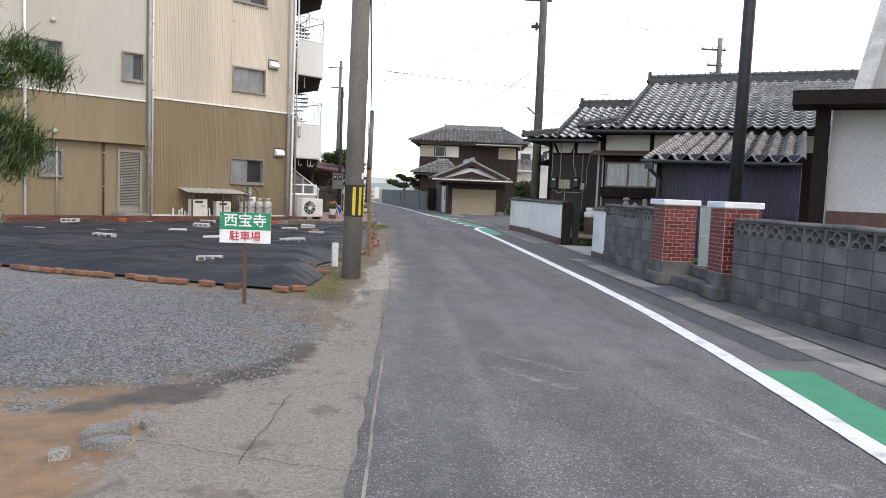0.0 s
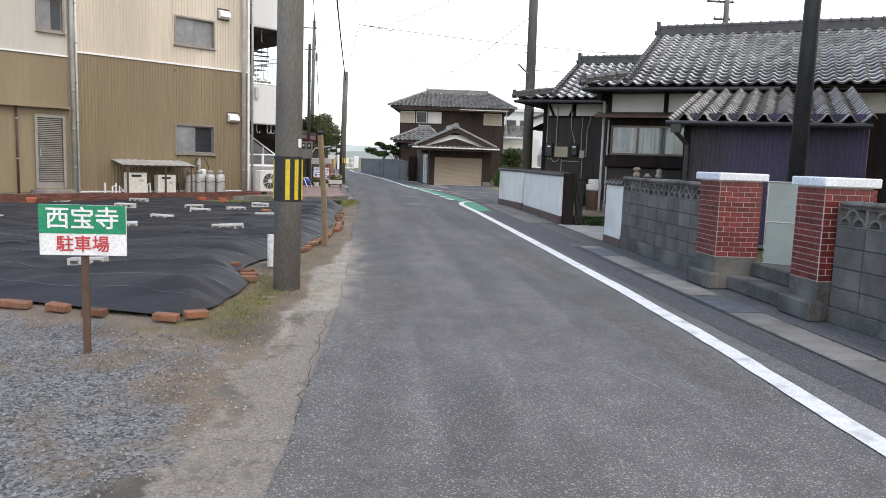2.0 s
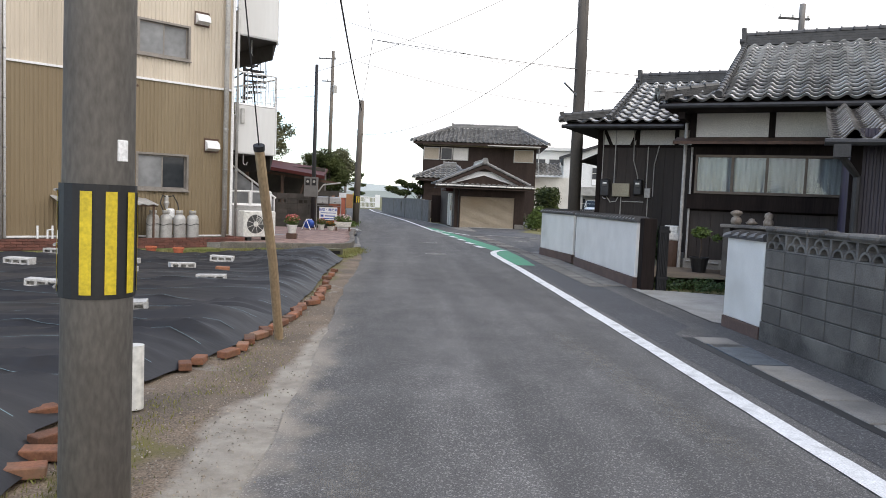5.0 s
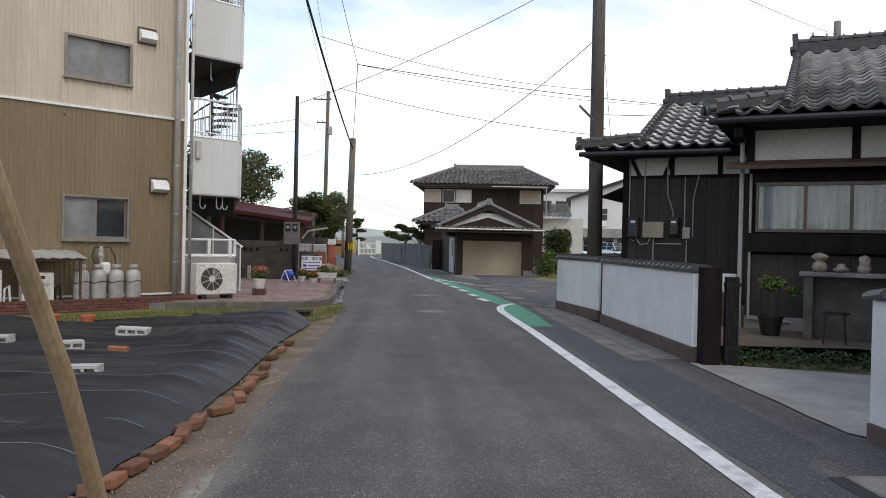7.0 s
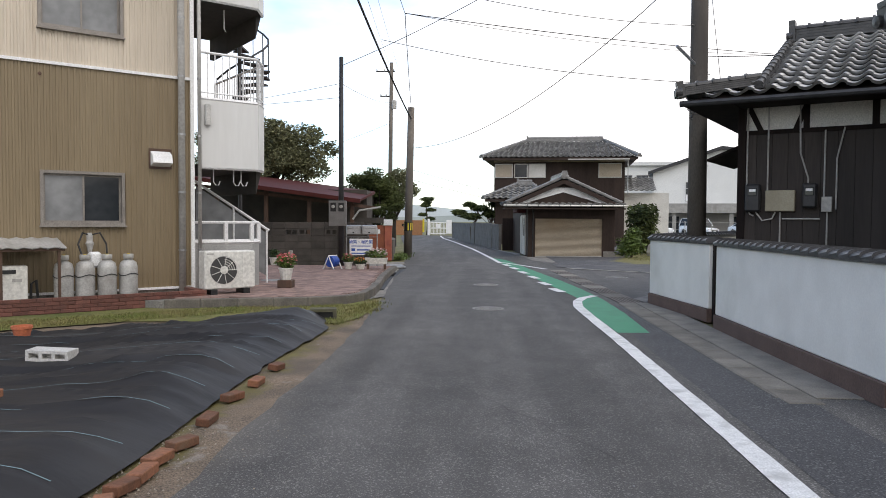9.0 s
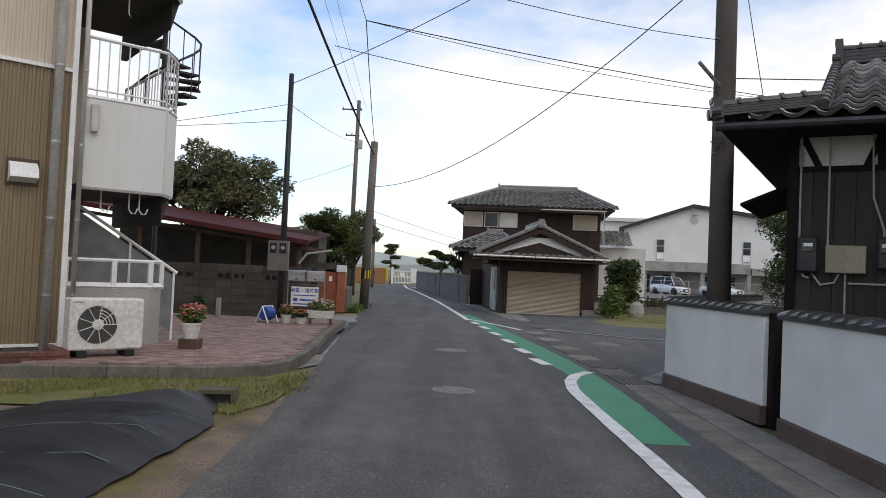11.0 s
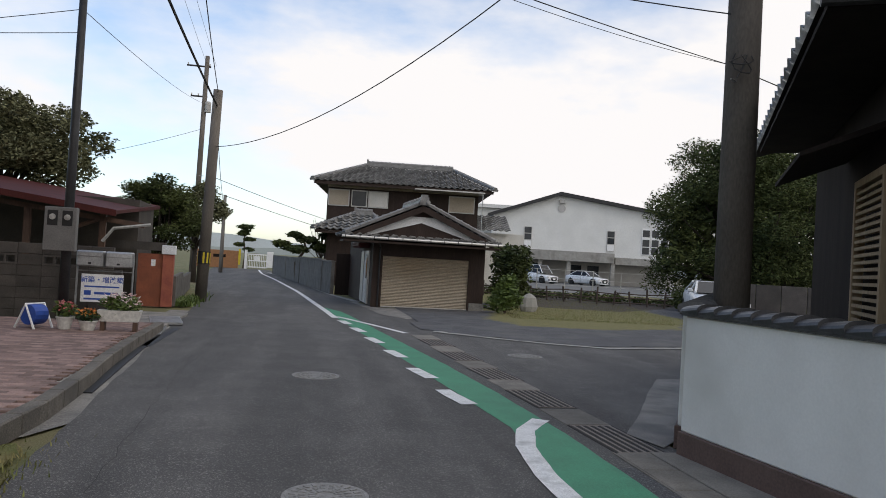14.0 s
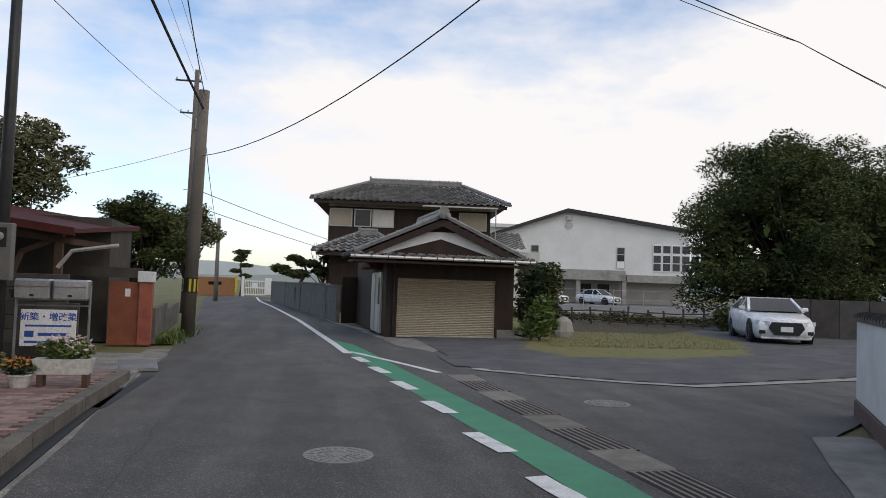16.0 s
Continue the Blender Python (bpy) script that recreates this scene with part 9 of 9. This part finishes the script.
cwl = thing("yard_wall_2", "grey board-marked concrete wall behind the car", "wall", turned(17.6, 50.0, -30), kind="structure")
for i in range(14):
    part("panel", Shape().bbox(i * 0.92, i * 0.92 + 0.9, -0.06, 0.06, 0, 1.35, 0.01), DARKBLOCK, cwl)

gym = thing("school_hall", "white school hall with a low-pitched dark roof", "building", turned(30.6, 105, -14))
SCHOOLW = mat("school_white", (0.72, 0.72, 0.70), (0.66, 0.66, 0.64), 0.8, scale=0.5, fine=20, bump=0.03)
part("wall", Shape().add([(-7.8, 0, 0), (13.5, 0, 0), (13.5, 0, 8.4), (0, 0, 10.3), (-7.8, 0, 7.6), (-7.8, 25, 0), (13.5, 25, 0), (13.5, 25, 8.4), (0, 25, 10.3), (-7.8, 25, 7.6)], [(0, 1, 2, 3, 4), (5, 9, 8, 7, 6), (0, 4, 9, 5), (1, 6, 7, 2)]), SCHOOLW, gym, "white gable wall")
part("roof", Shape().add([(-8.4, -0.7, 7.55), (0, -0.7, 10.5), (14.2, -0.7, 8.4), (-8.4, 26, 7.55), (0, 26, 10.5), (14.2, 26, 8.4), (-8.4, -0.7, 7.2), (0, -0.7, 10.1), (14.2, -0.7, 8.0), (-8.4, 26, 7.2), (0, 26, 10.1), (14.2, 26, 8.0)], [(0, 1, 4, 3), (1, 2, 5, 4), (6, 9, 10, 7), (7, 10, 11, 8), (0, 6, 7, 1), (1, 7, 8, 2), (2, 8, 11, 5), (0, 3, 9, 6)]), DARKMETAL, gym, "dark sheet roof")
part("porch", Shape().box(-6.5, 6, -3.5, 0, 2.5, 3.6), CONCRETE, gym, "grey porch slab")
part("porch", Shape().box(6.3, 13.5, -2.5, 0, 2.4, 3.2), CONCRETE, gym)
for u in (-5.5, -2.4, 0.8, 5.7):
    part("pillar", Shape().box(u, u + 0.45, -3.2, -2.7, 0, 2.5), CONCRETE, gym)
part("ground_floor", Shape().box(-7.0, 13, -0.3, 0, 0, 2.5), mat("school_base", (0.42, 0.40, 0.36), (0.36, 0.34, 0.31), 0.85, scale=1), gym)
for u in (-4.0, 5.6):
    w = part("window", Shape().box(u, u + 0.9, -0.1, 0, 3.9, 6.3), ALU, gym)
    for z in (3.98, 4.78, 5.55):
        part("pane", Shape().box(u + 0.06, u + 0.84, -0.13, -0.1, z, z + 0.68), PANE if z > 4 else SIGN_WHITE, w)
for u in range(6):
    w = part("window", Shape().box(9.6 + u * 1.05, 10.55 + u * 1.05, -0.1, 0, 3.7, 6.8), SIGN_WHITE, gym)
    for z in (3.8, 4.7, 5.8):
        part("pane", Shape().box(9.68 + u * 1.05, 10.47 + u * 1.05, -0.13, -0.1, z, z + 0.8), PANE, w)
for u in (-6.0, -3.2, 1.5, 3.5):
    part("door_glass", Shape().box(u, u + 1.3, -0.36, -0.3, 0, 2.1), PANE, gym)
part("emblem", Shape().lathe([(0.45, 0), (0.45, 0.05), (0.35, 0.05), (0.35, 0.02), (0.0, 0.02)], 20, pose(0.2, -0.02, 8.6, 90, 0, 0)), METAL, gym, "round grey emblem")
part("lamp", Shape().box(-0.1, 0.5, -0.5, 0, 9.2, 9.6), PIPE, gym)
sc2 = thing("school_block", "long white school building behind the houses", "building", turned(12, 125, -8))
part("wall", Shape().box(0, 20, 0, 10, 0, 9.5), SCHOOLW, sc2)
part("roof_edge", Shape().box(-0.5, 20.5, -0.6, 10.5, 9.5, 10), SCHOOLW, sc2)
for i in range(8):
    w = part("window", Shape().box(1 + i * 2.3, 2.8 + i * 2.3, -0.08, 0, 6.3, 8.2), ALU, sc2)
    part("pane", Shape().box(1.1 + i * 2.3, 2.7 + i * 2.3, -0.12, -0.08, 6.4, 8.1), PANE, w)
wf = thing("mesh_fence", "pale wire-mesh fence of the school yard", "fence", turned(11, 69, -10))
for i in range(15):
    part("post", Shape().tube([(i * 1.8, 0, 0), (i * 1.8, 0, 1.5)], 0.03, 5), ALU, wf)
for z in (0.1, 0.5, 0.9, 1.45):
    part("rail", Shape().tube([(0, 0, z), (25.2, 0, z)], 0.012, 4), ALU, wf)

CARWHITE = mat("car_white", (0.80, 0.81, 0.82), (0.79, 0.80, 0.81), 0.18, scale=2, fine=5, bump=0)
CARGLASS = mat("car_glass", (0.02, 0.022, 0.025), None, 0.08, bump=0, spec=0.35)
TYRE = mat("tyre", (0.02, 0.02, 0.02), None, 0.85, bump=0.1)


def car(m, name, label, paint, h=1.45, L_=4.7, W=1.78, van=False):
    """A parked car, its front at -y."""
    c = thing(name, label, "car", m, "parked cars" if name != "sedan" else "")
    hood, belt = (0.98, 1.0) if van else (0.92, 0.95)
    st_ = [(-L_ / 2, 0.55, 0.22, 0.80), (-L_ / 2 + 0.12, 0.72, 0.18, 0.90), (-L_ / 2 + 0.5, 0.80, 0.16, 0.94), (-L_ / 2 + 1.4, 0.92, 0.16, 0.98), (-L_ / 2 + 1.9, belt + 0.02, 0.16, 1.0), (0.3, belt + 0.03, 0.16, 1.0),
           (L_ / 2 - 1.1, belt + 0.06, 0.16, 1.0), (L_ / 2 - 0.5, belt + 0.05, 0.18, 0.97), (L_ / 2 - 0.1, belt - 0.05, 0.22, 0.92), (L_ / 2, 0.7, 0.3, 0.84)]
    vs, k_ = [], 8
    for y, top, bot, wf_ in st_:
        hw_ = W / 2 * wf_
        vs += [(-hw_ * 0.9, y, bot), (-hw_, y, bot + 0.18), (-hw_, y, top - 0.14), (-hw_ * 0.9, y, top), (hw_ * 0.9, y, top), (hw_, y, top - 0.14), (hw_, y, bot + 0.18), (hw_ * 0.9, y, bot)]
    fs = [(i * k_ + j, i * k_ + (j + 1) % k_, (i + 1) * k_ + (j + 1) % k_, (i + 1) * k_ + j) for i in range(len(st_) - 1) for j in range(k_)] + [tuple(range(k_)), tuple(range((len(st_) - 1) * k_, len(st_) * k_))]
    part("body", Shape().add(vs, fs), paint, c, smooth=True)
    y0, y1, y2, y3 = (-L_ / 2 + 1.3, -L_ / 2 + 2.15, L_ / 2 - 1.45, L_ / 2 - 0.55) if not van else (-L_ / 2 + 0.9, -L_ / 2 + 1.5, L_ / 2 - 0.3, L_ / 2 - 0.08)
    b, r_ = W / 2 * 0.92, W / 2 * 0.72
    roofv = [(-r_, y1, h - 0.03), (r_, y1, h - 0.03), (r_, y2, h - 0.03), (-r_, y2, h - 0.03), (-r_ * 0.95, y1 + 0.2, h), (r_ * 0.95, y1 + 0.2, h), (r_ * 0.95, y2 - 0.2, h), (-r_ * 0.95, y2 - 0.2, h)]
    part("roof", Shape().add(roofv, [(4, 5, 6, 7), (0, 1, 5, 4), (1, 2, 6, 5), (2, 3, 7, 6), (3, 0, 4, 7)]), paint, c, smooth=True)
    z = belt + 0.01
    part("windscreen", Shape().add([(-b * 0.93, y0, z), (b * 0.93, y0, z), (r_ * 0.97, y1, h - 0.03), (-r_ * 0.97, y1, h - 0.03)], [(0, 1, 2, 3)]), CARGLASS, c)
    part("rear_window", Shape().add([(-b * 0.93, y3, z + 0.03), (b * 0.93, y3, z + 0.03), (r_ * 0.97, y2, h - 0.03), (-r_ * 0.97, y2, h - 0.03)], [(3, 2, 1, 0)]), CARGLASS, c)
    for sg_ in (-1, 1):
        part("side_window", Shape().add([(sg_ * b, y0 + 0.12, z), (sg_ * b, y3 - 0.12, z + 0.04), (sg_ * r_, y2 - 0.05, h - 0.06), (sg_ * r_, y1 + 0.05, h - 0.06)], [(0, 1, 2, 3)]), CARGLASS, c)
        for ya, yb in ((y0, y1), (y3, y2)):
            part("roof_pillar", Shape().tube([(sg_ * b * 0.97, ya, z), (sg_ * r_, yb, h - 0.04)], 0.045, 6), paint, c)
        part("roof_pillar", Shape().tube([(sg_ * (b + 0.005), 0.15, z), (sg_ * (r_ + 0.005), 0.12, h - 0.05)], 0.03, 6), paint, c)
        part("headlight", Shape().add([(sg_ * 0.45, -L_ / 2 + 0.03, 0.67), (sg_ * 0.84, -L_ / 2 + 0.14, 0.70), (sg_ * 0.84, -L_ / 2 + 0.12, 0.58), (sg_ * 0.45, -L_ / 2 - 0.04, 0.57)], [(0, 1, 2, 3)]), METAL, c, "clear headlight")
        part("fog_lamp", Shape().bbox(sg_ * 0.66 - 0.09, sg_ * 0.66 + 0.09, -L_ / 2 - 0.01, -L_ / 2 + 0.3, 0.3, 0.42, 0.02), BLACK, c)
        part("mirror", Shape().bbox(sg_ * (b + 0.12) - 0.09, sg_ * (b + 0.12) + 0.09, y0 + 0.3, y0 + 0.42, z, z + 0.13, 0.03), paint, c)
        part("door_line", Shape().box(sg_ * W / 2 - 0.004, sg_ * W / 2 + 0.004, 0.12, 0.13, 0.35, belt), BLACK, c)
        for y in (-L_ / 2 + 0.9, L_ / 2 - 0.95):
            w = part("wheel", Shape().lathe([(0.2, -0.1), (0.31, -0.1), (0.33, -0.06), (0.33, 0.06), (0.31, 0.1), (0.2, 0.1)], 22, pose(sg_ * (W / 2 - 0.09), y, 0.33, 0, 90, 0)), TYRE, c, "black tyre")
            part("rim", Shape().lathe([(0.0, -0.03), (0.08, -0.05), (0.2, -0.08), (0.215, -0.1), (0.215, 0.1), (0.2, 0.08), (0.08, 0.05), (0.0, 0.03)], 10, pose(sg_ * (W / 2 - 0.085), y, 0.33, 0, 90, 0)), METAL, w)
            part("arch", Shape().lathe([(0.34, -0.09), (0.40, -0.09), (0.40, 0.102), (0.34, 0.102)], 22, pose(sg_ * (W / 2 - 0.1), y, 0.33, 0, 90, 0)), BLACK, c)
    part("grille", Shape().add([(-0.42, -L_ / 2 - 0.035, 0.66), (0.42, -L_ / 2 - 0.035, 0.66), (0.5, -L_ / 2 - 0.04, 0.48), (0.34, -L_ / 2 - 0.04, 0.28), (-0.34, -L_ / 2 - 0.04, 0.28), (-0.5, -L_ / 2 - 0.04, 0.48)], [(0, 1, 2, 3, 4, 5)]), BLACK, c, "black grille")
    part("plate_bar", Shape().bbox(-0.17, 0.17, -L_ / 2 - 0.07, -L_ / 2 - 0.045, 0.38, 0.53, 0.004), SIGN_WHITE, c, "plain white plate")
    part("bumper_lip", Shape().bbox(-0.7, 0.7, -L_ / 2 + 0.0, -L_ / 2 + 0.2, 0.16, 0.24, 0.02), paint, c)
    return c


car(turned(16.45, 47.5, -22), "sedan", "white saloon car parked on the gravel yard", CARWHITE, 1.38)
car(turned(20.2, 95, 70), "parked_car", "white estate car parked by the school", CARWHITE, 1.5)
car(turned(25.6, 96.5, 30), "parked_car", "pale van parked by the school", CARWHITE, 1.85, 4.4, 1.7, True)
car(turned(31.4, 97.5, 30), "parked_car", "white car parked by the school", CARWHITE, 1.5)

# far gate and end of the lane
eg = thing("school_gate", "white sliding gate at the end of the lane", "gate", turned(-2.95, 86, 0) @ Matrix.Diagonal((0.68, 1, 0.88, 1)))
for z in (0.15, 0.75, 1.35):
    part("rail", Shape().box(0, 2.2, -0.04, 0.04, z, z + 0.1), SIGN_WHITE, eg)
for i in range(12):
    part("bar", Shape().box(i * 0.2, i * 0.2 + 0.05, -0.03, 0.03, 0.1, 1.4), SIGN_WHITE, eg)
part("panel", Shape().box(0.75, 1.45, -0.06, -0.045, 0.75, 1.25), SIGN_WHITE, eg)
part("post", Shape().bbox(-0.4, -0.1, -0.15, 0.15, 0, 1.8, 0.01), SIGN_WHITE, eg)
part("post", Shape().bbox(2.25, 3.0, -0.1, 0.1, 0.2, 1.7, 0.02), SIGN_WHITE, eg, "white notice board")
ew = thing("end_wall_1", "orange-brown tiled wall at the lane's end", "wall", turned(-7.05, 86.3, 0), kind="structure")
part("wall", Shape().bbox(0, 3.3, -0.15, 0.15, 0, 1.45, 0.01), mat("tan_brick", (0.33, 0.16, 0.07), (0.27, 0.13, 0.06), 0.8, scale=6, bump=0.15), ew)
part("plate", Shape().box(1.3, 2.3, -0.17, -0.15, 0.85, 1.1), DARKWOOD, ew)
part("banner", Shape().box(3.32, 3.5, -0.2, -0.17, 0.3, 1.6), YELLOW, ew, "tall yellow banner")
hl = thing("distant_hills", "hazy blue-grey hills on the horizon", "hills", kind="structure")
# distance haze is put into each row's colour, palest on the farther row
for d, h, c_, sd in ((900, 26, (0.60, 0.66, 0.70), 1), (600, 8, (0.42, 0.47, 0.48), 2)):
    vs, n = [], 90
    for i in range(n + 1):
        a = radians(-50 + 100 * i / n)
        z = h * (0.55 + 0.45 * noise.noise(Vector((i * 0.13, sd * 3.7, 0)))) + 1
        vs += [(d * math.sin(a) - d * 0.05, d * math.cos(a), -2), (d * math.sin(a) - d * 0.05, d * math.cos(a), z), (1.4 * d * math.sin(a), 1.4 * d * math.cos(a), -2)]
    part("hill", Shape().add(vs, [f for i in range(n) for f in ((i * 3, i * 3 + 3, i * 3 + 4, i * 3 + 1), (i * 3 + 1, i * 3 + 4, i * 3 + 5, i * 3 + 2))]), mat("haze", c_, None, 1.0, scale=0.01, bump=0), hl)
# ---- glazed brick faces of the gate pillars ----
for P_, x0, x1, y0, y1 in ((PA, 4.64, 5.18, 12.02, 12.58), (PB, 4.81, 5.31, 10.18, 10.66)):
    full = Shape().bbox(-0.074, 0.074, -0.012, 0.012, -0.0273, 0.0273, 0.003).mesh("brick", BRICKTILE)
    half = Shape().bbox(-0.033, 0.033, -0.012, 0.012, -0.0273, 0.0273, 0.003).mesh("half_brick", BRICKTILE)
    for face in range(4):
        if face == 0:
            o, a, w = Vector((x0, y0 + 0.008, 0)), 0, x1 - x0
        elif face == 1:
            o, a, w = Vector((x0 + 0.008, y1, 0)), -90, y1 - y0
        elif face == 2:
            o, a, w = Vector((x1 - 0.008, y0, 0)), 90, y1 - y0
        else:
            continue
        d = Vector((math.cos(radians(a)), math.sin(radians(a)), 0))
        for c in range(15):
            z = 0.432 + c * 0.0615
            x = 0.0
            first = c % 2
            while x < w - 0.03:
                short = first or w - x < 0.15
                l_ = 0.0735 if short else 0.1555
                p = o + d * (x + l_ / 2)
                part("brick", half if short else full, None, P_, "", pose(p.x, p.y, z, 0, 0, a))
                x += l_ + (0.004 if short else 0.0)
                first = 0
